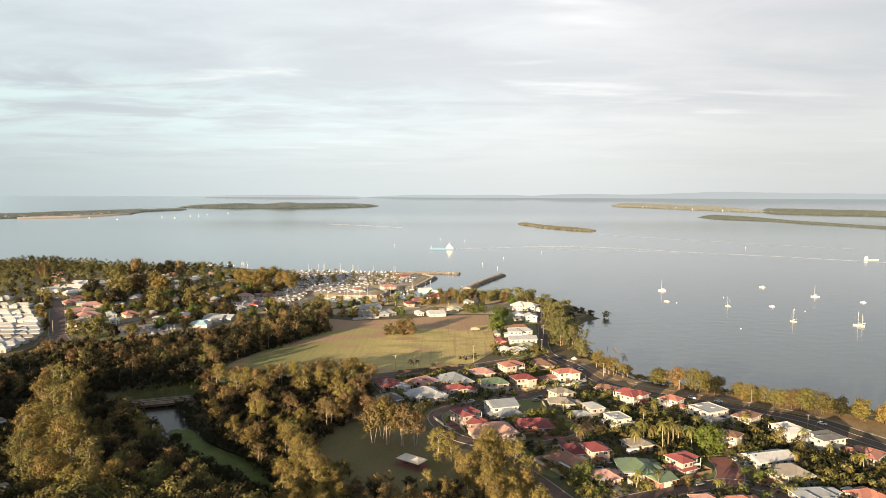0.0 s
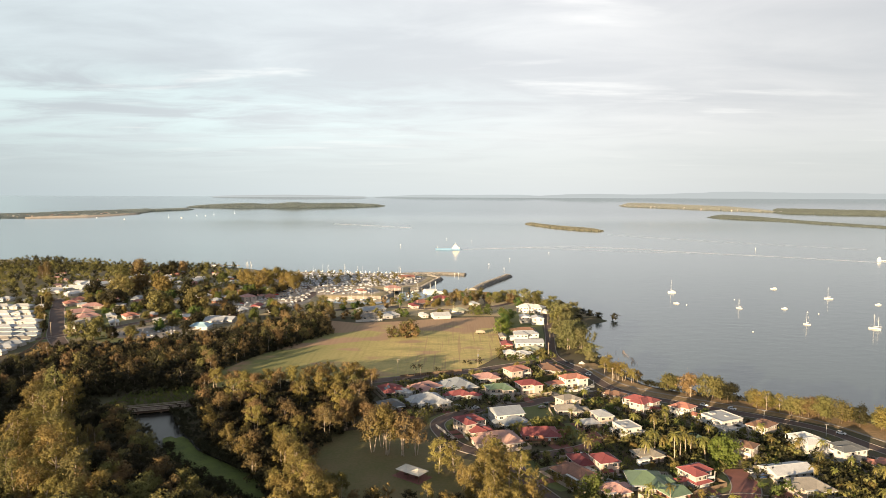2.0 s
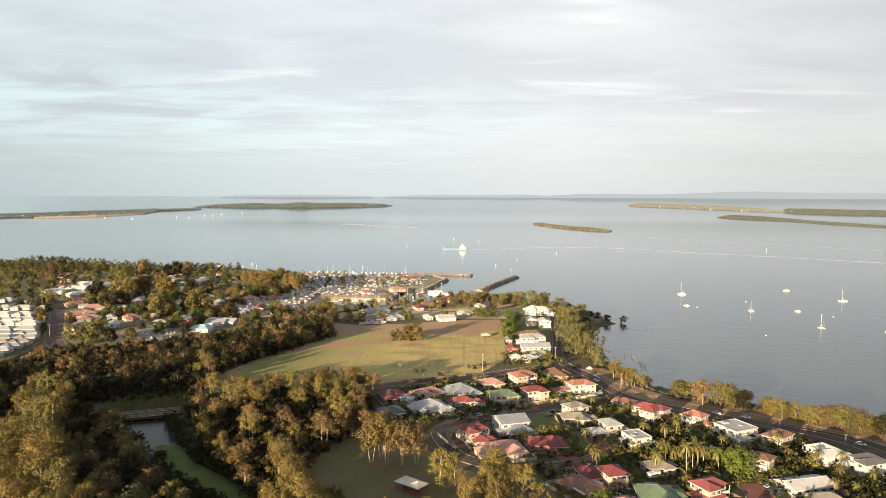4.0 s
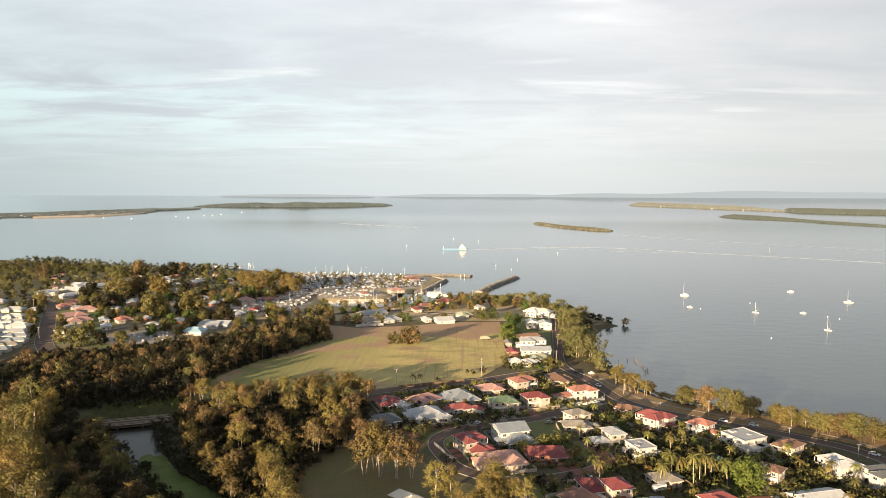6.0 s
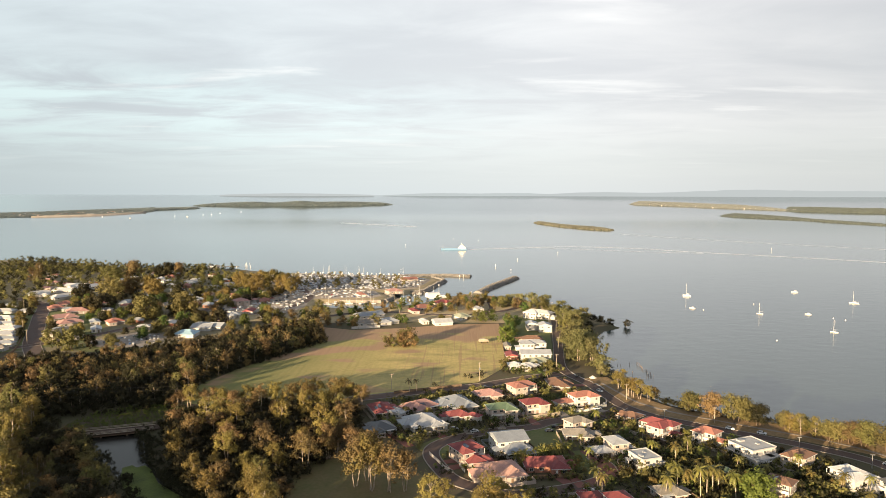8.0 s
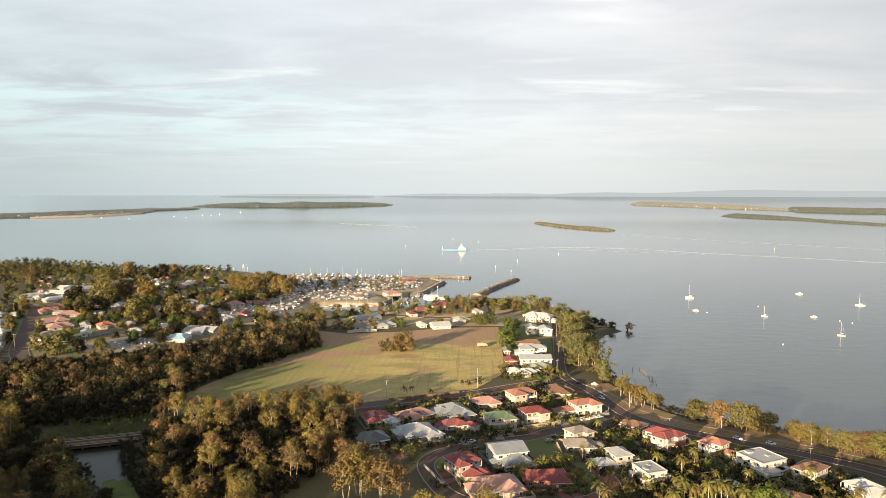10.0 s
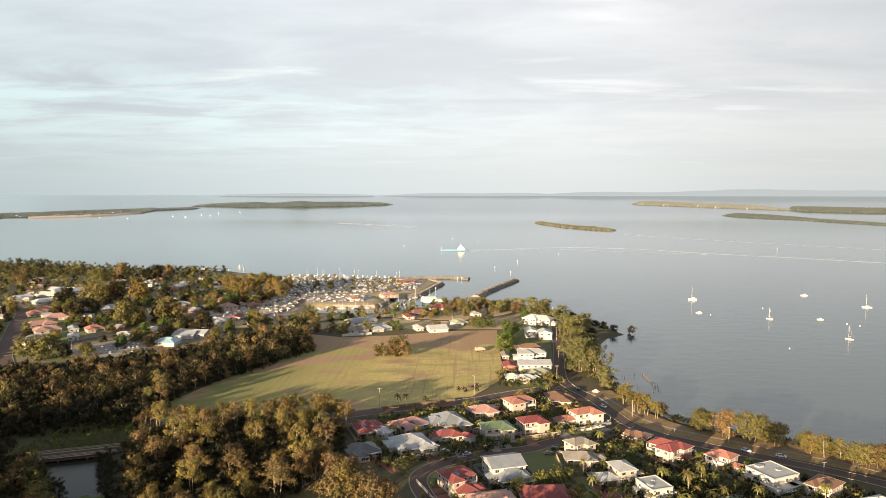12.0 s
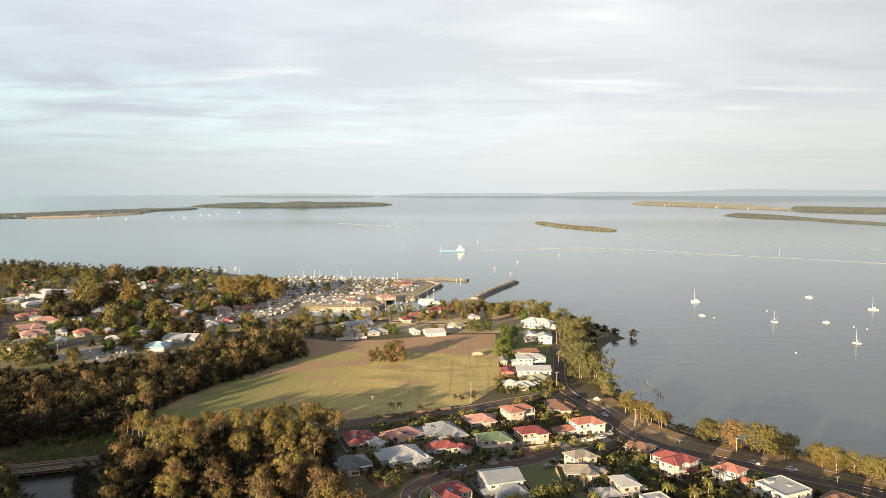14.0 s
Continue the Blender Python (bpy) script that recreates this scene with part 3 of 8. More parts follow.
road("west_road", [(-262, 452), (-278, 482), (-296, 512), (-322, 548), (-352, 600), (-390, 665), (-425, 725), (-480, 770)], 12, label="wide grey asphalt street")
road("car_park_road", [(-330, 535), (-300, 568), (-284, 602), (-262, 645), (-245, 705), (-252, 790)], 8, label="grey asphalt street past the town houses", lift=0.05)
road("town_street", [(-262, 645), (-225, 665), (-190, 690), (-165, 730), (-160, 790), (-190, 870)], 7.5, label="grey asphalt street down to the harbour", lift=0.02)
road("harbour_road", [(-150, 640), (-100, 690), (-60, 700), (-20, 690), (20, 690), (60, 720), (80, 760)], 7, label="grey asphalt street behind the harbour")
road("shore_track", [(20, 690), (40, 720), (40, 770)], 5, label="narrow grey lane", kerbs=False, lift=0.03)
for poly, nm, lab in (([(-287, 562), (-268, 543), (-230, 543), (-222, 560), (-235, 590), (-262, 598)], "car_park", "grey asphalt car park with parked cars"),
                      ([(-205, 850), (-92, 852), (-48, 864), (-38, 900), (-30, 950), (-60, 985), (-130, 996), (-235, 1004), (-300, 990), (-235, 900)], "harbour_yard", "pale gravel harbour yard with parked cars and boats"),
                      ([(-235, 690), (-160, 672), (-152, 735), (-158, 780), (-90, 786), (-82, 806), (-94, 846), (-205, 846), (-240, 760)], "boat_yard", "pale gravel yard with trailers and boats")):
    structure(nm, sheet(poly, G + 0.07), "yard_gravel" if nm != "car_park" else "concrete", lab, "car park")
lines = Geo()
for a, b in (((82, 484), (84, 474)), ((86, 470), (92, 460)), ((93, 457), (96, 446))):
    lines.add(*(lambda g: (g.v, g.f))(ribbon([Vector(a), Vector(b)], 0.5, G + 0.2)))
part("traffic_island", lines, "line_paint", esplanade, "white painted traffic island edge")


# ---- far shores ----
def far_wood(name, label, poly_line, depth, height, n, mat, seed, swell=0.0):
    """A low wooded shore: many small uneven crowns strewn over a gently swelling bank along a line, joined into one mesh."""
    rng = np.random.default_rng(seed)
    line = smooth_line(poly_line, 8)
    k = 5
    n *= 3
    ang = np.arange(k) * 2 * math.pi / k
    vs, fs = [], []
    for i in range(n):
        t = rng.random() * (len(line) - 1.001)
        p = line[int(t)].lerp(line[int(t) + 1], t % 1)
        u = t / (len(line) - 1)
        end = min(u, 1 - u)
        across = rng.random()
        x, y = p.x + rng.normal() * 5, p.y + across * depth * min(1, 0.2 + end * 5)
        z0 = sea_height(y) + swell * math.sin(math.pi * u) ** 0.8 * (0.8 + 0.35 * noise.noise((u * 9, seed, 0))) * math.sin(math.pi * min(1, across * 0.9 + 0.05))
        h = height * (0.75 + 0.4 * rng.random()) * min(1, 0.4 + end * 12)
        r = 2.2 + 2.2 * rng.random()
        lev = [(1.1, -0.4), (0.8, 0.7)]
        ring = np.concatenate([np.stack([x + rr * r * np.cos(ang + j) * (0.75 + 0.5 * rng.random(k)), y + rr * r * np.sin(ang + j) * (0.75 + 0.5 * rng.random(k)), z0 + zz * h * (0.85 + 0.3 * rng.random(k))], 1) for j, (rr, zz) in enumerate(lev)] + [np.array([[x, y, z0 + h]])])
        o = len(vs) * (2 * k + 1)
        vs.append(ring)
        for l in (0,):
            for j in range(k):
                a, b, c, d = o + l * k + j, o + l * k + (j + 1) % k, o + (l + 1) * k + (j + 1) % k, o + (l + 1) * k + j
                fs += [(a, b, c), (a, c, d)]
        fs += [(o + k + j, o + k + (j + 1) % k, o + 2 * k) for j in range(k)]
    bank, rows, cols = [], 70, 7
    for i in range(rows + 1):
        u = i / rows
        t = u * (len(line) - 1.001)
        p = line[int(t)].lerp(line[int(t) + 1], t % 1)
        wide = depth * min(1, 0.2 + min(u, 1 - u) * 5)
        for j in range(cols + 1):
            across = j / cols
            y = p.y + across * wide
            rise = swell * math.sin(math.pi * u) ** 0.8 * (0.8 + 0.35 * noise.noise((u * 9, seed, 0))) * math.sin(math.pi * min(1, across * 0.9 + 0.05))
            bank.append((p.x, y, sea_height(y) - 1.0 + max(rise, 0) * 0.97 + (1.8 if 0 < j < cols else -1.5)))
    o = sum(len(v) for v in vs)
    for i in range(rows):
        for j in range(cols):
            a = o + i * (cols + 1) + j
            fs += [(a, a + cols + 1, a + cols + 2), (a, a + cols + 2, a + 1)]
    vs.append(np.array(bank))
    me = bpy.data.meshes.new(name)
    me.from_pydata(np.concatenate(vs).tolist(), [], fs)
    me.materials.append(MATS[mat])
    return tagged(new(name, me), label, "island", kind="stuff")

far_wood("mangrove_islet", "low green mangrove islet standing in the bay", [(318, 2740), (352, 2580), (386, 2430), (450, 2280), (507, 2240)], 190, 5.5, 1000, "leaf_islet", 3)
far_wood("wooded_island", "long low mangrove island in the bay", [(1296, 3306), (1422, 3195), (1520, 3080), (1580, 2900), (1645, 2646), (1701, 2339), (1760, 2050)], 330, 6, 2200, "leaf_far_east_hazed", 4)
far_wood("wooded_island", "sunlit wooded island with small pale houses", [(1061, 4130), (1293, 4012), (1560, 3858), (1828, 3717)], 330, 6, 1800, "leaf_far_lit_hazed", 5, 6)
far_wood("wooded_island", "dark wooded island behind the mangroves", [(1788, 3679), (1994, 3617), (2216, 3559), (2526, 3465), (2900, 3330)], 330, 7, 1500, "leaf_far_east_hazed", 6, 8)
far_wood("wooded_headland", "low wooded headland with a waterfront town", [(-2560, 2760), (-2300, 2900), (-2097, 3050), (-1901, 3165), (-1762, 3260), (-1630, 3490)], 520, 4.5, 1900, "leaf_far_hazed", 7, 3)
far_wood("wooded_headland", "thin wooded tail of the headland", [(-1790, 3580), (-1690, 3625), (-1588, 3673), (-1464, 3757)], 130, 5.0, 500, "leaf_far_hazed", 9, 3)
far_wood("wooded_island", "long dark wooded island across the bay", [(-1560, 3950), (-1299, 3935), (-946, 3950), (-645, 4008), (-413, 4090)], 160, 6, 1700, "leaf_far_hazed", 8, 21)


def shore_strip(name, pts, width, rise, mat, label):
    """A pale strip of beach that climbs from the water's edge."""
    g, line = Geo(), smooth_line(pts)
    for i, p in enumerate(line):
        w = width * (0.6 + 0.5 * noise.noise((i * 0.45, 3.1, 0))) * min(1, 0.15 + 0.25 * i, 0.15 + 0.25 * (len(line) - 1 - i))
        z = sea_height(p.y)
        g.v += [(p.x, p.y - 6, z - 0.8), (p.x, p.y, z + 0.4), (p.x, p.y + w, sea_height(p.y + w) + rise), (p.x, p.y + w + 8, sea_height(p.y + w) - 1)]
    g.f += [(4 * i + j, 4 * i + 4 + j, 4 * i + 5 + j, 4 * i + 1 + j) for i in range(len(line) - 1) for j in range(3)]
    structure(name, g, mat, label, "beach")


shore_strip("beach", [(-1984, 3097), (-1862, 3166), (-1765, 3228), (-1672, 3370), (-1625, 3478)], 42, 6, "sand", "pale sandy bank on the far headland")
far_rng = np.random.default_rng(77)


def far_house(x, y, size):
    ob = thing("waterfront_house", pose(x, y, sea_height(y) + 2, 0, 0, far_rng.random() * 60), "tiny pale house on the far shore", "house", "houses on the far shore")
    part("wall", Geo().box(-size / 2, size / 2, -size / 3, size / 3, -6, 3.2), "wall_white", ob)
    rg, ridge = hip_roof(size, size * 0.66, 3.2, 1.8, 0.5, "gable")
    part("roof", rg, ("roof_brightwhite", "roof_terra", "roof_grey", "roof_taupe")[int(far_rng.integers(4))], ob)


def hill_line(name, x0, x1, y, peaks, mat, label):
    """A ridge seen against the sky at the end of the bay: a slope with an uneven crest."""
    n = 140
    verts, faces = [], []
    for i in range(n + 1):
        u = i / n
        h = sum(a * math.exp(-((u - c) / w) ** 2) for c, w, a in peaks) * min(1, u * 14, (1 - u) * 14 + 0.4)
        h *= 1 + 0.12 * noise.noise((u * 19, 1.3, 0)) + 0.06 * noise.noise((u * 61, 7.3, 0))
        x = x0 + (x1 - x0) * u
        verts += [(x, y, 80), (x, y + 8, sea_height(4980) + 2 + max(h, 0.5)), (x, y + 16, 80)]
        if i:
            k = 3 * i
            faces += [(k - 3, k, k + 1, k - 2), (k - 2, k + 1, k + 2, k - 1)]
    tagged(part(name, Geo().add(verts, faces), mat), label, "hills", kind="structure")


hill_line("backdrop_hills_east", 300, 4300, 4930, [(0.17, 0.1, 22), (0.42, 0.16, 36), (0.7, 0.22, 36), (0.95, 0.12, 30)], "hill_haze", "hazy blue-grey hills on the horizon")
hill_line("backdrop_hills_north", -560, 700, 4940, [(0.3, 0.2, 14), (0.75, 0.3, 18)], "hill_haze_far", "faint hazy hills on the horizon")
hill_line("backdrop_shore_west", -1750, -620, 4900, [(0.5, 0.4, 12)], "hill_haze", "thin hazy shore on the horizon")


FAR_HOUSE_LINES = (([(-2163, 3030), (-1922, 3175), (-1755, 3290)], 40, 260), ([(1082, 4125), (1280, 4025), (1545, 3872), (1834, 3722)], 34, 40), ([(-1003, 3958), (-598, 4030)], 5, 2))


# ---- trees ----
def crown_arrays(rng, clumps, per, size, flat=0.75, droop=0.0):
    """Leaf sprays as small triangles: each clump (x, y, z, r) is a handful of uneven tufts with ragged edges. Arrays of vertices and faces."""
    sprays = []
    heart = np.mean([c[:3] for c in clumps], 0)
    reach = max(1.0, float(np.std([c[:2] for c in clumps])) * 2)
    for cx, cy, cz, cr in clumps:
        n = max(8, int(per * cr * cr))
        m = int(rng.integers(4, 8))
        centre = rng.normal(size=(m, 3)) * cr * [0.52, 0.52, 0.46 * flat]
        wide = cr * (0.22 + 0.3 * rng.random(m))
        pick = rng.integers(0, m, n)
        off = rng.normal(size=(n, 3)) * wide[pick][:, None] * [1, 1, 0.85]
        p = np.array([cx, cy, cz]) + centre[pick] + off
        p[:, 2] -= droop * rng.random(n) ** 2 * cr
        out = off / (wide[pick][:, None] + 1e-9) * 0.55 + (p - [cx, cy, cz - 0.4 * cr]) / cr * 0.5
        nrm = out + (p - heart) / reach * 0.55 + rng.normal(size=(n, 3)) * 0.32
        nrm /= np.linalg.norm(nrm, axis=1)[:, None] + 1e-9
        a = np.cross(nrm, rng.normal(size=(n, 3)))
        a /= np.linalg.norm(a, axis=1)[:, None] + 1e-9
        b = np.cross(nrm, a)
        s = size * (0.45 + 0.9 * rng.random(n))[:, None]
        w = s * (0.5 + 0.5 * rng.random(n))[:, None]
        sprays.append(np.stack([p - a * s * 1.5, p + a * s * 0.9 - b * w * 1.4, p + a * s * 0.9 + b * w * 1.4], 1))
    q = np.concatenate(sprays)
    return q.reshape(-1, 3), np.arange(len(q) * 3).reshape(-1, 3)


def limb(g, rng, a, b, r0, r1, n=5, bend=0.12):
    a, b = Vector(a), Vector(b)
    l = (b - a).length
    mid = a.lerp(b, 0.5) + Vector(rng.normal(size=3) * l * bend)
    g.tube([a, a.lerp(mid, 0.55) + (mid - a.lerp(b, 0.5)) * 0.2, mid, b], [r0, r0 * 0.8 + r1 * 0.2, (r0 + r1) / 2, r1], n, cap=False)


def quick_mesh(name, v, f, mat):
    me = bpy.data.meshes.new(name)
    v, f = np.asarray(v, np.float32), np.asarray(f, np.int32)
    k = f.shape[1]
    me.vertices.add(len(v))
    me.vertices.foreach_set("co", v.ravel())
    me.loops.add(f.size)
    me.loops.foreach_set("vertex_index", f.ravel())
    me.polygons.add(len(f))
    me.polygons.foreach_set("loop_start", np.arange(len(f), dtype=np.int32) * k)
    me.update(calc_edges=True)
    me.materials.append(MATS[mat])
    return me


def tree_shape(seed, h, spread, base, clumps, clump_r, leaf, per, stems=1, flat=0.75, lean=0.06, droop=0.0, top=1.0):
    """Trunk geometry and crown arrays of one tree, h metres high; base: height of the lowest clumps as a share of h."""
    rng = np.random.default_rng(seed)
    trunk = Geo()
    heads = []
    feet = [(0, 0)] if stems == 1 else [(math.cos(6.28 * i / stems) * 0.5, math.sin(6.28 * i / stems) * 0.5) for i in range(stems)]
    tops = []
    for fx, fy in feet:
        tx, ty = fx * 3 + rng.normal() * lean * h, fy * 3 + rng.normal() * lean * h
        t = Vector((tx, ty, h * (0.72 + 0.1 * rng.random())))
        r0 = 0.02 * h if stems == 1 else 0.014 * h
        limb(trunk, rng, (fx, fy, -0.4), t, r0, r0 * 0.3, 6, 0.03)
        tops.append((Vector((fx, fy, 0)), t, r0))
    boughs = max(3, round(clumps / 5))
    for i in range(boughs):
        u = (i + 0.6 * rng.random() + 0.2) / boughs
        z = h * (base + (top - base) * (u ** 0.85)) - clump_r * flat * 0.6
        env = math.sin(math.pi * min(0.96, 0.24 + 0.68 * u)) ** 0.7
        a = i * 2.4 + rng.random() * 1.4
        q = spread * env * (0.30 + 0.70 * math.sqrt(rng.random()))
        foot, head, r0 = tops[i % len(tops)]
        s = min(1.0, z / head.z)
        x, y = foot.x + (head.x - foot.x) * s + q * math.cos(a), foot.y + (head.y - foot.y) * s + q * math.sin(a)
        limb(trunk, rng, foot.lerp(head, max(0.25, s * 0.75)), (x, y, z), r0 * 0.42 * (1.1 - 0.5 * s), r0 * 0.1, 3, 0.1)
        # the twigs of one bough carry clumps of very different size, so that gaps and lobes appear
        wide = spread * 0.24
        for k in range(round(clumps / boughs)):
            cr = clump_r * (0.45 + 0.95 * rng.random() ** 1.4)
            heads.append((x + rng.normal() * wide, y + rng.normal() * wide, min(z + rng.normal() * wide * 0.7, h * top - 0.3 * cr), cr))
    v, f = crown_arrays(rng, heads, per, leaf, flat, droop)
    return trunk, v, f


class Kind:
    """A kind of tree with a few shapes that its copies share."""

    def __init__(self, name, label, category, bark, leaf_mat, shapes):
        self.name, self.label, self.category, self.leaf_mat, self.bark = name, label, category, leaf_mat, bark
        self.shapes = shapes
        self.masters = []

    def place(self, x, y, scale, rng, z=G, group="", leaf=None):
        i = int(rng.integers(len(self.shapes)))
        key = (i, leaf or self.leaf_mat)
        found = [m for k, m in self.masters if k == key]
        if found:
            t_mesh, c_mesh = found[0]
        else:
            t, v, f = self.shapes[i]
            t_mesh, c_mesh = t.mesh("trunk", self.bark), quick_mesh("crown", v, f, key[1])
            self.masters.append((key, (t_mesh, c_mesh)))
        s = scale * (0.94 + 0.12 * rng.random())
        m = pose(x, y, z, 0, 0, rng.random() * 360) @ Matrix.Diagonal((scale * (0.9 + 0.2 * rng.random()), scale * (0.9 + 0.2 * rng.random()), s, 1))
        ob = thing(self.name, m, self.label, self.category, group)
        part("trunk", t_mesh, "", ob)
        part("crown", c_mesh, "", ob)
        return ob

    def bake(self, spots, rng, name, label, leaf):
        """Crowns and trunks of many trees joined into one uncountable wood."""
        if not spots:
            return None
        vs, fs, k = [], [], 0
        for x, y, scale in spots:
            t, v, f = self.shapes[int(rng.integers(len(self.shapes)))]
            a = rng.random() * 6.283
            c, s = math.cos(a), math.sin(a)
            w = v @ np.array([[c, s, 0], [-s, c, 0], [0, 0, 1]]) * scale * (0.85 + 0.3 * rng.random(3)) + [x, y, G]
            vs.append(w)
            fs.append(f + k)
            k += len(v)
        ob = new(name, quick_mesh(name, np.concatenate(vs), np.concatenate(fs), leaf))
        return tagged(ob, label, "woodland", kind="stuff")


gum = Kind("gum_tree", "tall gum tree with pale trunk and golden-olive crown", "tree", "bark_pale", "leaf_gum",
           [tree_shape(20 + i, 20, 4.4 + 0.7 * (i % 3), 0.22, 60, 1.5, 0.25, 27, 1, 1.0, 0.06, 0.5) for i in range(5)])
paperbark = Kind("paperbark_tree", "many-stemmed paperbark tree with white trunks and brown-gold crown", "tree", "bark_pale", "leaf_brown",
                 [tree_shape(40 + i, 16, 4.3 + 0.4 * (i % 3), 0.50, 46, 1.5, 0.25, 29, 2 + i % 2, 0.85, 0.05, 0.3) for i in range(6)])
broad = Kind("broad_tree", "broad dark green shade tree with dense crown", "tree", "bark_brown", "leaf_dark",
             [tree_shape(60 + i, 10, 4.0, 0.14, 40, 1.5, 0.30, 20, 1, 0.85, 0.04) for i in range(4)])
fig = Kind("fig_tree", "spreading olive fig tree with wide crown", "tree", "bark_pale", "leaf_olive",
           [tree_shape(80 + i, 14, 6.6, 0.14, 84, 1.8, 0.34, 16, 2, 0.8, 0.03) for i in range(3)])
shrub = Kind("shrub", "rounded dark garden shrub", "shrub", "bark_brown", "leaf_dark",
             [tree_shape(100 + i, 3.2, 1.4, 0.22, 9, 0.9, 0.27, 19, 2, 0.85, 0.04) for i in range(3)])
light_tree = Kind("light_tree", "wood-edge tree with few leaves", "tree", "bark_pale", "leaf_olive",
                  [tree_shape(120 + i, 13, 3.0, 0.38, 28, 1.35, 0.28, 21, 1, 1.0, 0.05, 0.5) for i in range(6)])
scrub_tree = Kind("scrub_tree", "low dark tree of the wood's understorey", "tree", "bark_brown", "leaf_dark",
                  [tree_shape(130 + i, 7.5, 2.6, 0.12, 16, 1.3, 0.38, 14, 1, 0.95, 0.05, 0.2) for i in range(5)])

shore_tree = Kind("shore_tree", "round-headed olive tree standing on the shore", "tree", "bark_brown", "leaf_olive",
                  [tree_shape(170 + i, 12.5, 3.8, 0.32, 66, 1.6, 0.27, 25, 2, 0.8, 0.05) for i in range(4)])
wide_gum = Kind("gum_tree", "tall spreading gum tree with pale trunk and golden crown", "tree", "bark_pale", "leaf_gum",
                [tree_shape(180 + i, 21, 7.0, 0.34, 70, 2.1, 0.40, 13, 2, 0.8, 0.05) for i in range(3)])


def palm_shape(seed, h, fronds=14, length=3.0):
    rng = np.random.default_rng(seed)
    t = Geo()
    bx, by = rng.normal(size=2) * 0.05 * h
    t.tube([(0, 0, -0.3), (bx * 0.3, by * 0.3, h * 0.4), (bx, by, h)], [0.2, 0.15, 0.12], 6)
    v, f = [], []
    for i in range(fronds):
        a = i * 2.4 + rng.random() * 0.4
        rise = 0.9 - 1.5 * i / fronds + 0.2 * rng.random()
        L = length * (0.85 + 0.3 * rng.random())
        ca, sa = math.cos(a), math.sin(a)
        pts = []
        for k in range(6):
            u = k / 5
            r = L * u * (1 - 0.15 * u)
            pts.append((bx + ca * r, by + sa * r, h + L * (rise * u - 0.8 * u * u)))
        for k in range(5):
            p, q = np.array(pts[k]), np.array(pts[k + 1])
            for s in (1, -1):
                side = np.array([-sa, ca, -0.55 * 1]) * s if s == 1 else np.array([sa, -ca, -0.55])
                for j in range(2):
                    w = L * 0.15 * (1.15 - 0.6 * abs((k + 0.5 * j) / 5 - 0.4))
                    e0 = p + (q - p) * (j * 0.5)
                    e1 = p + (q - p) * (j * 0.5 + 0.36)
                    n = len(v)
                    tip = side * w + (q - p) * 0.35
                    v += [e0, e1, e1 + tip, e0 + tip * 0.96]
                    f.append((n, n + 1, n + 2, n + 3))
    return t, np.array(v), np.array(f)


bushy_tree = Kind("bushy_tree", "bushy olive tree leafed to the ground in the field", "tree", "bark_brown", "leaf_olive", [tree_shape(190 + i, 8.5, 2.3, 0.08, 30, 1.15, 0.28, 24, 1, 1.0, 0.04, 0.3) for i in range(4)])
garden_tree = Kind("garden_tree", "small dark garden tree with rounded crown", "tree", "bark_brown", "leaf_dark", broad.shapes)
town_tree = Kind("town_tree", "rounded olive tree between town houses", "tree", "bark_brown", "leaf_olive", [tree_shape(160 + i, 13, 5.6, 0.12, 66, 2.0, 0.38, 17, 1, 0.85, 0.03) for i in range(5)])
palm = Kind("palm_tree", "garden palm with arching yellow-green fronds", "palm", "bark_pale", "leaf_palm", [palm_shape(140 + i, 6.5 + i) for i in range(4)])
tuft = Kind("palm_clump", "clump of low golden palms", "palm", "bark_brown", "leaf_palm", [palm_shape(150 + i, 2.4, 20, 2.5) for i in range(3)])

RNG = np.random.default_rng(11)
TAKEN = []  # plan circles kept clear of trees (x, y, r)


def free(x, y, r=0.0):
    return all((x - a) ** 2 + (y - b) ** 2 > (c + r) ** 2 for a, b, c in TAKEN)


def scatter(poly, gap, rng, clear=0.0, tries=40000, limit=2000):
    """Plan points at least gap apart in a polygon."""
    p = np.array(poly, float)
    lo, hi = p.min(0), p.max(0)
    cell, grid, out = gap / 1.414, {}, []
    pts = lo + rng.random((tries, 2)) * (hi - lo)
    pts = pts[inside(poly, pts[:, 0], pts[:, 1])]
    for x, y in pts:
        i, j = int(x // cell), int(y // cell)
        if any((x - a) ** 2 + (y - b) ** 2 < gap * gap for di in (-2, -1, 0, 1, 2) for dj in (-2, -1, 0, 1, 2) for a, b in grid.get((i + di, j + dj), ())):
            continue
        if not free(x, y, clear):
            continue
        grid.setdefault((i, j), []).append((x, y))
        out.append((x, y))
        if len(out) >= limit:
            break
    return out


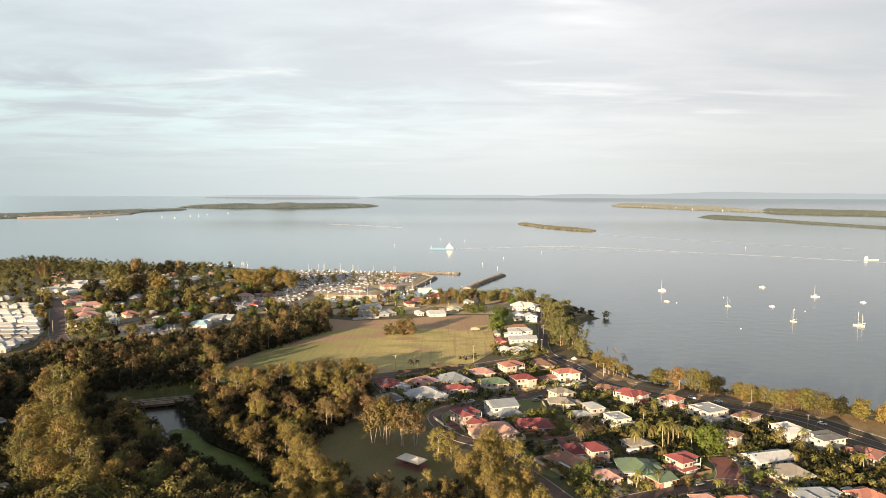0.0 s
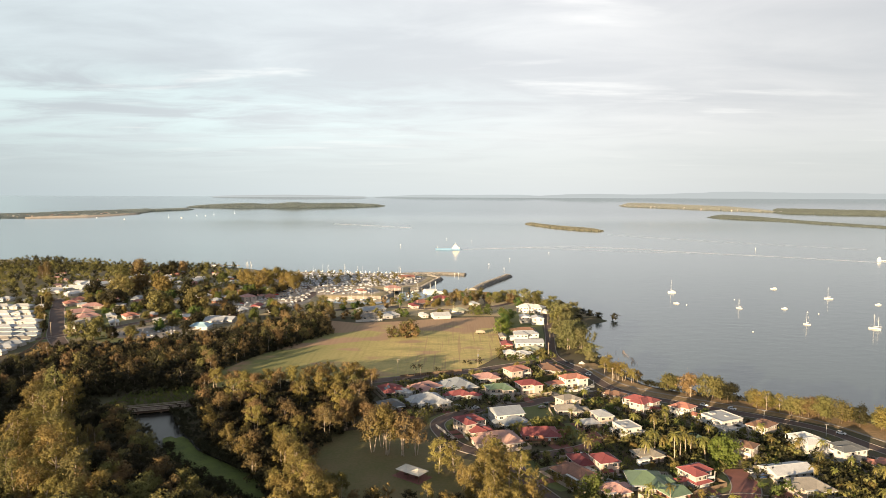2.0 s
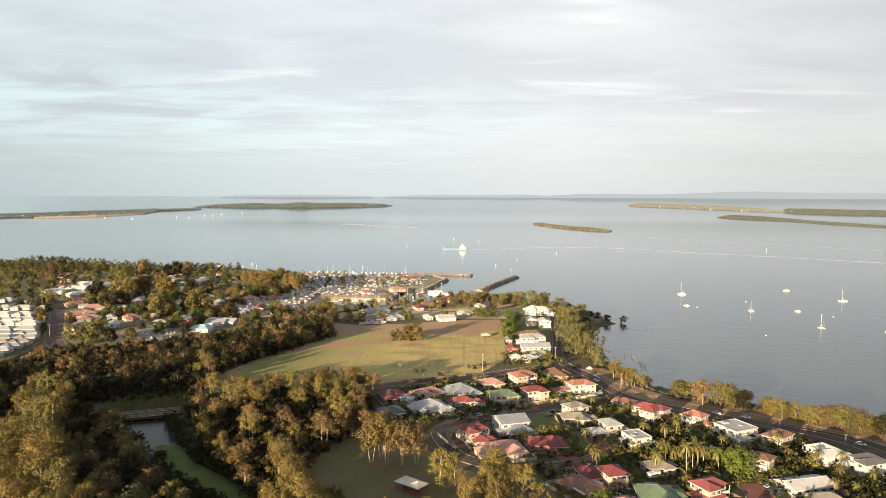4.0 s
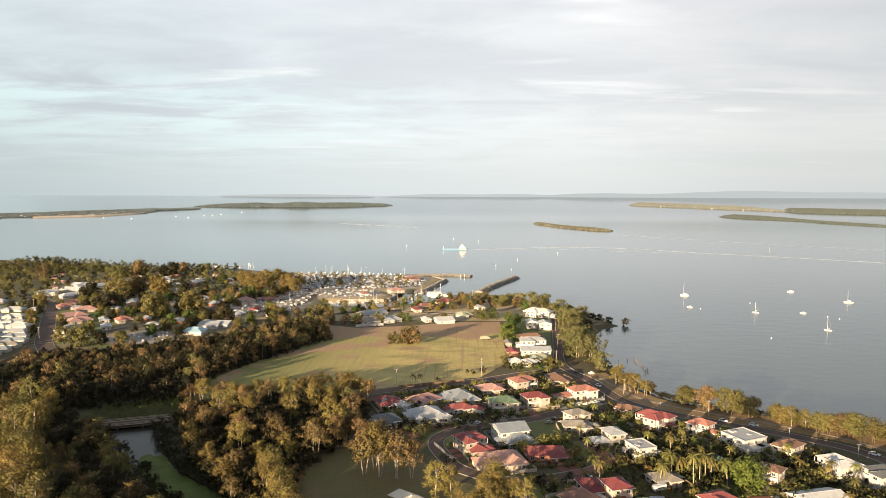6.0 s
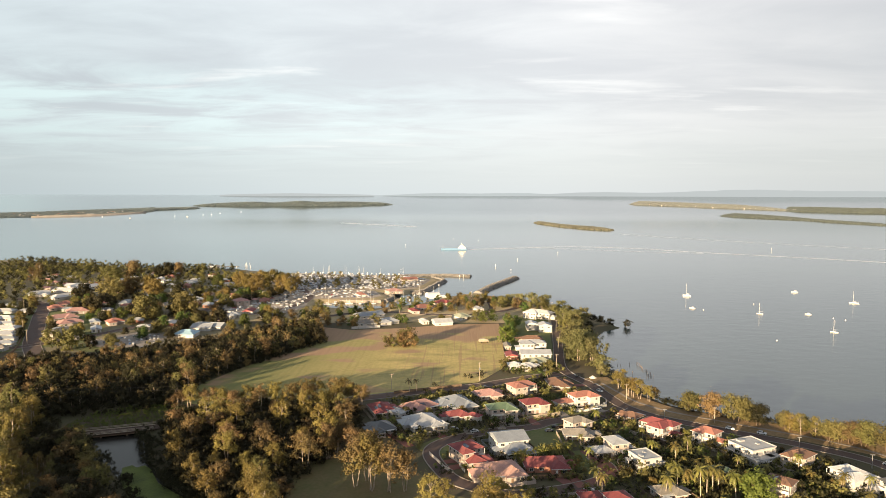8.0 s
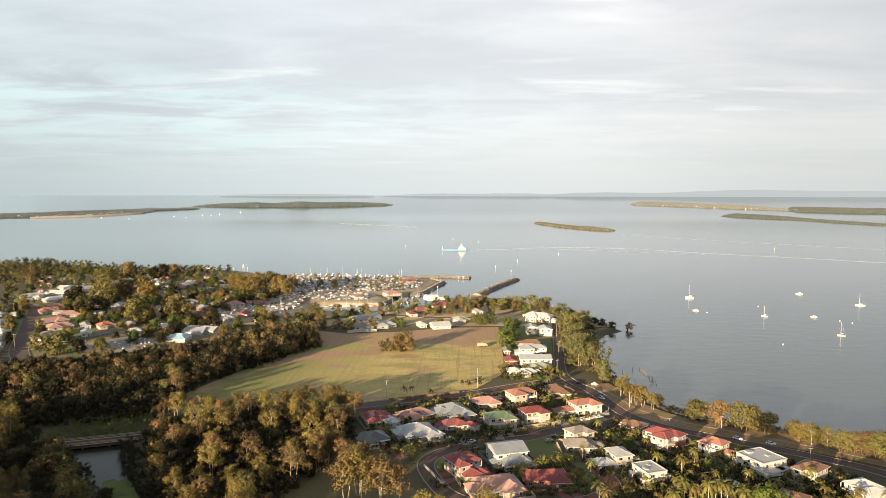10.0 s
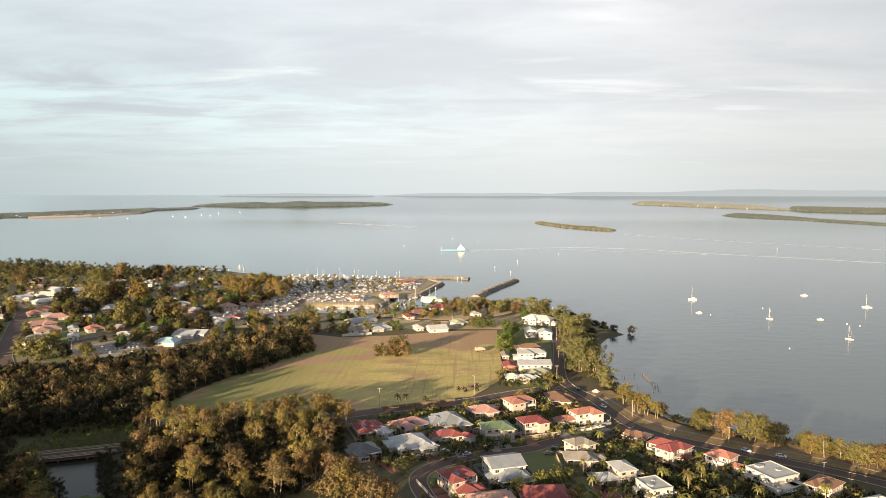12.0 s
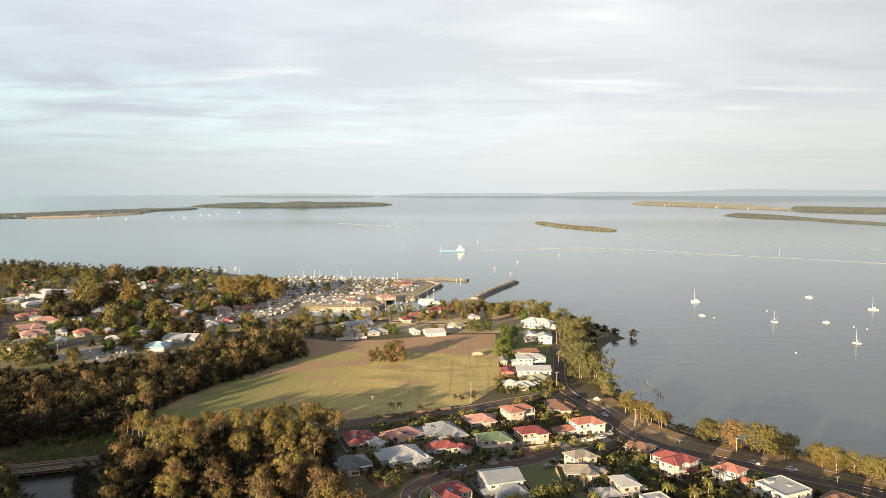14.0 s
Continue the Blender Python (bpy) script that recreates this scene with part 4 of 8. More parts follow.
# ---- houses ----
def hip_roof(w, d, z, rise, over, style):
    """Roof planes with thickness and a raised ridge, over a w by d plan."""
    a, b = w / 2 + over, d / 2 + over
    g, ridge = Geo(), Geo()
    th = 0.16
    if style == "gable":
        e = [(-a, -b, z), (a, -b, z), (a, b, z), (-a, b, z)]
        if w >= d:
            r = [(-a, 0, z + rise), (a, 0, z + rise)]
            planes = [(0, 1, 5, 4), (2, 3, 4, 5)]
            ends = [(1, 2, 5), (3, 0, 4)]
        else:
            r = [(0, -b, z + rise), (0, b, z + rise)]
            planes = [(1, 2, 5, 4), (3, 0, 4, 5)]
            ends = [(0, 1, 4), (2, 3, 5)]
        g.add(e + r, planes + ends)
    else:
        e = [(-a, -b, z), (a, -b, z), (a, b, z), (-a, b, z)]
        if w >= d:
            k = a - b * 0.95
            r = [(-k, 0, z + rise), (k, 0, z + rise)]
            g.add(e + r, [(0, 1, 5, 4), (2, 3, 4, 5), (1, 2, 5), (3, 0, 4)])
        else:
            k = b - a * 0.95
            r = [(0, -k, z + rise), (0, k, z + rise)]
            g.add(e + r, [(1, 2, 5, 4), (3, 0, 4, 5), (0, 1, 4), (2, 3, 5)])
        hips = [(0, 0), (3, 0), (1, 1), (2, 1)] if w >= d else [(0, 0), (1, 0), (2, 1), (3, 1)]
        for i, j in hips:
            ridge.tube([e[i], r[j]], [0.09, 0.09], 4, cap=False)
    g.add([(-a, -b, z), (a, -b, z), (a, b, z), (-a, b, z), (-a, -b, z - th), (a, -b, z - th), (a, b, z - th), (-a, b, z - th)],
          [(4, 5, 1, 0), (5, 6, 2, 1), (6, 7, 3, 2), (7, 4, 0, 3), (7, 6, 5, 4)])
    ridge.tube(r, [0.12, 0.12], 4, cap=False)
    return g, ridge


for far_line, count, deep in FAR_HOUSE_LINES:
    far_pts = smooth_line(far_line, 10)
    for _ in range(count):
        p = far_pts[int(far_rng.integers(len(far_pts)))]
        far_house(p.x + far_rng.normal() * 12, p.y + 6 + far_rng.random() * deep, 5 + 5 * far_rng.random())


def window_part(parent, x, y, z, w, h, face, mat="glass_dark"):
    """A framed window on the wall side face (0 south, 1 east, 2 north, 3 west) with its pane behind the frame."""
    def put(g, u0, u1, z0, z1, out0, out1):
        if face == 0:
            g.box(x + u0, x + u1, y - out1, y - out0, z0, z1)
        elif face == 2:
            g.box(x + u0, x + u1, y + out0, y + out1, z0, z1)
        elif face == 1:
            g.box(x + out0, x + out1, y + u0, y + u1, z0, z1)
        else:
            g.box(x - out1, x - out0, y + u0, y + u1, z0, z1)
    fr = Geo()
    t = 0.09
    put(fr, -w / 2 - t, w / 2 + t, z + h, z + h + t, -0.02, 0.07)
    put(fr, -w / 2 - t, w / 2 + t, z - t, z, -0.02, 0.10)
    put(fr, -w / 2 - t, -w / 2, z, z + h, -0.02, 0.07)
    put(fr, w / 2, w / 2 + t, z, z + h, -0.02, 0.07)
    put(fr, -0.03, 0.03, z, z + h, -0.02, 0.05)
    win = part("window", fr, "trim_white", parent)
    pane = Geo()
    put(pane, -w / 2, w / 2, z, z + h, -0.02, 0.03)
    part("pane", pane, mat, win)


LOOKS = dict(red="red tiled", maroon="dark red tiled", salmon="faded salmon tiled", terra="terracotta tiled", orange="orange tiled", brown="brown tiled", browntile="red-brown tiled",
             pinkgrey="faded pink-grey tiled", taupe="taupe tiled", grey="grey metal", charcoal="charcoal tiled", white="pale metal", brightwhite="bright white metal",
             flatwhite="flat pale", green="green metal", green2="dull green metal", blue="pale blue metal")


def house(x, y, rot, w, d, storeys, roof, wall, style="hip", extra="", far=False, group="", rise=None):
    m = pose(x, y, G, 0, 0, rot)
    name = "garage" if extra == "garage" else "house"
    high = "two-storey" if storeys == 2 else "single-storey"
    wl = dict(cream="cream", white="white", grey="grey", pink="pinkish", brick="red brick")[wall]
    label = f"{wl} {'garage' if name == 'garage' else high + ' house'} with {LOOKS[roof]} {style if style != 'flat' else 'parapet'} roof"
    over = 0.55 if style != "flat" else 0.0
    ww, dd = w - 2 * over, d - 2 * over
    zt = 2.8 * storeys + (0.15 if storeys == 2 else 0)
    r = np.random.default_rng(int(abs(x * 7 + y * 13)))
    rr = np.random.default_rng(int(abs(x * 31 + y * 17)))
    # an annex under its own lower roof takes part of the width
    annex = 0.0
    if style == "hip" and not far and extra != "garage" and ww > 9:
        annex = (2.4 + 1.6 * rr.random()) if ww < 13 else (3.2 + 2.0 * rr.random())
        turn_side = 1 if rr.random() < 0.5 else -1
        m = m @ pose(-turn_side * annex * 0.2, 0, 0)
        ww -= annex * 0.4
    ob = thing(name, m, label, name, group)
    # wide hipped houses step back along part of their front, with a wing under its own hip
    wing = style == "hip" and ww > 8.5 and dd > 7.5 and extra != "garage"
    side = 1 if r.random() < 0.5 else -1
    back = min(3.2, dd * 0.28) if wing else 0.0
    wx = ww * (0.42 + 0.12 * r.random())
    yf = -dd / 2 + back
    g = Geo().box(-ww / 2, ww / 2, yf, dd / 2, -0.4, zt)
    if style == "flat" and ww > 10:
        g = Geo().box(-ww * 0.36, ww * 0.36, yf, dd / 2, -0.4, zt).box(ww * 0.36, ww / 2 + 1.2, yf + 1.0, dd / 2 - 1.0, -0.4, 3.1).box(-ww / 2, -ww * 0.36, yf + 0.5, dd / 2 - 0.5, -0.4, 3.1)
        part("lower_roof", Geo().box(ww * 0.36, ww / 2 + 1.4, yf + 0.8, dd / 2 - 0.8, 3.1, 3.32).box(-ww / 2 - 0.2, -ww * 0.36, yf + 0.3, dd / 2 - 0.3, 3.1, 3.32).box(-ww * 0.3, ww * 0.2, yf - 1.6, yf, 2.75, 2.9), "roof_" + roof, ob)
    elif storeys == 2:
        g.box(-ww / 2 - 0.06, ww / 2 + 0.06, yf - 0.06, dd / 2 + 0.06, 2.75, 2.98)
    if wing:
        x0 = side * (ww / 2 - wx / 2)
        g.box(x0 - wx / 2, x0 + wx / 2, -dd / 2, yf + 0.02, -0.4, zt)
    if annex:
        az, ad = (2.8 if storeys == 2 else zt - 0.25), (dd - back) * (0.45 + 0.25 * rr.random())
        ay = back / 2 + (dd - back - ad) * (rr.random() - 0.5) * 0.9
        e = turn_side * ww / 2
        g.box(min(e, e + turn_side * annex), max(e, e + turn_side * annex), ay - ad / 2, ay + ad / 2, -0.4, az)
    part("wall", g, "wall_" + wall, ob)
    if annex:
        al = annex + min(ww * 0.4, ad * 0.5)
        rg, ridge = hip_roof(al, ad, az + 0.02, min(ad * 0.22, annex * 0.4 + 0.35), over, "hip")
        for nm, gg in (("annex_roof", rg), ("ridge_cap", ridge)):
            o = part(nm, gg, "roof_" + roof, ob)
            o.location = (e + turn_side * (annex - al / 2), ay, 0)
    if storeys == 2 and style == "hip" and not far and ww > 7:
        # a shallow roof skirts the ground floor, with a railed balcony over the entrance
        sx0, sx1 = (-ww / 2 + 0.1, ww * 0.1) if rr.random() < 0.5 else (-ww * 0.1, ww / 2 - 0.1)
        sy = -dd / 2
        if not wing:
            part("porch_roof", Geo().add([(sx0, sy, 3.0), (sx1, sy, 3.0), (sx1, sy - 2.0, 2.45), (sx0, sy - 2.0, 2.45), (sx0, sy, 2.86), (sx1, sy, 2.86), (sx1, sy - 2.0, 2.31), (sx0, sy - 2.0, 2.31)],
                                        [(3, 2, 1, 0), (4, 5, 6, 7), (2, 3, 7, 6), (0, 4, 7, 3), (1, 2, 6, 5)]), "roof_" + roof, ob)
            for u in (sx0 + 0.25, (sx0 + sx1) / 2, sx1 - 0.25):
                part("porch_post", Geo().box(u - 0.1, u + 0.1, sy - 1.9, sy - 1.7, -0.2, 2.4), "trim_white", ob)
        else:
            bx0, bx1 = (-ww / 2, x0 - wx / 2) if side > 0 else (x0 + wx / 2, ww / 2)
            by = yf - min(back, 1.9)
            part("balcony", Geo().box(bx0, bx1, by, yf, 2.72, 2.9).box(bx0, bx1, by, by + 0.06, 2.9, 3.85).box(bx0, bx0 + 0.2, by, by + 0.2, -0.2, zt).box(bx1 - 0.2, bx1, by, by + 0.2, -0.2, zt), "trim_white", ob, "white railed balcony")
    if not far and extra != "garage" and rr.random() < 0.5 and dd > 8:
        px, pw = (rr.random() - 0.5) * ww * 0.4, 3.6 + 2.0 * rr.random()
        pr = Geo().add([(px - pw / 2, dd / 2 + 0.1, 2.5), (px + pw / 2, dd / 2 + 0.1, 2.5), (px + pw / 2, dd / 2 + 3.4, 2.25), (px - pw / 2, dd / 2 + 3.4, 2.25), (px - pw / 2, dd / 2 + 0.1, 2.4), (px + pw / 2, dd / 2 + 0.1, 2.4), (px + pw / 2, dd / 2 + 3.4, 2.15), (px - pw / 2, dd / 2 + 3.4, 2.15)],
                       [(0, 1, 2, 3), (7, 6, 5, 4), (3, 2, 6, 7), (1, 0, 4, 5), (0, 3, 7, 4), (2, 1, 5, 6)])
        part("patio_roof", pr, ("roof_flatwhite", "roof_grey", "roof_" + roof)[int(rr.integers(3))], ob, "metal patio roof on posts")
        for u in (px - pw / 2 + 0.15, px + pw / 2 - 0.15):
            part("patio_post", Geo().box(u - 0.06, u + 0.06, dd / 2 + 3.1, dd / 2 + 3.22, -0.2, 2.2), "trim_white", ob)
    if style == "flat":
        re = ww * 0.36 if ww > 10 else ww / 2
        rg = Geo().box(-re - 0.1, re + 0.1, -dd / 2 - 0.1, dd / 2 + 0.1, zt, zt + 0.12)
        for bx in ((-re - 0.14, re + 0.14, -dd / 2 - 0.14, -dd / 2 + 0.14), (-re - 0.14, re + 0.14, dd / 2 - 0.14, dd / 2 + 0.14),
                   (-re - 0.14, -re + 0.14, -dd / 2 + 0.14, dd / 2 - 0.14), (re - 0.14, re + 0.14, -dd / 2 + 0.14, dd / 2 - 0.14)):
            rg.box(*bx, zt + 0.1, zt + 0.45)
        rg.box(-ww * 0.3, -ww * 0.18, -dd * 0.25, -dd * 0.05, zt + 0.12, zt + 0.75).box(ww * 0.02, ww * 0.1, dd * 0.1, dd * 0.2, zt + 0.12, zt + 0.5)
        part("roof", rg, "roof_" + roof, ob)
    else:
        md = dd - back
        rise = rise or max(1.2, min(ww, md) * (0.23 if style == "hip" else 0.17))
        rg, ridge = hip_roof(ww, md, zt + 0.02, rise, over, style)
        main = part("roof", rg, "roof_" + roof, ob)
        caps = part("ridge_cap", ridge, "roof_" + roof, ob)
        main.location.y = caps.location.y = back / 2
        gut = Geo()
        a, b, z = ww / 2 + over, dd / 2 + over, zt
        if wing:
            wd = back + md * 0.62
            rg, ridge = hip_roof(wx, wd, zt + 0.03, min(rise * 0.95, (wx / 2 + over) * 0.46), over, "hip")
            for nm, gg in (("wing_roof", rg), ("ridge_cap", ridge)):
                o = part(nm, gg, "roof_" + roof, ob)
                o.location = (x0, -dd / 2 + wd / 2, 0)
            if wall != "brick" and storeys == 1:
                vg = Geo()
                vx0, vx1 = (-ww / 2, x0 - wx / 2) if side > 0 else (x0 + wx / 2, ww / 2)
                for k in range(3):
                    u = vx0 + 0.3 + (vx1 - vx0 - 0.6) * k / 2
                    vg.box(u - 0.09, u + 0.09, yf - 1.6, yf - 1.42, 0, 2.45)
                vg.box(vx0, vx1, yf - 1.75, yf - 0.05, 2.45, 2.58)
                part("verandah", vg, "trim_white", ob, "white posted verandah")
        gut.box(-a - 0.1, a + 0.1, b + 0.004, b + 0.12, z - 0.16, z)
        gut.box(-a - 0.12, -a - 0.004, yf - over, b, z - 0.16, z)
        gut.box(a + 0.004, a + 0.12, yf - over, b, z - 0.16, z)
        if wing:
            gut.box(x0 - wx / 2 - over - 0.1, x0 + wx / 2 + over + 0.1, -b - 0.12, -b - 0.004, z - 0.16, z)
        else:
            gut.box(-a - 0.1, a + 0.1, -b - 0.12, -b - 0.004, z - 0.16, z)
        part("gutter", gut, "trim_white", ob, "white roof gutter")
    if extra == "garage":
        dg = Geo()
        for k in range(5):
            dg.box(-min(2.4, ww / 2 - 0.4), min(2.4, ww / 2 - 0.4), -dd / 2 - 0.07, -dd / 2 + 0.01, k * 0.44, k * 0.44 + 0.41)
        part("garage_door", dg, "trim_white", ob, "white panelled garage door")
        return ob
    step = 3.6 if not far else 7.0
    if style == "flat" and ww > 10:
        ww = ww * 0.72  # openings stay on the taller block
    for s in range(storeys):
        z = 0.95 + 2.95 * s
        n = max(2, int(ww / step))
        for i in range(n):
            u = -ww / 2 + (i + 0.5) * ww / n
            yw = -dd / 2 if not wing or abs(u - x0) < wx / 2 else yf
            if wing and abs(abs(u - x0) - wx / 2) < 1.1:
                u += 1.1 if u > x0 + wx / 2 or x0 - wx / 2 < u < x0 else -1.1
            if s == 0 and i == n // 2:
                part("door", Geo().box(u - 0.5, u + 0.5, yw - 0.06, yw + 0.01, 0.05, 2.1), "timber" if r.random() < 0.5 else "trim_white", ob, "front door")
                continue
            window_part(ob, u, yw, z, 1.1 + 0.7 * r.random(), 1.15, 0)
        n = max(1, int(dd / (step + 0.6)))
        for i in range(n):
            u = yf + (i + 0.5) * (dd / 2 - yf) / n
            hid = annex and s == 0 and abs(u - ay) < ad / 2 + 0.8
            if not far and not (hid and turn_side < 0):
                window_part(ob, -ww / 2, u, z, 1.2, 1.15, 3)
            if not far and not (hid and turn_side > 0):
                window_part(ob, ww / 2, u, z, 1.2, 1.15, 1)
        if annex and s == 0:
            window_part(ob, e + turn_side * annex, ay, z, 1.3, 1.1, 1 if turn_side > 0 else 3)
    if extra == "solar":
        rise_ = rise or 2.0
        half = (dd if ww >= dd else ww) / 2 + over
        ang = math.atan2(rise_, half)
        rows = 2
        for k in range(rows):
            for j in range(4):
                u = -2.2 + j * 1.1 - ww * 0.12
                q = half * 0.72 - k * 1.7
                pg = Geo()
                c, s_ = math.cos(ang), math.sin(ang)
                zz = zt + 0.02 + (half - q) / half * rise_ + 0.1
                dx = 0.5
                verts = []
                for hgt in (0, 0.06):
                    for sx, sq in ((-dx, 0), (dx, 0), (dx, 1.55), (-dx, 1.55)):
                        o = -q + sq * c
                        p = (u + sx, o, zz + sq * s_ + hgt) if ww >= dd else (o, u + sx, zz + sq * s_ + hgt)
                        verts.append(p)
                pg.add(verts, [(3, 2, 1, 0), (4, 5, 6, 7), (0, 1, 5, 4), (1, 2, 6, 5), (2, 3, 7, 6), (3, 0, 4, 7)])
                part("solar_panel", pg, "solar", ob, "dark blue solar panel")
    return ob


def keep_clear(rows):
    for r in rows:
        x, y, rot, w, d = r[:5]
        c, s = math.cos(radians(rot)), math.sin(radians(rot))
        n = max(1, round(max(w, d) / min(w, d)))
        for k in range(n):
            o = (k + 0.5) / n - 0.5
            ox, oy = (o * w, 0) if w >= d else (0, o * d)
            TAKEN.append((x + ox * c - oy * s, y + ox * s + oy * c, min(w, d) * 0.62))

# plan rows: x, y, turn, width, depth, storeys, roof, wall, roof shape, extra
FIELD_STREET = [
    (-32.6, 397.6, 23, 13.2, 17.2, 1, "red", "cream", "hip", "solar"),
    (-30.1, 368.1, 28, 13.2, 16.1, 1, "charcoal", "cream", "hip", ""),
    (-12.5, 402.7, 37, 18.4, 15.8, 1, "salmon", "cream", "hip", "solar"),
    (-10.2, 377.2, 24, 18.5, 20.5, 1, "white", "grey", "hip", ""),
    (-1.1, 376.5, 36, 4.4, 9.6, 1, "white", "grey", "gable", "garage"),
    (7.0, 408.6, 25, 17.0, 22.0, 1, "grey", "cream", "hip", ""),
    (6.8, 388.9, 28, 13.5, 11, 1, "red", "white", "hip", ""),
    (16.4, 387.8, 53, 5.2, 8.1, 1, "red", "white", "hip", "garage"),
    (25.4, 425.8, 23, 15.7, 13.7, 1, "salmon", "cream", "hip", ""),
    (-24.1, 392.6, 52, 6.3, 11.0, 1, "white", "white", "flat", ""),
]
INNER_STREET = [
    (31.4, 392.0, 16, 16.3, 13.0, 2, "green", "cream", "hip", ""),
    (46.0, 434.2, 27, 17.5, 12, 2, "terra", "cream", "hip", ""),
    (68.7, 448.5, 6, 13.1, 18.7, 1, "brown", "cream", "hip", ""),
    (49.8, 401.3, 21, 15.5, 12.5, 2, "maroon", "pink", "hip", ""),
    (77.0, 414.7, 24, 16.7, 12.0, 2, "orange", "white", "hip", ""),
    (66.1, 413.2, 32, 10.8, 7, 1, "orange", "white", "hip", "garage"),
    (67.6, 372.9, 32, 12.1, 11, 2, "taupe", "cream", "hip", ""),
    (66.4, 363.4, 2, 15.8, 11.4, 1, "taupe", "cream", "hip", ""),
    (96.9, 390.5, -49, 12.0, 11, 1, "brown", "cream", "hip", ""),
    (80.6, 346.8, 16, 10.3, 10.9, 2, "white", "cream", "hip", ""),
    (72.9, 343.0, 12, 9.4, 8.3, 1, "white", "cream", "hip", ""),
]
SHORE_STREET = [
    (105.4, 370.0, -45, 16.2, 12.5, 2, "red", "cream", "hip", ""),
    (108.5, 368.9, 41, 16.7, 11, 2, "red", "cream", "hip", ""),
    (126.1, 359.3, -49, 11.9, 11, 2, "orange", "white", "hip", ""),
    (139.8, 343.7, -65, 19.2, 14, 2, "flatwhite", "white", "flat", ""),
    (139.6, 335.2, 29, 11.0, 7.4, 1, "flatwhite", "white", "flat", ""),
    (154.7, 332.7, -52, 9.7, 14, 2, "brown", "cream", "hip", ""),
    (166.5, 312.9, -69, 16.3, 14, 2, "brightwhite", "white", "hip", ""),
    (178.9, 303.2, -73, 12.8, 14, 2, "charcoal", "white", "hip", ""),
    (189.1, 290.6, -49, 13.3, 14, 1, "terra", "cream", "hip", ""),
]
SOUTH_STREETS = [
    (133.5, 305.4, -43, 11.6, 11, 2, "brown", "cream", "hip", "solar"),
    (144.1, 286.2, 15, 19.9, 11.6, 1, "brightwhite", "white", "gable", ""),
    (145.2, 270.5, 12, 13.8, 14.4, 1, "taupe", "cream", "hip", ""),
    (143.9, 248.8, 7, 17.2, 11.7, 1, "grey", "grey", "hip", ""),
    (102.3, 276.8, 26, 14.1, 11, 2, "red", "cream", "hip", ""),
    (102.3, 273.4, 27, 9.1, 7, 1, "red", "white", "hip", "garage"),
    (82.1, 273.9, -3, 16.4, 17.4, 1, "green", "cream", "hip", ""),
    (89.0, 263.8, 25, 10.1, 9.7, 1, "green", "brick", "gable", "garage"),
    (66.7, 265.7, 19, 11.9, 11, 1, "salmon", "pink", "hip", ""),
    (67.9, 288.5, 16, 9.6, 11.1, 2, "maroon", "pink", "hip", ""),
    (59.4, 293.4, 13, 9.4, 13.4, 1, "maroon", "pink", "hip", ""),
    (53.3, 281.9, -59, 17.0, 13.5, 1, "browntile", "cream", "hip", ""),
]
SOUTH_STREETS_EAST = [
    (45.9, 326.8, 7, 20.3, 14.4, 1, "red", "brick", "hip", ""),
    (24.9, 318.8, 18, 19.9, 17.4, 1, "pinkgrey", "cream", "hip", ""),
    (12.7, 336.5, 31, 14.0, 13.9, 2, "red", "cream", "hip", "solar"),
    (15.5, 331.2, 19, 10.4, 10.7, 1, "red", "cream", "hip", ""),
    (31.2, 350.2, 18, 15.5, 14.5, 2, "grey", "white", "gable", ""),
    (34.0, 342.2, 19, 16.0, 14.5, 1, "grey", "white", "hip", ""),
    (88.3, 330.1, 20, 12.7, 11, 2, "flatwhite", "white", "flat", ""),
    (90.5, 302.0, 19, 12.5, 11.0, 1, "taupe", "pink", "hip", ""),
]
SOUTH_STREETS_REST = [
    (99.1, 245.1, 12, 9.4, 7, 1, "salmon", "cream", "hip", ""),
    (112.9, 244.1, 13, 10.8, 7, 1, "orange", "cream", "hip", ""),
    (163.7, 248.8, 22, 12.6, 11, 1, "orange", "cream", "hip", ""),
    (116.9, 322.9, 19, 10.0, 7.7, 1, "green", "white", "hip", ""),
]
WEST_HOUSES = [
    (-210.8, 332.8, 37, 11.4, 19.4, 1, "brown", "cream", "hip", ""),
    (-226.1, 326.6, 58, 9.8, 12.9, 1, "taupe", "cream", "hip", ""),
    (-172.3, 249.3, 53, 9.2, 9.6, 1, "taupe", "cream", "hip", ""),
]
NORTH_POINT = [
    (45.6, 491.4, 4, 9.5, 9.5, 1, "brightwhite", "white", "hip", ""),
    (55.0, 489.0, 12, 12.5, 11.0, 1, "brightwhite", "white", "hip", ""),
    (61.9, 514.4, 2, 21.9, 13, 2, "white", "white", "gable", ""),
    (62.7, 544.7, 2, 21.5, 13, 2, "white", "white", "hip", ""),
    (65.0, 572.7, 2, 19.2, 13, 1, "brown", "cream", "hip", ""),
    (62.3, 501.5, 10, 17.2, 13, 1, "green2", "cream", "hip", ""),
    (70.6, 621.5, 2, 10.0, 13, 2, "brightwhite", "white", "gable", ""),
    (81.0, 614.7, 2, 11.6, 13, 2, "brightwhite", "white", "gable", ""),
    (83.5, 673.1, -30, 28.3, 15, 2, "brightwhite", "white", "hip", ""),
    (45.7, 520.5, 2, 9.5, 13, 1, "red", "brick", "gable", ""),
    (44.6, 549.4, 2, 5.4, 13, 1, "taupe", "cream", "gable", ""),
]
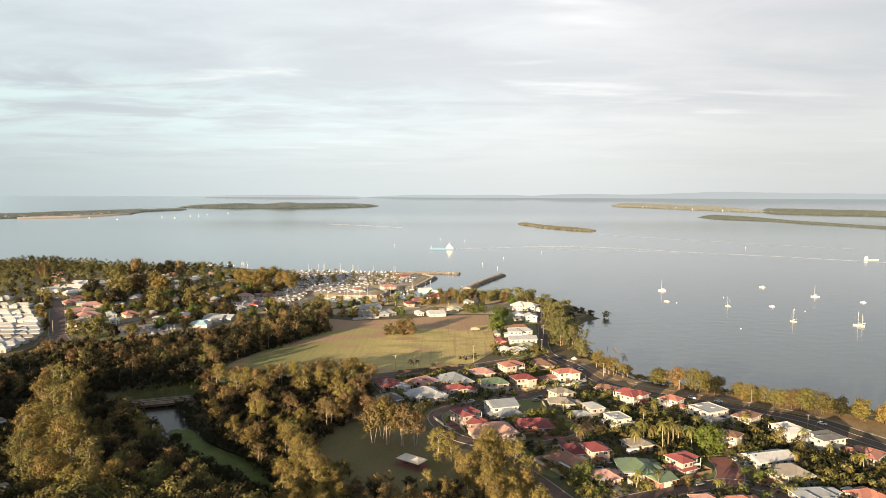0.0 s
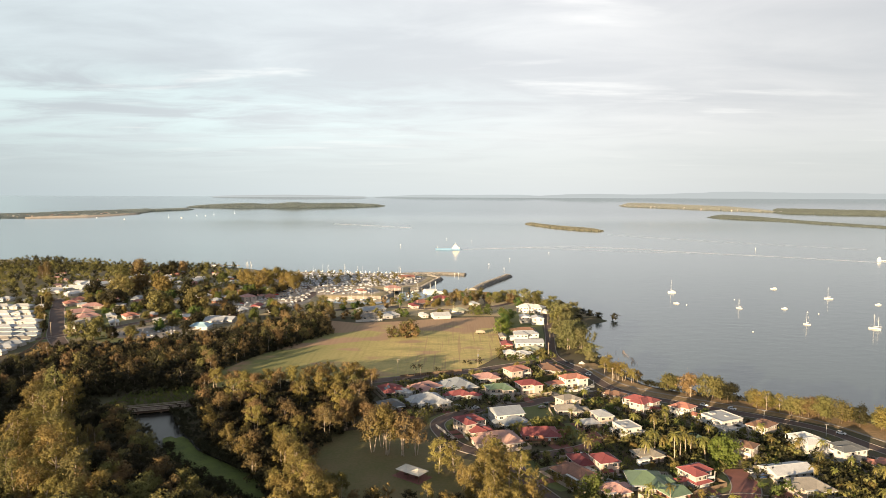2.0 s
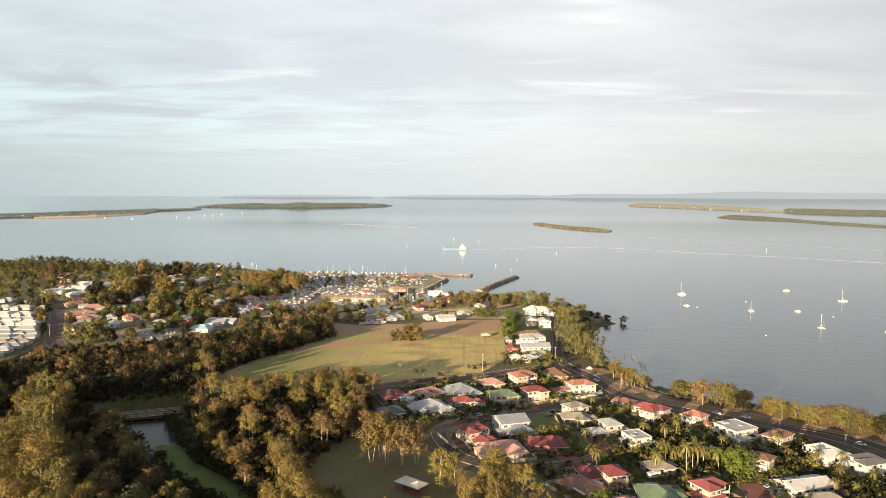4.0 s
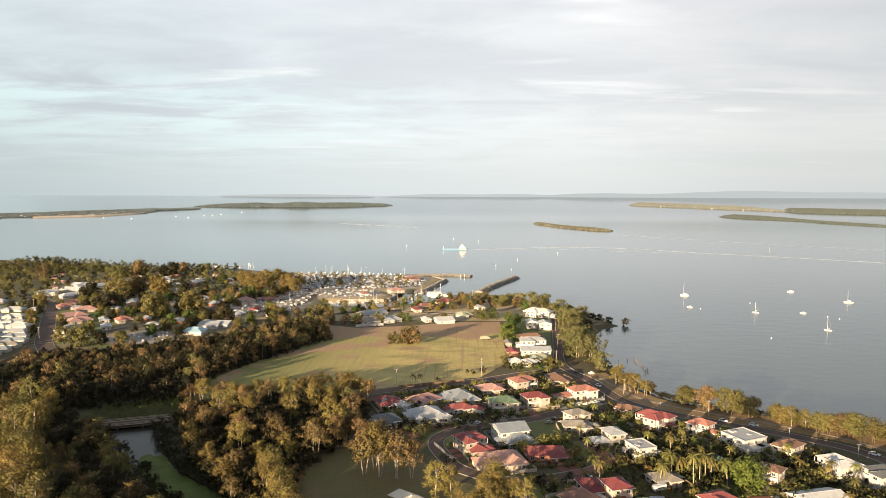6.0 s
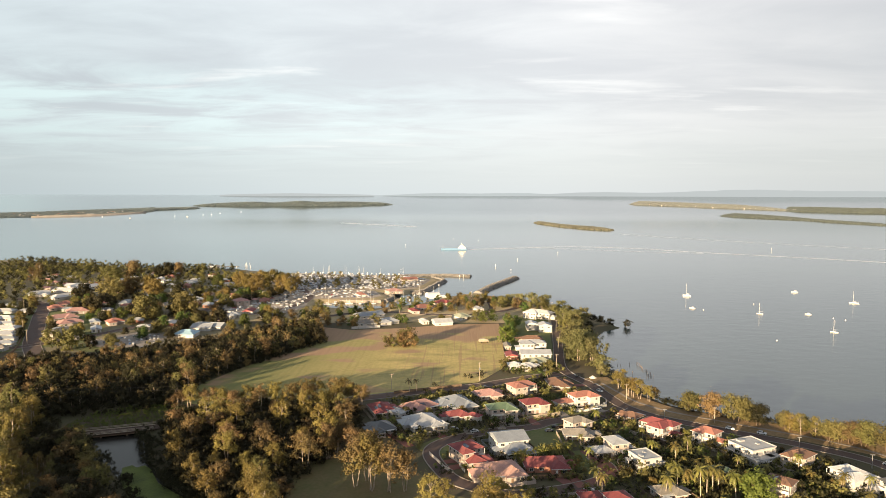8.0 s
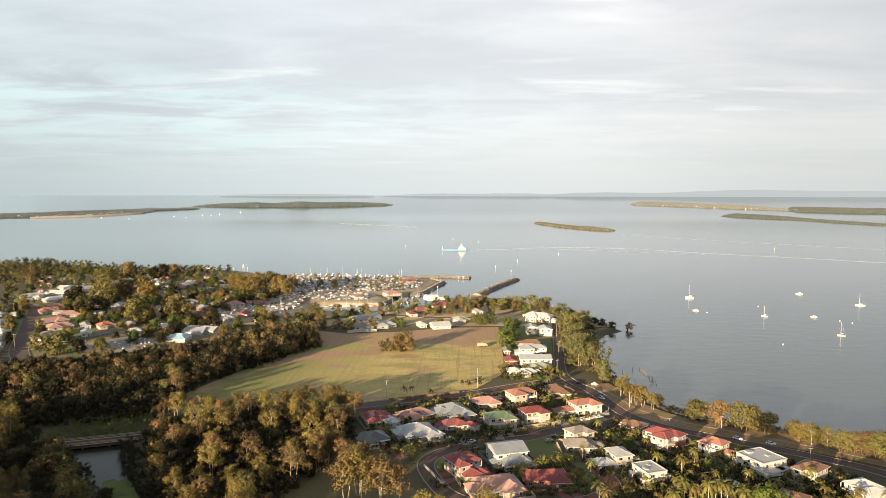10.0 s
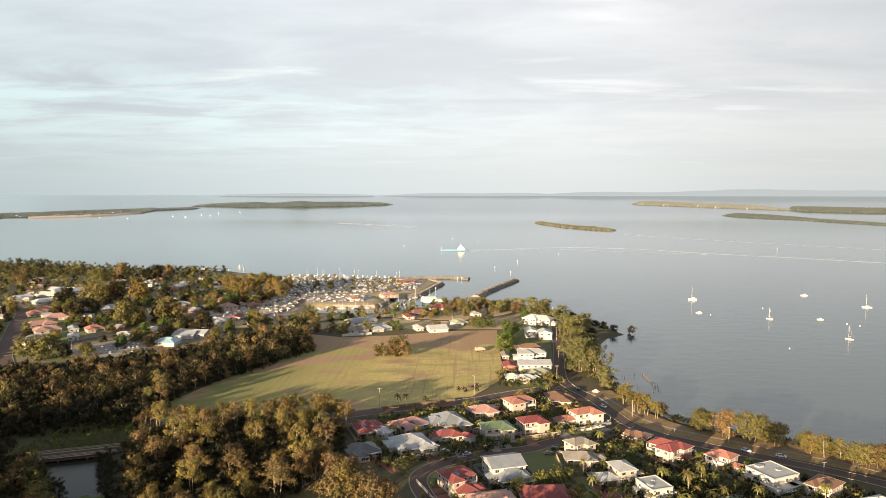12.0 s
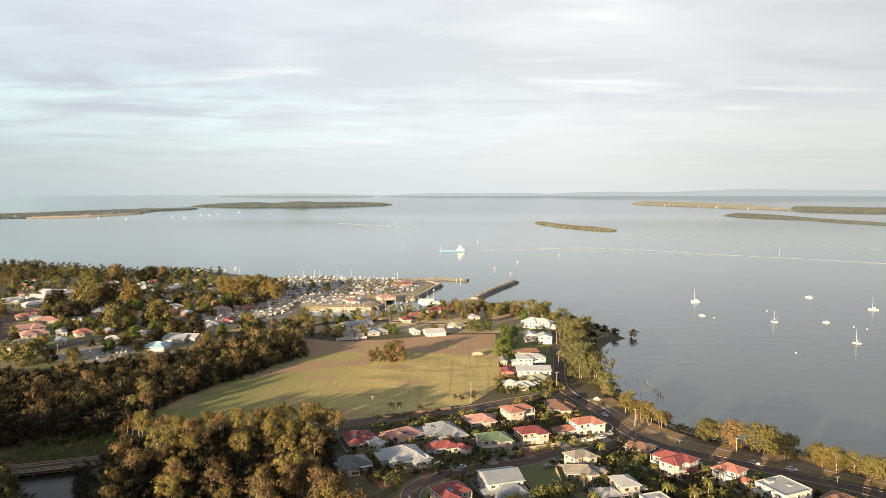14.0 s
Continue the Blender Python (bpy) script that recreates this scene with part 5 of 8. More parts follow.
HARBOUR = [
    (-77.8, 673.9, 36, 26.7, 16, 1, "grey", "white", "gable", ""),
    (-73.7, 635.4, 2, 19.0, 16, 1, "taupe", "white", "hip", ""),
    (-56.6, 641.7, 30, 19.2, 16, 1, "white", "white", "hip", ""),
    (-7.4, 641.7, 17, 16.9, 16, 1, "brightwhite", "white", "gable", ""),
    (-24.0, 645.5, 21, 6.9, 13.7, 1, "brightwhite", "white", "hip", ""),
    (11.1, 668.3, 32, 14.5, 16, 1, "green2", "white", "hip", ""),
    (26.7, 713.2, 23, 8.1, 13.7, 1, "white", "white", "hip", ""),
    (-28.6, 715.5, 41, 18.1, 16, 1, "terra", "cream", "hip", ""),
    (-9.8, 745.7, 48, 17.6, 16, 1, "red", "cream", "hip", ""),
    (-36.5, 698.4, 22, 8.1, 16, 1, "maroon", "cream", "hip", ""),
    (-69.4, 827.1, 30, 17.0, 16, 1, "salmon", "cream", "hip", ""),
    (-104.1, 801.0, 25, 9.3, 16, 1, "terra", "white", "hip", ""),
    (-59.7, 935.8, 16, 21.8, 16, 1, "terra", "cream", "gable", ""),
]
TOWN = [
    (-219.2, 730.7, 44, 14.3, 16, 2, "salmon", "cream", "hip", ""),
    (-201.0, 752.8, 18, 11.9, 16, 1, "terra", "brick", "hip", ""),
    (-205.3, 667.7, 29, 10.9, 16, 1, "white", "white", "hip", ""),
    (-197.3, 689.5, 2, 11.2, 16, 1, "red", "white", "gable", ""),
    (-276.1, 755.5, 40, 16.1, 16, 1, "white", "white", "hip", ""),
    (-250.8, 723.0, 17, 11.2, 16, 1, "white", "brick", "hip", ""),
    (-208.0, 616.1, -7, 26.6, 16, 1, "white", "grey", "gable", ""),
    (-215.7, 582.9, 2, 17.7, 16, 1, "blue", "white", "hip", ""),
    (-212.1, 609.9, 2, 17.8, 16, 1, "white", "grey", "gable", ""),
    (-341.1, 729.1, 18, 10.9, 16, 1, "grey", "white", "hip", ""),
    (-390.0, 922.1, 2, 14.2, 16, 1, "white", "white", "hip", ""),
    (-331.7, 861.4, 2, 11.9, 16, 1, "terra", "brick", "hip", ""),
    (-299.6, 766.4, 15, 15.1, 16, 1, "grey", "white", "hip", ""),
    (-321.8, 817.3, 17, 15.6, 16, 1, "white", "white", "hip", ""),
    (-335.6, 890.6, 57, 23.7, 16, 1, "white", "white", "hip", ""),
]
WEST_TOWN = [
    (-462.7, 854.7, -6, 31.7, 16, 1, "brightwhite", "white", "gable", ""),
    (-456.1, 817.0, -7, 26.4, 16, 1, "brightwhite", "white", "gable", ""),
    (-447.9, 840.1, 68, 37.8, 16, 1, "brightwhite", "white", "gable", ""),
    (-430.5, 770.2, 50, 23.7, 16, 1, "brightwhite", "white", "hip", ""),
    (-469.7, 791.0, 48, 26.2, 16, 1, "brightwhite", "white", "hip", ""),
    (-395.7, 699.5, 38, 14.3, 16, 1, "terra", "cream", "hip", ""),
    (-398.9, 722.6, 42, 14.2, 16, 1, "terra", "cream", "hip", ""),
    (-364.3, 682.8, 35, 19.4, 16, 1, "salmon", "cream", "hip", ""),
]
WEST_TOWN_REST = [
    (-357.6, 648.0, 48, 23.3, 16, 1, "salmon", "cream", "hip", ""),
    (-337.2, 625.2, 41, 20.7, 16, 1, "salmon", "cream", "hip", ""),
    (-312.1, 570.9, 69, 21.9, 16, 2, "taupe", "cream", "hip", ""),
    (-318.1, 630.7, 35, 8.1, 16, 1, "white", "white", "gable", ""),
    (-300.0, 600.1, 30, 8.4, 16, 1, "white", "white", "gable", ""),
    (-299.6, 630.8, 41, 14.2, 16, 1, "orange", "cream", "hip", ""),
    (-300.8, 571.6, 55, 8.9, 16, 1, "taupe", "cream", "hip", ""),
]
TERRACES = [
    (-434.0, 678.3, 5, 19.4, 13.0, 1, "flatwhite", "grey", "hip", ""),
    (-454.6, 677.1, 5, 19.4, 13.0, 1, "flatwhite", "grey", "hip", ""),
    (-409.1, 642.2, 5, 17.4, 13.0, 1, "brightwhite", "grey", "hip", ""),
    (-427.7, 641.0, 5, 17.4, 13.0, 1, "brightwhite", "grey", "hip", ""),
    (-392.7, 618.3, 5, 18.4, 10.0, 1, "white", "grey", "hip", ""),
    (-412.3, 617.1, 5, 18.4, 10.0, 1, "white", "grey", "hip", ""),
    (-376.2, 598.9, 5, 19.4, 12.0, 1, "brightwhite", "grey", "hip", ""),
    (-396.8, 597.7, 5, 19.4, 12.0, 1, "brightwhite", "grey", "hip", ""),
    (-362.0, 575.4, 5, 19.4, 12.0, 1, "white", "grey", "hip", ""),
    (-382.6, 574.2, 5, 19.4, 12.0, 1, "white", "grey", "hip", ""),
    (-350.8, 558.4, 5, 18.4, 10.0, 1, "grey", "grey", "hip", ""),
    (-370.4, 557.2, 5, 18.4, 10.0, 1, "grey", "grey", "hip", ""),
    (-341.1, 542.3, 5, 17.4, 10.0, 1, "grey", "grey", "hip", ""),
    (-359.7, 541.1, 5, 17.4, 10.0, 1, "grey", "grey", "hip", ""),
    (-335.4, 527.1, 5, 15.4, 10.0, 1, "taupe", "grey", "hip", ""),
    (-352.0, 525.9, 5, 15.4, 10.0, 1, "taupe", "grey", "hip", ""),
    (-332.7, 512.6, 5, 14.4, 10.0, 1, "grey", "grey", "hip", ""),
    (-348.3, 511.4, 5, 14.4, 10.0, 1, "grey", "grey", "hip", ""),
    (-330.9, 498.8, 5, 13.4, 11.0, 1, "white", "grey", "hip", ""),
    (-345.5, 497.6, 5, 13.4, 11.0, 1, "white", "grey", "hip", ""),
    (-327.6, 484.0, 5, 12.4, 11.0, 1, "brightwhite", "grey", "hip", ""),
    (-341.2, 482.8, 5, 12.4, 11.0, 1, "brightwhite", "grey", "hip", ""),
    (-481.7, 725.9, 5, 12.4, 13.0, 1, "white", "grey", "hip", ""),
    (-495.3, 724.7, 5, 12.4, 13.0, 1, "white", "grey", "hip", ""),
]

for rows, far, group in ((FIELD_STREET, False, "houses by the field"), (INNER_STREET, False, "houses in the inner street"), (SHORE_STREET, False, "waterfront houses"), (SOUTH_STREETS, False, "houses in the south streets"),
                         (SOUTH_STREETS_EAST, False, "houses in the south streets"), (SOUTH_STREETS_REST, False, "houses in the south streets"), (WEST_HOUSES, False, "houses by the creek"), (NORTH_POINT, False, "houses on the point"), (HARBOUR, True, "harbour buildings"),
                         (TOWN, True, "town houses"), (WEST_TOWN, True, "western town houses"), (WEST_TOWN_REST, True, "western town houses"), (TERRACES, True, "row of pale houses")):
    keep_clear(rows)
    for r in rows:
        house(*r[:8], *r[8:], far=far, group=group)

NEAR_ROWS = [*FIELD_STREET, *INNER_STREET, *SHORE_STREET, *SOUTH_STREETS, *SOUTH_STREETS_EAST, *SOUTH_STREETS_REST]


def nearest_road(x, y):
    best = None
    for line, width in ROAD_LINES:
        for p in line:
            l = (p - Vector((x, y))).length
            if best is None or l < best[0]:
                best = (l, p, width)
    return best


def lot_line(row, pad):
    """The corners of a house's lot, clockwise from the south-west one."""
    x, y, rot, w, d = row[:5]
    c, s = math.cos(radians(rot)), math.sin(radians(rot))
    return [Vector((x + u * c - v * s, y + u * s + v * c)) for u, v in ((-w / 2 - pad, -d / 2 - pad), (-w / 2 - pad, d / 2 + pad), (w / 2 + pad, d / 2 + pad), (w / 2 + pad, -d / 2 - pad))]


def clear_of_houses(p, own, pad=0.3):
    for row in NEAR_ROWS:
        if row is own:
            continue
        x, y, rot, w, d = row[:5]
        c, s = math.cos(radians(rot)), math.sin(radians(rot))
        u, v = (p.x - x) * c + (p.y - y) * s, -(p.x - x) * s + (p.y - y) * c
        if abs(u) < w / 2 + pad and abs(v) < d / 2 + pad:
            return False
    return all((p - q).length > wd / 2 + 1.0 for line, wd in ROAD_LINES for q in line)


def garden_fence(row, rng):
    """Upright fence panels along three sides of a lot, left out where a street or another house comes close."""
    corners = lot_line(row, 2.2)
    mat, look_of = (("timber", "brown timber"), ("fence_grey", "grey metal sheet"), ("pale_timber", "pale timber"), ("wall_cream", "cream rendered"))[int(rng.integers(4))]
    high = 1.5 + 0.3 * rng.random()
    ob = None
    start = int(rng.integers(4))
    for k in range(3):
        a, b = corners[(start + k) % 4], corners[(start + k + 1) % 4]
        n = max(1, round((b - a).length / 4.2))
        for i in range(n):
            p, q = a.lerp(b, i / n), a.lerp(b, (i + 0.97) / n)
            if not (clear_of_houses(p, row) and clear_of_houses(q, row)):
                continue
            if ob is None:
                ob = thing("fence", Matrix(), look_of + " garden fence round a house lot", "fence", "garden fences")
            part("panel", ribbon([p, q], 0.1, G + high, G - 0.1), mat, ob)


def garden_shed(x, y, rot, rng):
    w, d = 2.4 + 1.2 * rng.random(), 2.0 + 0.8 * rng.random()
    ob = thing("garden_shed", pose(x, y, G, 0, 0, rot), "small metal garden shed behind a house", "shed", "garden sheds")
    part("wall", Geo().box(-w / 2, w / 2, -d / 2, d / 2, -0.1, 1.9), ("wall_cream", "fence_grey", "roof_green2")[int(rng.integers(3))], ob)
    rg, ridge = hip_roof(w, d, 1.9, 0.45, 0.12, "gable")
    part("roof", rg, ("roof_grey", "roof_flatwhite", "roof_green2")[int(rng.integers(3))], ob)
    part("door", Geo().box(-0.6, 0.6, -d / 2 - 0.05, -d / 2 + 0.02, 0.05, 1.75), "trim_white", ob)


lot_rng = np.random.default_rng(41)
for row in NEAR_ROWS:
    x, y, rot, w, d = row[:5]
    if row[9] == "garage" or w * d < 90:
        continue
    garden_fence(row, lot_rng)
    l, p, width = nearest_road(x, y)
    way = (Vector((x, y)) - p).normalized()
    foot, head = p + way * (width / 2 + 0.4), Vector((x, y)) - way * min(w, d) * 0.42
    if 2 < (head - foot).length < 14:
        structure("driveway", ribbon([foot, head], 3.6 + 1.2 * lot_rng.random(), G + 0.15), ("concrete", "brick_paving", "brick_paving", "asphalt")[int(lot_rng.integers(4))], "paved driveway from the street to a house", "driveway")
        TAKEN.append((*foot.lerp(head, 0.5), 2.6))
    back = lot_line(row, 0.6)
    q = back[int(lot_rng.integers(4))]
    if lot_rng.random() < 0.45 and clear_of_houses(q, None, 1.6):
        garden_shed(q.x, q.y, rot, lot_rng)
        TAKEN.append((q.x, q.y, 2.0))

TAKEN += [(120.5, 296, 6.5), (117, 269, 6), (110, 267, 5), (122, 276, 6), (124, 288, 6), (128, 284, 4), (86.4, 295.1, 3.5)]
ROAD_CLEAR = [((-202, 350), (-145, 370)), ((-145, 370), (-57, 418)), ((-57, 418), (74, 478)), ((103, 728), (84, 555)), ((84, 555), (78, 490)), ((78, 490), (100, 412)), ((100, 412), (152, 369)), ((152, 369), (200, 318)), ((200, 318), (226, 262)),
              ((98, 412), (54, 385)), ((54, 385), (4, 359)), ((4, 359), (-4, 340)), ((-4, 340), (18, 306)), ((18, 306), (62, 312)), ((62, 312), (72, 332)), ((31, 300), (41, 262)), ((41, 262), (56, 228)), ((60, 243), (118, 264)),
              ((118, 264), (123, 290)), ((118, 264), (136, 246)), ((-296, 512), (-352, 600)), ((-352, 600), (-425, 725)), ((-330, 535), (-284, 602)), ((-284, 602), (-245, 705)), ((-262, 645), (-165, 730)), ((-150, 640), (20, 690))]
for a, b in ROAD_CLEAR:
    a, b = Vector(a), Vector(b)
    n = max(1, int((b - a).length / 5))
    for k in range(n + 1):
        p = a.lerp(b, k / n)
        TAKEN.append((p.x, p.y, 4.6))

INFILL = [(-330, 575), (-262, 610), (-190, 620), (-170, 670), (-205, 700), (-215, 800), (-260, 880), (-330, 970), (-420, 1010), (-560, 960), (-470, 740), (-400, 640)]
fill_rng = np.random.default_rng(21)
fill_spots = scatter(INFILL, 22, fill_rng, 6, 6000, 60)
for i, (x, y) in enumerate(fill_spots):
    row = (x, y, 15 + 12 * fill_rng.normal(), 11 + 5 * fill_rng.random(), 9 + 3 * fill_rng.random(), 1, ("white", "terra", "grey", "taupe", "brightwhite", "salmon", "white")[i % 7], ("white", "cream", "white", "brick")[i % 4], "hip", "")
    keep_clear([row])
    house(*row, far=True, group="town houses")

# ---- woods ----
WOOD_WEST = [(-262, 366), (-278, 392), (-285, 420), (-290, 465), (-283, 500), (-250, 498), (-226, 520), (-190, 548), (-170, 590), (-140, 620), (-122, 630), (-110, 602), (-98, 566), (-126, 508), (-152, 455), (-150, 425), (-146, 412), (-180, 404), (-222, 378)]
# Understorey: shade beneath the crowns is put in as near-black leaves.
low_layer = scatter(WOOD_WEST, 5.2, RNG, 0.5)
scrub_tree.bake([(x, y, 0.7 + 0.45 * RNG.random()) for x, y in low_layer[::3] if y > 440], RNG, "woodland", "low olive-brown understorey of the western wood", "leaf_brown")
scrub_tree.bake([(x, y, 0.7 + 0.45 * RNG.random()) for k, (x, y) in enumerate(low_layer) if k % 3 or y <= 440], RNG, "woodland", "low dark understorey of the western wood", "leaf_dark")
spots = scatter(WOOD_WEST, 7.6, RNG, 1.0)
for i, (x, y) in enumerate(spots[:290]):
    side = x > -0.30 * y - 0 and y > 430
    # South of y 425 mostly dark leaves put that side's shade into colour.
    lf = ("leaf_brown", "leaf_dark", "leaf_olive", "leaf_dark", "leaf_brown", "leaf_dark", "leaf_brown")[i % 7] if y > 425 or x < -225 else ("leaf_dark", "leaf_dark", "leaf_brown")[i % 3]
    rim = edge_distance(FIELD, np.array(x), np.array(y)) < 16
    light_tree.place(x, y, (0.55 + 0.62 * RNG.random() ** 1.3) * (1.2 if rim else 1 if y < 470 else 0.86), RNG, leaf=("leaf_dark", "leaf_brown", "leaf_olive")[i % 3] if side else lf, group="western wood")
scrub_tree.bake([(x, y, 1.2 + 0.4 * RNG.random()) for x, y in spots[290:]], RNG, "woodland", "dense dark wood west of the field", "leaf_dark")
edge = [p for p in low_layer if edge_distance(WOOD_WEST, np.array(p[0]), np.array(p[1])) < 7]

for i, p in enumerate(smooth_line([(-142, 394), (-112, 396), (-84, 404), (-62, 412), (-47, 404)], 4)):
    paperbark.place(p.x + RNG.normal() * 1.5, p.y + RNG.normal() * 2.0, 0.74 + 0.2 * RNG.random(), RNG, leaf=("leaf_brown", "leaf_gum")[i % 2], group="near wood")
UNDER = []
WOOD_NEAR = [(-140, 372), (-120, 386), (-90, 397), (-58, 408), (-46, 400), (-42, 370), (-50, 330), (-60, 305), (-58, 275), (-44, 240), (-58, 240), (-74, 271), (-94, 297), (-117, 326), (-126, 348)]
for i, (x, y) in enumerate(scatter(WOOD_NEAR, 10.6, RNG, 0.5)):
    k = RNG.random()
    # Dark trees on this edge put its deep shade into the colour.
    if x < -72 and y < 392 and i % 5 < 1:
        broad.place(x, y, 0.65 + 0.3 * RNG.random(), RNG, leaf="leaf_dark", group="near wood")
    elif k < 0.62:
        paperbark.place(x, y, 0.58 + 0.36 * RNG.random(), RNG, leaf=("leaf_brown", "leaf_gum")[int(RNG.random() < 0.5)], group="near wood")
    elif k < 0.82:
        gum.place(x, y, 0.62 + 0.22 * RNG.random(), RNG, leaf=("leaf_gum", "leaf_olive")[i % 2], group="near wood")
    else:
        broad.place(x, y, 0.8 + 0.3 * RNG.random(), RNG, leaf=("leaf_brown", "leaf_dark")[i % 2], group="near wood")
# Shade between the paperbarks is put into this near-black layer.
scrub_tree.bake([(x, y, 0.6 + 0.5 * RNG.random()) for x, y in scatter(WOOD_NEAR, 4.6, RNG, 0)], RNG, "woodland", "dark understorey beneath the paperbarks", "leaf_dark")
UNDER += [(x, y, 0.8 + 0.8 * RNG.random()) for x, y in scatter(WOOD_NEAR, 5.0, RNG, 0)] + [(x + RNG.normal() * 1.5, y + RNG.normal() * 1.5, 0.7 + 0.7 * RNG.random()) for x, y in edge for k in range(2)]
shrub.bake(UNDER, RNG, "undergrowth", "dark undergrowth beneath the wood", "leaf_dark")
CREEK_BANK = [(-184, 352), (-172, 350), (-146, 316), (-122, 288), (-96, 260), (-74, 238), (-115, 236), (-145, 280), (-165, 330)]
for i, (x, y) in enumerate(scatter(CREEK_BANK, 6.0, RNG, 1.0)):
    broad.place(x, y, 0.65 + 0.4 * RNG.random(), RNG, leaf=("leaf_dark", "leaf_olive", "leaf_dark", "leaf_brown")[i % 4], group="creek bank")
BIG_GUMS = [(-176, 268), (-200, 312), (-224, 362), (-207, 376), (-196, 350), (-182, 320), (-168, 298), (-150, 262), (-128, 250), (-132, 238), (-152, 240)]
for i, (x, y) in enumerate(scatter(BIG_GUMS, 6.6, RNG, 0.0)):
    gum.place(x, y, (0.55, 0.98, 0.72, 0.86, 0.62)[i % 5] + 0.15 * RNG.random(), RNG, leaf=("leaf_gum", "leaf_gum", "leaf_olive")[i % 3], group="big gums by the creek")
for x, y, s in ((-47, 342, 0.75), (-40, 337, 0.8), (-44, 350, 0.8), (-50, 334, 0.7), (-36, 332, 0.75), (-42, 345, 0.7), (-38, 342, 0.7)):
    paperbark.place(x, y, s, RNG, leaf="leaf_brown", group="near wood")
PARK_EDGE = [(-58, 262), (-20, 262), (10, 262), (30, 250), (40, 226), (-60, 226)]
for i, (x, y) in enumerate(scatter(PARK_EDGE, 6.0, RNG, 0.0)):
    if x < -38:
        (gum, paperbark)[i % 2].place(x, y, 0.6 + 0.2 * RNG.random(), RNG, leaf="leaf_gum", group="park edge")
    elif x < 16:
        if i % 3 == 0:
            light_tree.place(x, y - 4, 0.55 + 0.25 * RNG.random(), RNG, leaf=("leaf_gum", "leaf_brown")[i % 2], group="park edge")
        else:
            broad.place(x, y - 4, 0.5 + 0.25 * RNG.random(), RNG, leaf=("leaf_dark", "leaf_brown", "leaf_dark")[i % 3], group="park edge")
    elif y < 252:
        gum.place(x, y, 0.55 + 0.2 * RNG.random(), RNG, leaf="leaf_gum", group="park edge")
for x, y, s in ((-74, 304, 0.62), (-70, 297, 0.7), (-66, 290, 0.75), (-62, 283, 0.7), (-60, 274, 0.8), (-56, 266, 0.78), (-53, 258, 0.8), (-50, 250, 0.85), (-46, 243, 0.85)):
    gum.place(x, y, s, RNG, leaf="leaf_gum", group="park edge")
SKIRT = [(-190, 322), (-166, 276), (-146, 232), (-112, 236), (-126, 262), (-148, 298), (-168, 318)]
for i, (x, y) in enumerate(scatter([(-192, 334), (-180, 330), (-164, 320), (-152, 326), (-168, 346), (-186, 352), (-202, 350)], 5.5, RNG, 0.5)):
    broad.place(x, y, 0.6 + 0.35 * RNG.random(), RNG, leaf=("leaf_dark", "leaf_dark", "leaf_olive")[i % 3], group="creek bank")
for i, (x, y) in enumerate(scatter(SKIRT, 7.5, RNG, 0.0)):
    gum.place(x, y, 0.42 + 0.24 * RNG.random(), RNG, leaf=("leaf_gum", "leaf_olive", "leaf_brown")[i % 3], group="big gums by the creek")
for x, y, s in ((-33, 307, 0.95), (-26, 304, 1.15), (-19, 303, 1.1), (-29, 313, 1.05), (-13, 304, 0.9)):
    paperbark.place(x, y, s * 1.18, RNG, leaf=("leaf_gum", "leaf_brown")[int(x) % 2], group="paperbarks in the park")
for x, y, s in ((-2.5, 284, 1.0), (4, 285, 1.05), (18, 292, 0.95), (22, 282, 1.1), (14, 276, 1.0), (26, 270, 1.1), (20, 262, 1.1), (36, 251, 1.0), (8, 268, 0.7), (15.5, 268, 1.2), (21, 272, 1.15), (28, 264, 1.25), (11, 262, 0.9)):
    gum.place(x, y, s * 0.74, RNG, group="park gums")

# ---- shore trees ----
SHORE_ROW = [(132, 405, 12.2, 11.5), (136, 408, 8, 10.2), (141, 396, 13.0, 13.3), (151, 388, 12.5, 14.5), (157, 389, 9.0, 13.0), (160, 383, 12.5, 12.5), (172, 376, 10.5, 10.5), (176, 372, 9.1, 12.4), (181, 368, 8.5, 11.0),
             (185, 364, 8.5, 10.4), (189, 362, 8.5, 10.4), (193, 360, 8.5, 11.0), (197, 357, 8.0, 12.0), (204, 351, 10, 12.5), (211, 346, 9, 11), (219, 341, 10, 12), (228, 335, 9, 11), (238, 329, 10, 12)]
for i, (x, y, wide, high) in enumerate(SHORE_ROW):
    kind = gum if 6 <= i < 9 else shore_tree
    kind.place(x, y, high / (20 if kind is gum else 12.5) * 0.98, RNG, z=G - 0.6, leaf=("leaf_olive", "leaf_olive", "leaf_brown", "leaf_olive", "leaf_olive", "leaf_dark", "leaf_gum", "leaf_gum", "leaf_gum")[i % 9], group="shore trees")
for i, p in enumerate(smooth_line([(172, 380), (190, 369), (206, 356), (224, 345), (244, 331), (262, 318)], 4)):
    shore_tree.place(p.x + RNG.normal() * 1.5, p.y + RNG.normal() * 1.2, 0.50 + 0.24 * RNG.random(), RNG, z=G - 0.8, leaf=("leaf_olive", "leaf_gum", "leaf_olive", "leaf_fig")[i % 4], group="shore trees")
HEDGE = [(262, 334), (226, 357), (204, 371), (180, 384), (166, 390), (150, 399), (134, 411), (122, 424), (113, 444), (108, 470), (107, 498)]
scrub = [(p.x + RNG.normal() * 1.8, p.y + RNG.normal() * 1.8, 0.45 + 0.45 * RNG.random()) for p in smooth_line(HEDGE, 9) for k in range(3)]
shrub.bake(scrub, RNG, "shore_scrub", "dark low scrub along the shore edge", "leaf_dark")
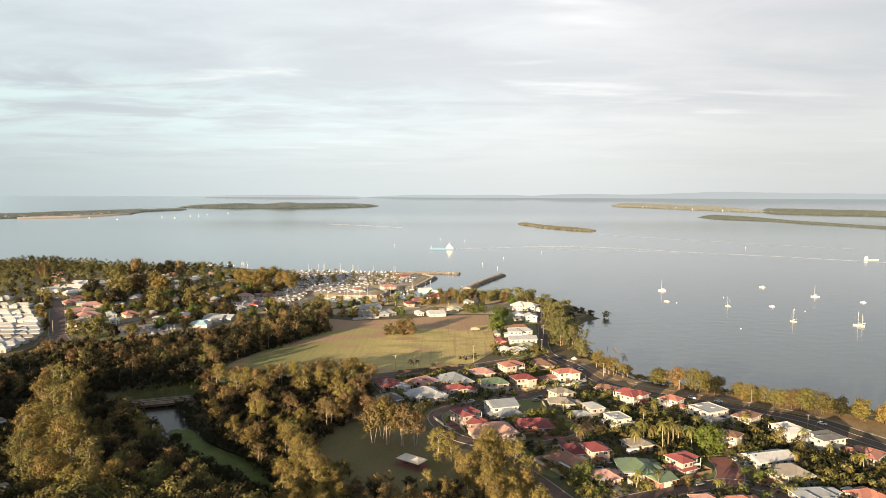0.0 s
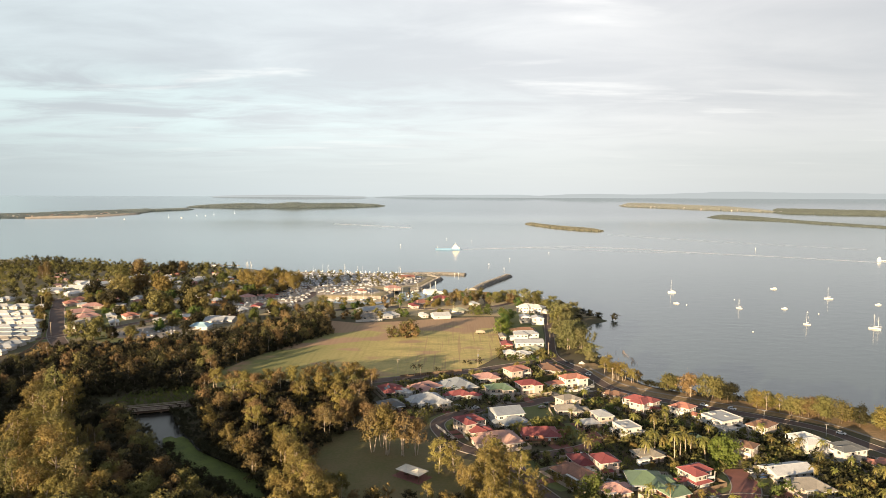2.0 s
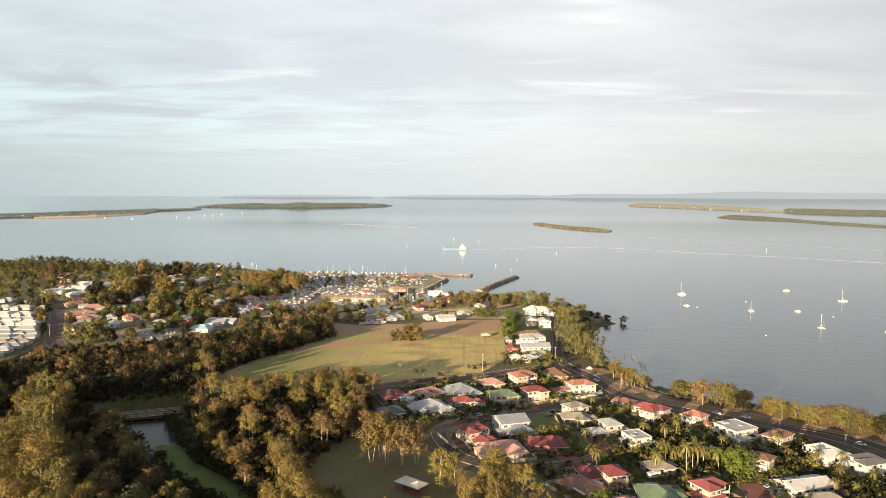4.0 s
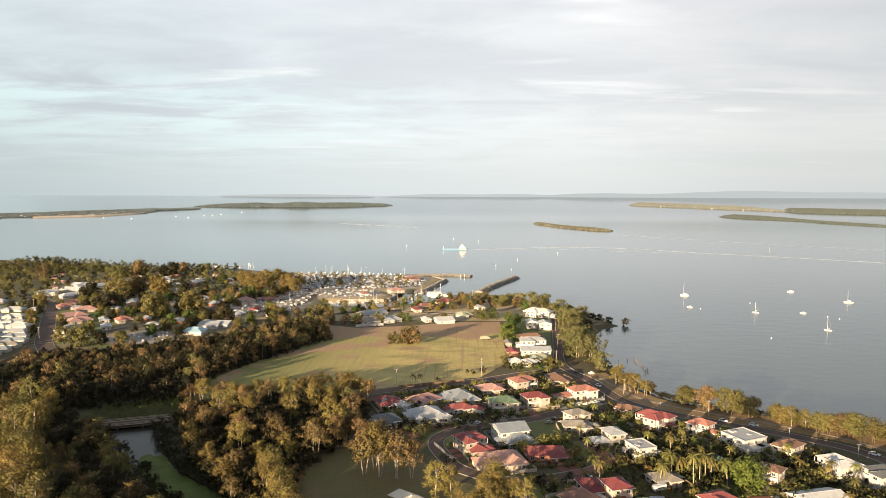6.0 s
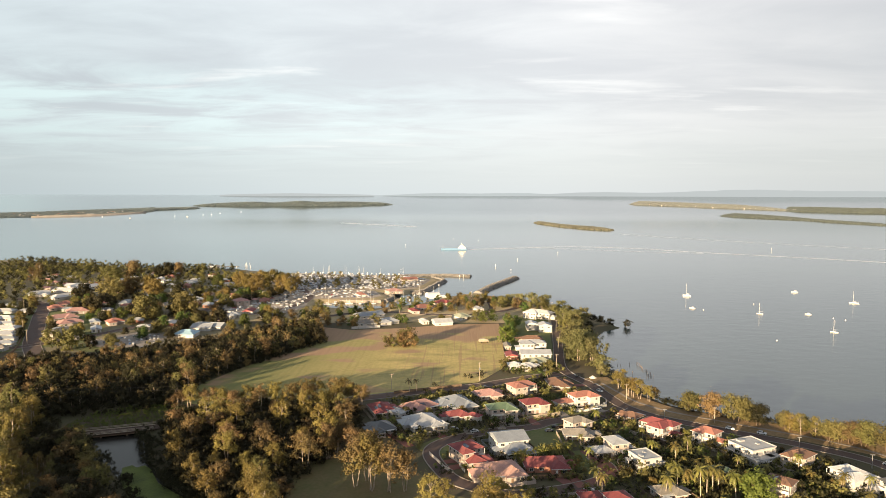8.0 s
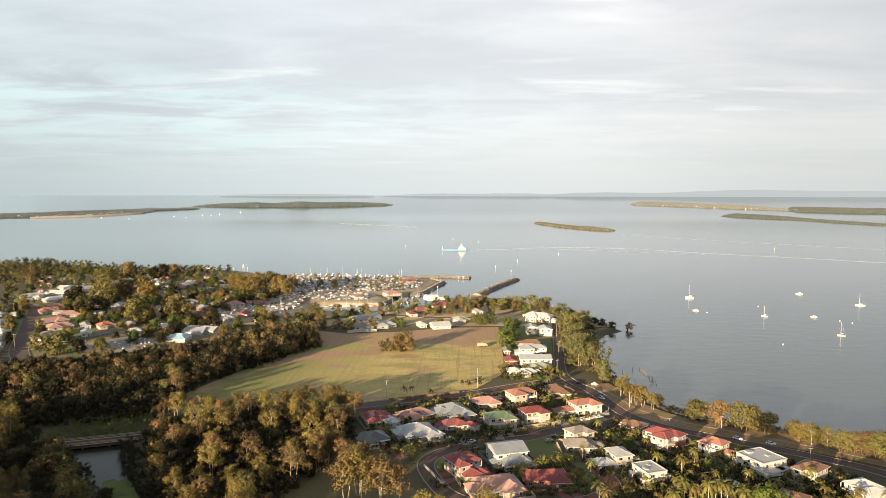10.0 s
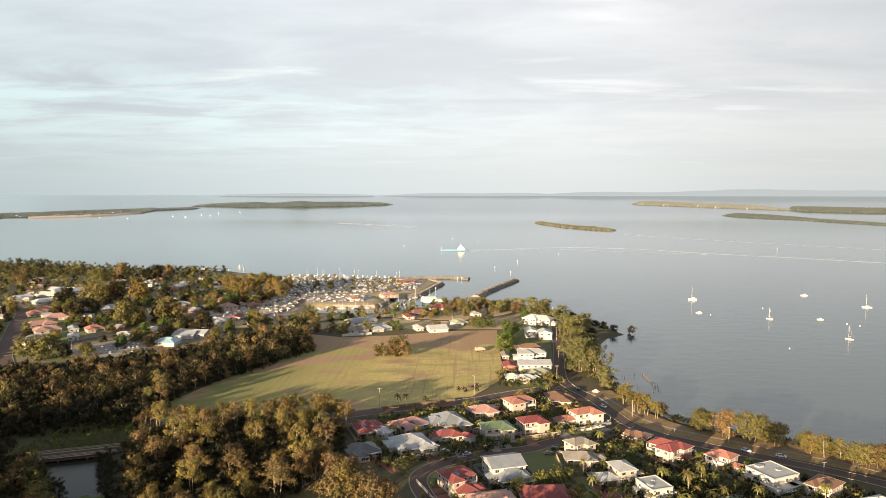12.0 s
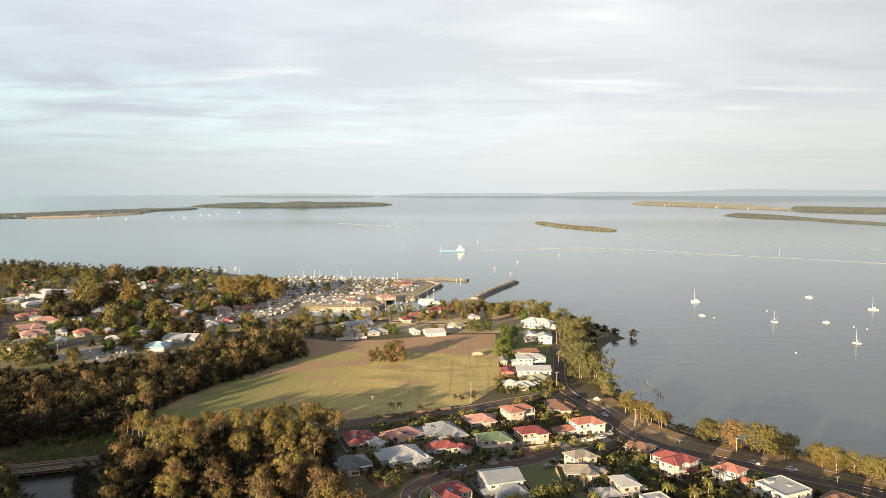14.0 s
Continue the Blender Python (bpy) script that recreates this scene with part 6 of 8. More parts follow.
for x, y, s in ((107, 433, 0.55), (112, 427, 0.66), (109, 430, 0.6), (116, 422, 0.48), (120, 426, 0.44), (103, 441, 0.62), (105, 447, 0.66)):
    paperbark.place(x, y, s * 1.2, RNG, z=G - 0.6, leaf="leaf_gum", group="pale gums on the shore")
for x, y, s in ((92, 513, 1.15), (100, 506, 1.05), (98, 525, 1.15), (94, 545, 1.0), (104, 540, 0.9), (96, 565, 0.95), (103, 585, 0.9), (99, 606, 0.85), (108, 620, 0.8), (112, 640, 0.8), (104, 655, 0.85), (98, 685, 0.7), (112, 672, 0.75),
                (120, 655, 0.8), (92, 720, 0.8), (84, 735, 0.85), (70, 740, 0.8), (60, 745, 0.75), (108, 705, 0.75), (52, 735, 0.7), (98, 745, 0.7), (104, 492, 0.6), (101, 476, 0.45)):
    fig.place(x, y, s * 1.15, RNG, leaf="leaf_fig" if RNG.random() < 0.75 else "leaf_olive", group="fig trees on the point")
for x, y, s in ((138, 658, 0.6), (145, 652, 0.5), (133, 668, 0.55), (128, 680, 0.5), (160, 650, 0.45), (124, 640, 0.5), (118, 612, 0.5), (116, 600, 0.45)):
    fig.place(x, y, s, RNG, z=0.4, leaf="leaf_dark", group="mangroves")
for x, y, s in ((45, 565, 1.15), (47, 578, 1.0), (52, 610, 1.1), (50, 596, 1.0), (56, 625, 1.0), (30, 655, 0.9), (38, 660, 0.9), (52, 645, 0.8)):
    broad.place(x, y, s * 1.12, RNG, leaf=("leaf_green", "leaf_lime")[int(x) % 2], group="green trees by the field")
for x, y, s in ((-48, 553, 0.62), (-45, 555, 0.66), (-42, 552, 0.62), (-38, 555, 0.8), (-35, 552, 0.95), (-32, 556, 1.08), (-29, 553, 0.98), (-26.5, 555, 0.8), (-36, 558, 0.9)):
    bushy_tree.place(x, y, s * 1.55, RNG, leaf=("leaf_olive", "leaf_brown")[int(x) % 2], group="clump in the field")
for x, y, s in ((-6, 446, 1.0), (14, 466, 1.1), (22, 470, 1.2), (-104, 566, 1.3)):
    shrub.place(x, y, s, RNG, group="field shrubs")
for x, y in ((-17, 437), (-21, 435), (-50, 424)):
    palm.place(x, y, 0.8, RNG, leaf="leaf_dark", group="palms by the field road")

for i, (x, y) in enumerate(scatter([(38, 478), (74, 482), (78, 497), (66, 503), (38, 503)], 3.4, RNG, -1.0)):
    (shrub.place(x, y, 0.8 + 0.6 * RNG.random(), RNG, leaf=("leaf_green", "leaf_dark", "leaf_olive")[i % 3], group="garden shrubs") if i % 4 else garden_tree.place(x, y, 0.4 + 0.15 * RNG.random(), RNG, leaf=("leaf_olive", "leaf_green")[i % 2], group="garden trees"))

# ---- garden plants ----
GARDENS = [(-30, 420), (30, 445), (66, 470), (80, 440), (84, 408), (120, 366), (172, 334), (195, 290), (205, 240), (60, 228), (44, 280), (28, 310), (4, 318), (-10, 345), (-34, 370)]
low = {"leaf_dark": [], "leaf_olive": [], "leaf_green": []}
for i, (x, y) in enumerate(scatter(GARDENS, 3.9, RNG, 0.0)):
    k = RNG.random()
    if inside([(44, 380), (70, 384), (66, 352), (40, 340)], np.array(x), np.array(y)) or inside([(-12, 352), (0, 364), (16, 368), (8, 345), (0, 330)], np.array(x), np.array(y)):
        continue
    if (y < 300 and i % 5 < 1) or (y > 335 and x < 90 and i % 3 == 0):
        continue
    if k < 0.14:
        shrub.place(x, y, 0.6 + 0.7 * RNG.random(), RNG, leaf=("leaf_dark", "leaf_olive", "leaf_dark", "leaf_green")[i % 4], group="garden shrubs")
    elif k < 0.50:
        low[("leaf_dark", "leaf_olive", "leaf_dark", "leaf_olive", "leaf_green")[i % 5]].append((x, y, 0.7 + 1.0 * RNG.random()))
    elif k < 0.64:
        garden_tree.place(x, y, 0.28 + 0.2 * RNG.random(), RNG, leaf=("leaf_dark", "leaf_olive", "leaf_gum")[i % 3], group="garden trees")
    elif k < 0.70 and x > 62:
        palm.place(x, y, 0.6 + 0.45 * RNG.random(), RNG, group="garden palms")
    elif k < 0.80:
        tuft.place(x, y, 0.7 + 0.5 * RNG.random(), RNG, group="garden palms")
PALM_GROVES = ([(88, 340), (108, 346), (132, 322), (134, 314), (119, 306), (98, 310), (88, 316)], [(150, 330), (164, 314), (169, 304), (147, 303)], [(161, 295), (183, 287), (175, 258), (150, 262)])
for poly in PALM_GROVES:
    for i, (x, y) in enumerate(scatter(poly, 3.8, RNG, 0.0)):
        low[("leaf_dark", "leaf_olive", "leaf_dark")[i % 3]].append((x, y, 1.0 + 0.8 * RNG.random()))
    for x, y in scatter(poly, 10.5, RNG, 0.3):
        palm.place(x, y, 0.75 + 0.35 * RNG.random(), RNG, group="garden palms")
for i, (x, y) in enumerate(scatter(GARDENS, 3.0, RNG, -0.2)):
    if any(inside(poly, np.array(x), np.array(y)) for m_, poly in LAWNS) or y < 232:
        continue
    low[("leaf_dark", "leaf_olive", "leaf_olive", "leaf_dark", "leaf_green")[i % 5]].append((x, y, 0.35 + 0.45 * RNG.random()))
for leaf_name, where in low.items():
    shrub.bake(where, RNG, "garden_scrub", "dense low garden planting between the houses", leaf_name)
LOW_WEST = [(-232, 362), (-206, 350), (-176, 296), (-146, 240), (-150, 226), (-250, 226), (-262, 300)]
shrub.bake([(x, y, 0.5 + 0.7 * RNG.random()) for x, y in scatter(LOW_WEST, 3.2, RNG, 1.5)], RNG, "bank_scrub", "dark low scrub round the creek houses", "leaf_dark")
COVER = [(-262, 352), (-200, 376), (-150, 392), (-100, 408), (-62, 420), (-62, 412), (-100, 394), (-140, 378), (-186, 364), (-205, 352), (-240, 335)]
shrub.bake([(x, y, 0.7 + 0.9 * RNG.random()) for x, y in scatter(COVER, 2.4, RNG, 0.1) if not inside(POND, np.array(x), np.array(y)) and not -194 < x < -140], RNG, "bank_scrub", "dark scrub along the creek road", "leaf_dark")
reeds = [(x, y, 0.45 + 0.35 * RNG.random()) for x, y in scatter([(-188, 366), (-164, 371), (-148, 378), (-134, 394), (-150, 404), (-166, 404), (-184, 390)], 2.6, RNG, 0)]
scrub_tree.bake([(x, y, 0.55 + 0.45 * RNG.random()) for x, y in scatter([(-262, 364), (-186, 386), (-150, 400), (-146, 411), (-182, 404), (-228, 380)], 5.0, RNG, 0.2)], RNG, "woodland", "dark low trees above the creek road", "leaf_dark")
scrub_tree.bake([(x, y, 0.6 + 0.5 * RNG.random()) for x, y in scatter([(-136, 372), (-134, 356), (-122, 362), (-98, 394), (-112, 396), (-140, 384)], 5.0, RNG, 0.2)], RNG, "woodland", "dark low trees between pond and paperbarks", "leaf_dark")
shrub.bake(reeds, RNG, "reed_bed", "bright green reeds beside the creek road", "leaf_green")
banks = [(p[0] + RNG.normal() * 3.4, p[1] + RNG.normal() * 3.4, 0.5 + 0.6 * RNG.random()) for p in smooth_line(POND + POND[:1], 8) if p.y < 350 or p.x > -150 for k in range(5)]
banks = [p for p in banks if not inside(POND, np.array(p[0]), np.array(p[1]))]
shrub.bake(banks, RNG, "bank_scrub", "dark reeds and scrub on the pond's banks", "leaf_dark")
for x, y in [(34 + 2.2 * i, 336 + 1.0 * i) for i in range(12)]:
    tuft.place(x, y, 1.35, RNG, group="palm hedge")
for x, y in [(88 + 3.4 * i, 300 + 3.0 * (i % 4)) for i in range(9)]:
    palm.place(x, y, 1.2, RNG, group="tall palms")
for x, y in ((118.5, 294), (122.5, 296), (120.5, 298.5)):
    broad.place(x, y, 1.12, RNG, leaf="leaf_lime", group="garden trees")
broad.place(57, 262, 0.95, RNG, leaf="leaf_green", group="garden trees")

# ---- far town trees ----
TOWN_TREES = [(-330, 545), (-285, 530), (-215, 560), (-180, 605), (-150, 660), (-185, 690), (-200, 760), (-195, 810), (-235, 880), (-300, 970), (-420, 1040), (-640, 1060), (-700, 900), (-520, 700), (-400, 600)]


def hides_house(x, y):
    """Whether a tree here would stand close before a town house."""
    l = math.hypot(x, y)
    ux, uy = x / l, y / l
    for r in (*TOWN, *WEST_TOWN, *WEST_TOWN_REST, *TERRACES, (-300, 520), (-320, 545), (-335, 572), (-350, 598), (-368, 628), (-390, 664), (-410, 700), (-260, 572), (-245, 565), (-240, 585), (-285, 600), (-272, 625)):
        a, b = (r[0] - x) * ux + (r[1] - y) * uy, (r[0] - x) * uy - (r[1] - y) * ux
        if 0 < a < 52 and abs(b) < 9:
            return True
    return False


BIG_TOWN = [(-281, 650, 1.53), (-333, 783, 1.43), (-254, 671, 1.7), (-371, 801, 1.57), (-298, 762, 1.36), (-290, 800, 0.82), (-236, 737, 0.81), (-296, 874, 1.02), (-344, 687, 1.3), (-380, 774, 1.6), (-284, 536, 1.2),
            (-311, 553, 0.82), (-371, 853, 1.24), (-455, 926, 1.5), (-451, 972, 1.5), (-399, 962, 1.4), (-412, 777, 1.17)]
for i, (x, y, s) in enumerate(BIG_TOWN):
    town_tree.place(x, y, s * 1.08, RNG, leaf=("leaf_olive", "leaf_gum", "leaf_olive", "leaf_brown", "leaf_dark", "leaf_dark", "leaf_olive", "leaf_green", "leaf_dark", "leaf_olive", "leaf_olive")[i % 11], group="big town trees")
SMALL_TOWN = [(-270, 590, 0.39), (-230, 686, 0.68), (-223, 623, 0.85), (-207, 635, 0.97), (-288, 684, 0.84), (-312, 683, 0.65), (-408, 956, 1.21), (-396, 993, 1.25), (-363, 994, 1.14)]
for i, (x, y, s) in enumerate(SMALL_TOWN):
    town_tree.place(x, y, s, RNG, leaf=("leaf_dark", "leaf_brown", "leaf_olive")[i % 3], group="town trees")
for x, y, s in ((-550, 901, 1.0), (-580, 962, 1.0), (-536, 890, 0.95)):
    gum.place(x, y, s, RNG, leaf="leaf_brown", group="town trees")
town = [p for p in scatter(TOWN_TREES, 13, RNG, 2.0) if not hides_house(*p)]
town.sort(key=lambda p: math.hypot(*p))
for i, (x, y) in enumerate(town[:110]):
    town_tree.place(x, y, 0.5 + 0.3 * RNG.random(), RNG, leaf=("leaf_dark", "leaf_olive", "leaf_dark", "leaf_green", "leaf_gum")[i % 5], group="town trees")
# Two thirds take paler olive leaves, putting some distance haze into the colour.
scrub_tree.bake([(x, y, 0.9 + 0.6 * RNG.random()) for k, (x, y) in enumerate(town[110:]) if k % 3], RNG, "woodland", "olive trees between the far houses", "leaf_olive")
scrub_tree.bake([(x, y, 0.9 + 0.6 * RNG.random()) for x, y in town[110::3]], RNG, "woodland", "dark green trees between the far houses", "leaf_dark")
FAR_TREES = [(-745, 1180), (-620, 1140), (-500, 1070), (-440, 1080), (-350, 1070), (-330, 1045), (-440, 1045), (-520, 1000), (-560, 960), (-760, 990)]
belt = scatter(FAR_TREES, 10, RNG, 0)
# The shore belt is hazed by leaf colour in the same share.
scrub_tree.bake([(x, y, 0.8 + 0.55 * RNG.random()) for x, y in belt[::3]], RNG, "woodland", "dark trees along the north shore", "leaf_dark")
scrub_tree.bake([(x, y, 0.7 + 0.55 * RNG.random()) for k, (x, y) in enumerate(belt) if k % 3], RNG, "woodland", "olive belt of trees along the north shore", "leaf_olive")
for x, y, s in ((-240, 816, 1.0), (-224, 806, 1.05), (-216, 838, 1.2), (-184, 796, 0.9), (-204, 842, 1.1), (-198, 815, 1.0), (-232, 842, 1.15), (-252, 834, 1.0), (-190, 850, 0.8), (-262, 858, 1.0)):
    wide_gum.place(x, y, s, RNG, group="golden gums by the harbour")
WEST_BANK = [(-330, 360), (-262, 346), (-200, 350), (-190, 300), (-150, 226), (-260, 215), (-330, 280)]
scrub_tree.bake([(x, y, 0.5 + 0.5 * RNG.random()) for x, y in scatter(WEST_BANK, 6.0, RNG, 3.0)], RNG, "woodland", "dark low trees round the creek houses", "leaf_dark")
for i, (x, y) in enumerate(scatter([(-150, 660), (-80, 690), (-20, 700), (20, 715), (60, 750), (40, 800), (10, 790), (-30, 750), (-60, 735), (-95, 712), (-130, 716)], 11, RNG, 0.5)):
    (broad, light_tree, town_tree)[i % 3].place(x, y, (0.8, 0.65, 0.45)[i % 3] * (0.8 + 0.5 * RNG.random()), RNG, leaf=("leaf_olive", "leaf_brown", "leaf_green", "leaf_gum")[i % 4], group="harbour trees")
NORTH_EDGE = [(-128, 632), (-86, 620), (-60, 634), (-40, 640), (-40, 650), (-90, 650), (-130, 665)]
for i, (x, y) in enumerate(scatter(NORTH_EDGE, 9, RNG, 0.5)):
    broad.place(x, y, 0.55 + 0.3 * RNG.random(), RNG, leaf=("leaf_olive", "leaf_brown", "leaf_green")[i % 3], group="field edge trees")
scrub_tree.bake([(x, y, 0.7 + 0.5 * RNG.random()) for x, y in scatter([(-225, 860), (-70, 856), (-60, 900), (-80, 960), (-220, 985), (-270, 970)], 17, RNG, 0)], RNG, "yard_grove", "scattered small trees in the harbour yard", "leaf_olive")
for i, (x, y) in enumerate(scatter([(-24, 656), (44, 656), (78, 700), (80, 745), (58, 752), (20, 735), (-30, 690)], 21, RNG, 1.0)):
    (broad, light_tree, town_tree)[i % 3].place(x, y, (0.8, 0.65, 0.45)[i % 3] * (0.8 + 0.5 * RNG.random()), RNG, leaf=("leaf_olive", "leaf_brown", "leaf_gum", "leaf_green")[i % 4], group="trees on the point")
# dense trees added south of the pond, mostly out of view, keep its arm and the park in shade
for i, (x, y) in enumerate(scatter([(-172, 236), (-112, 234), (-70, 232), (-50, 222), (-40, 200), (-110, 176), (-185, 205)], 7.0, RNG, 0.0)):
    (broad, gum)[i % 4 == 3].place(x, y, (1.15, 0.7)[i % 4 == 3] * (0.85 + 0.35 * RNG.random()), RNG, leaf=("leaf_dark", "leaf_olive", "leaf_dark", "leaf_gum")[i % 4], group="trees south of the pond")
# tall gums added south-west of the creek, outside the view, to shade the low ground
SHADE_TREES = [(-372, 385), (-325, 352), (-285, 310), (-252, 262), (-292, 215), (-372, 310)]
scrub_tree.bake([(x, y, 2.5 + 0.8 * RNG.random()) for x, y in scatter(SHADE_TREES, 8.0, RNG, 0)], RNG, "unseen_shade_gums", "added tall trees outside the view that shade the low ground", "leaf_gum")


# ---- vehicles ----
def loft(sections, n_close=True):
    """A closed hull through rings of points of equal count."""
    g = Geo()
    k = len(sections[0])
    for ring in sections:
        g.v += [tuple(p) for p in ring]
    for i in range(len(sections) - 1):
        for j in range(k):
            g.f.append((i * k + j, i * k + (j + 1) % k, (i + 1) * k + (j + 1) % k, (i + 1) * k + j))
    g.f.append(tuple(range(k - 1, -1, -1)))
    g.f.append(tuple((len(sections) - 1) * k + j for j in range(k)))
    return g


def car_meshes():
    body = []
    for x, w, z0, z1 in ((-2.2, 0.72, 0.35, 0.72), (-2.05, 0.86, 0.25, 0.92), (-0.9, 0.9, 0.22, 0.98), (0.9, 0.9, 0.22, 0.95), (1.9, 0.86, 0.25, 0.84), (2.2, 0.7, 0.35, 0.62)):
        body.append([(x, -w, z0), (x, w, z0), (x, w * 0.98, (z0 + z1) / 2), (x, w * 0.9, z1), (x, -w * 0.9, z1), (x, -w * 0.98, (z0 + z1) / 2)])
    cabin = loft([[(-1.75, -0.78, 0.93), (-1.75, 0.78, 0.93), (-1.45, 0.66, 1.36), (-1.45, -0.66, 1.36)], [(-0.2, -0.8, 0.94), (-0.2, 0.8, 0.94), (-0.2, 0.66, 1.46), (-0.2, -0.66, 1.46)],
                  [(1.05, -0.78, 0.92), (1.05, 0.78, 0.92), (0.4, 0.64, 1.4), (0.4, -0.64, 1.4)]])
    top = loft([[(-1.42, -0.62, 1.36), (-1.42, 0.62, 1.36), (-1.42, 0.6, 1.41), (-1.42, -0.6, 1.41)], [(-0.2, -0.64, 1.45), (-0.2, 0.64, 1.45), (-0.2, 0.62, 1.5), (-0.2, -0.62, 1.5)],
                [(0.38, -0.6, 1.39), (0.38, 0.6, 1.39), (0.38, 0.58, 1.44), (0.38, -0.58, 1.44)]])
    wheel = Geo().tube([(0, -0.1, 0), (0, 0.1, 0)], [0.32, 0.32], 10)
    return loft(body), cabin, top, wheel


CAR_BODY, CAR_CABIN, CAR_TOP, CAR_WHEEL = car_meshes()
CAR_MASTERS = {}


def car(x, y, rot, paint, group="", z=G + 0.12, long=1.0, far=False):
    m = pose(x, y, z, 0, 0, rot) @ Matrix.Diagonal((long, 1, 1, 1))
    key = (paint, far)
    if key in CAR_MASTERS:
        return copy_thing_scaled(CAR_MASTERS[key], pose(x, y, z, 0, 0, rot), group)
    ob = thing("car", m, f"parked {paint} car on the street", "car", group)
    if far:
        part("body", Geo().add(CAR_BODY.v, CAR_BODY.f).add(CAR_TOP.v, CAR_TOP.f), "paint_" + paint, ob)
    else:
        part("body", CAR_BODY, "paint_" + paint, ob)
        part("roof", CAR_TOP, "paint_" + paint, ob)
    part("window_band", CAR_CABIN, "glass_dark", ob, "dark car windows")
    CAR_MASTERS[key] = ob
    if far:
        return ob
    wm = CAR_WHEEL.mesh("wheel", "rubber")
    for sx in (-1.35, 1.35):
        for sy in (-0.8, 0.8):
            w = part("wheel", wm, "rubber", ob, "black tyre")
            w.location = (sx, sy, 0.32)
    return ob


def copy_thing_scaled(master, m, group):
    ob = copy_thing(master, m)
    return tagged(ob, group=group)


for x, y, rot, paint in ((195, 335, -45, "white"), (69, 345, 70, "white"), (57, 377, -30, "black"), (129, 288, 100, "silver"), (128, 282, 100, "black"), (133, 283, 20, "blue"), (136, 286, 20, "black"), (138, 259, 15, "black"),
                         (60, 306, 5, "white"), (6, 373, 20, "white"), (67, 277, 10, "silver"), (73, 281, 20, "grey"), (92, 440, -60, "white"), (84, 407, 20, "white"), (-8, 373, 30, "white"), (24, 445, 22, "black"), (69, 412, 70, "white"),
                         (66, 484, 10, "grey"), (119, 376, 50, "white"), (144, 378, -35, "white"), (104, 262, 20, "grey"), (53, 372, 20, "grey"), (22, 311, 0, "blue"), (84, 472, 75, "black"), (16, 370, 20, "silver"), (157, 372, -35, "white")):
    car(x, y, rot, paint, "parked cars in the streets")
CAR_RNG = np.random.default_rng(5)
NAMES = ("white", "white", "silver", "grey", "black", "blue", "white", "red", "silver")


def parked_rows(poly, turn, gap_x, gap_y, fill, group, limit):
    p = np.array(poly, float)
    c = p.mean(0)
    ca, sa = math.cos(radians(turn)), math.sin(radians(turn))
    n = 0
    for i in range(-40, 41):
        for j in range(-40, 41):
            x, y = c[0] + i * gap_x * ca - j * gap_y * sa, c[1] + i * gap_x * sa + j * gap_y * ca
            if n < limit and inside(poly, np.array(x), np.array(y)) and CAR_RNG.random() < fill:
                car(x + CAR_RNG.normal() * 0.2, y + CAR_RNG.normal() * 0.3, turn + 90 + CAR_RNG.normal() * 2, NAMES[int(CAR_RNG.integers(len(NAMES)))], group, far=True, z=G - 0.08)
                n += 1


parked_rows([(-282, 562), (-266, 546), (-232, 546), (-226, 560), (-238, 586), (-260, 592)], 25, 3.0, 13, 0.62, "cars in the town car park", 34)
parked_rows([(-198, 856), (-95, 858), (-60, 872), (-46, 905), (-44, 945), (-70, 978), (-130, 990), (-230, 998), (-285, 984), (-228, 905)], 30, 4.4, 9.5, 0.62, "cars in the harbour yard", 110)


def vehicle_field(poly, turn, gap_x, gap_y, fill, rng):
    """Closely parked vehicles too far off to count, joined into one mesh."""
    p = np.array(poly, float)
    c = p.mean(0)
    ca, sa = math.cos(radians(turn)), math.sin(radians(turn))
    g = Geo()
    for i in range(-60, 61):
        for j in range(-60, 61):
            x, y = c[0] + i * gap_x * ca - j * gap_y * sa, c[1] + i * gap_x * sa + j * gap_y * ca
            if not inside(poly, np.array(x), np.array(y)) or rng.random() > fill:
                continue
            l, w = 4.0 + 1.4 * rng.random(), 1.75
            out = []
            for hw, hl, z, s in ((0.98, 1.0, 0.3, 0), (1.0, 1.0, 0.95, 0), (0.92, 0.62, 1.0, -0.05), (0.78, 0.44, 1.5, -0.08)):
                for dx, dy in ((-1, -1), (1, -1), (1, 1), (-1, 1)):
                    u, v = dx * hw * w / 2, (dy * hl + s) * l / 2
                    out.append((x + u * ca - v * sa, y + u * sa + v * ca, G + z))
            g.add(out, [(4 * k + m, 4 * k + (m + 1) % 4, 4 * k + 4 + (m + 1) % 4, 4 * k + 4 + m) for k in range(3) for m in range(4)] + [(12, 13, 14, 15)])
    tagged(part("parked_vehicles", g, "car_mixed"), "rows of parked cars filling the harbour yard", "vehicles", kind="stuff")


vehicle_field([(-205, 852), (-92, 854), (-52, 868), (-40, 905), (-36, 948), (-64, 980), (-130, 992), (-232, 1000), (-292, 988), (-232, 902)], 30, 3.3, 6.4, 0.6, np.random.default_rng(19))
vehicle_field([(-225, 700), (-165, 684), (-158, 735), (-164, 784), (-96, 790), (-92, 806), (-100, 840), (-200, 840), (-230, 760)], 30, 4.0, 8.5, 0.4, np.random.default_rng(23))


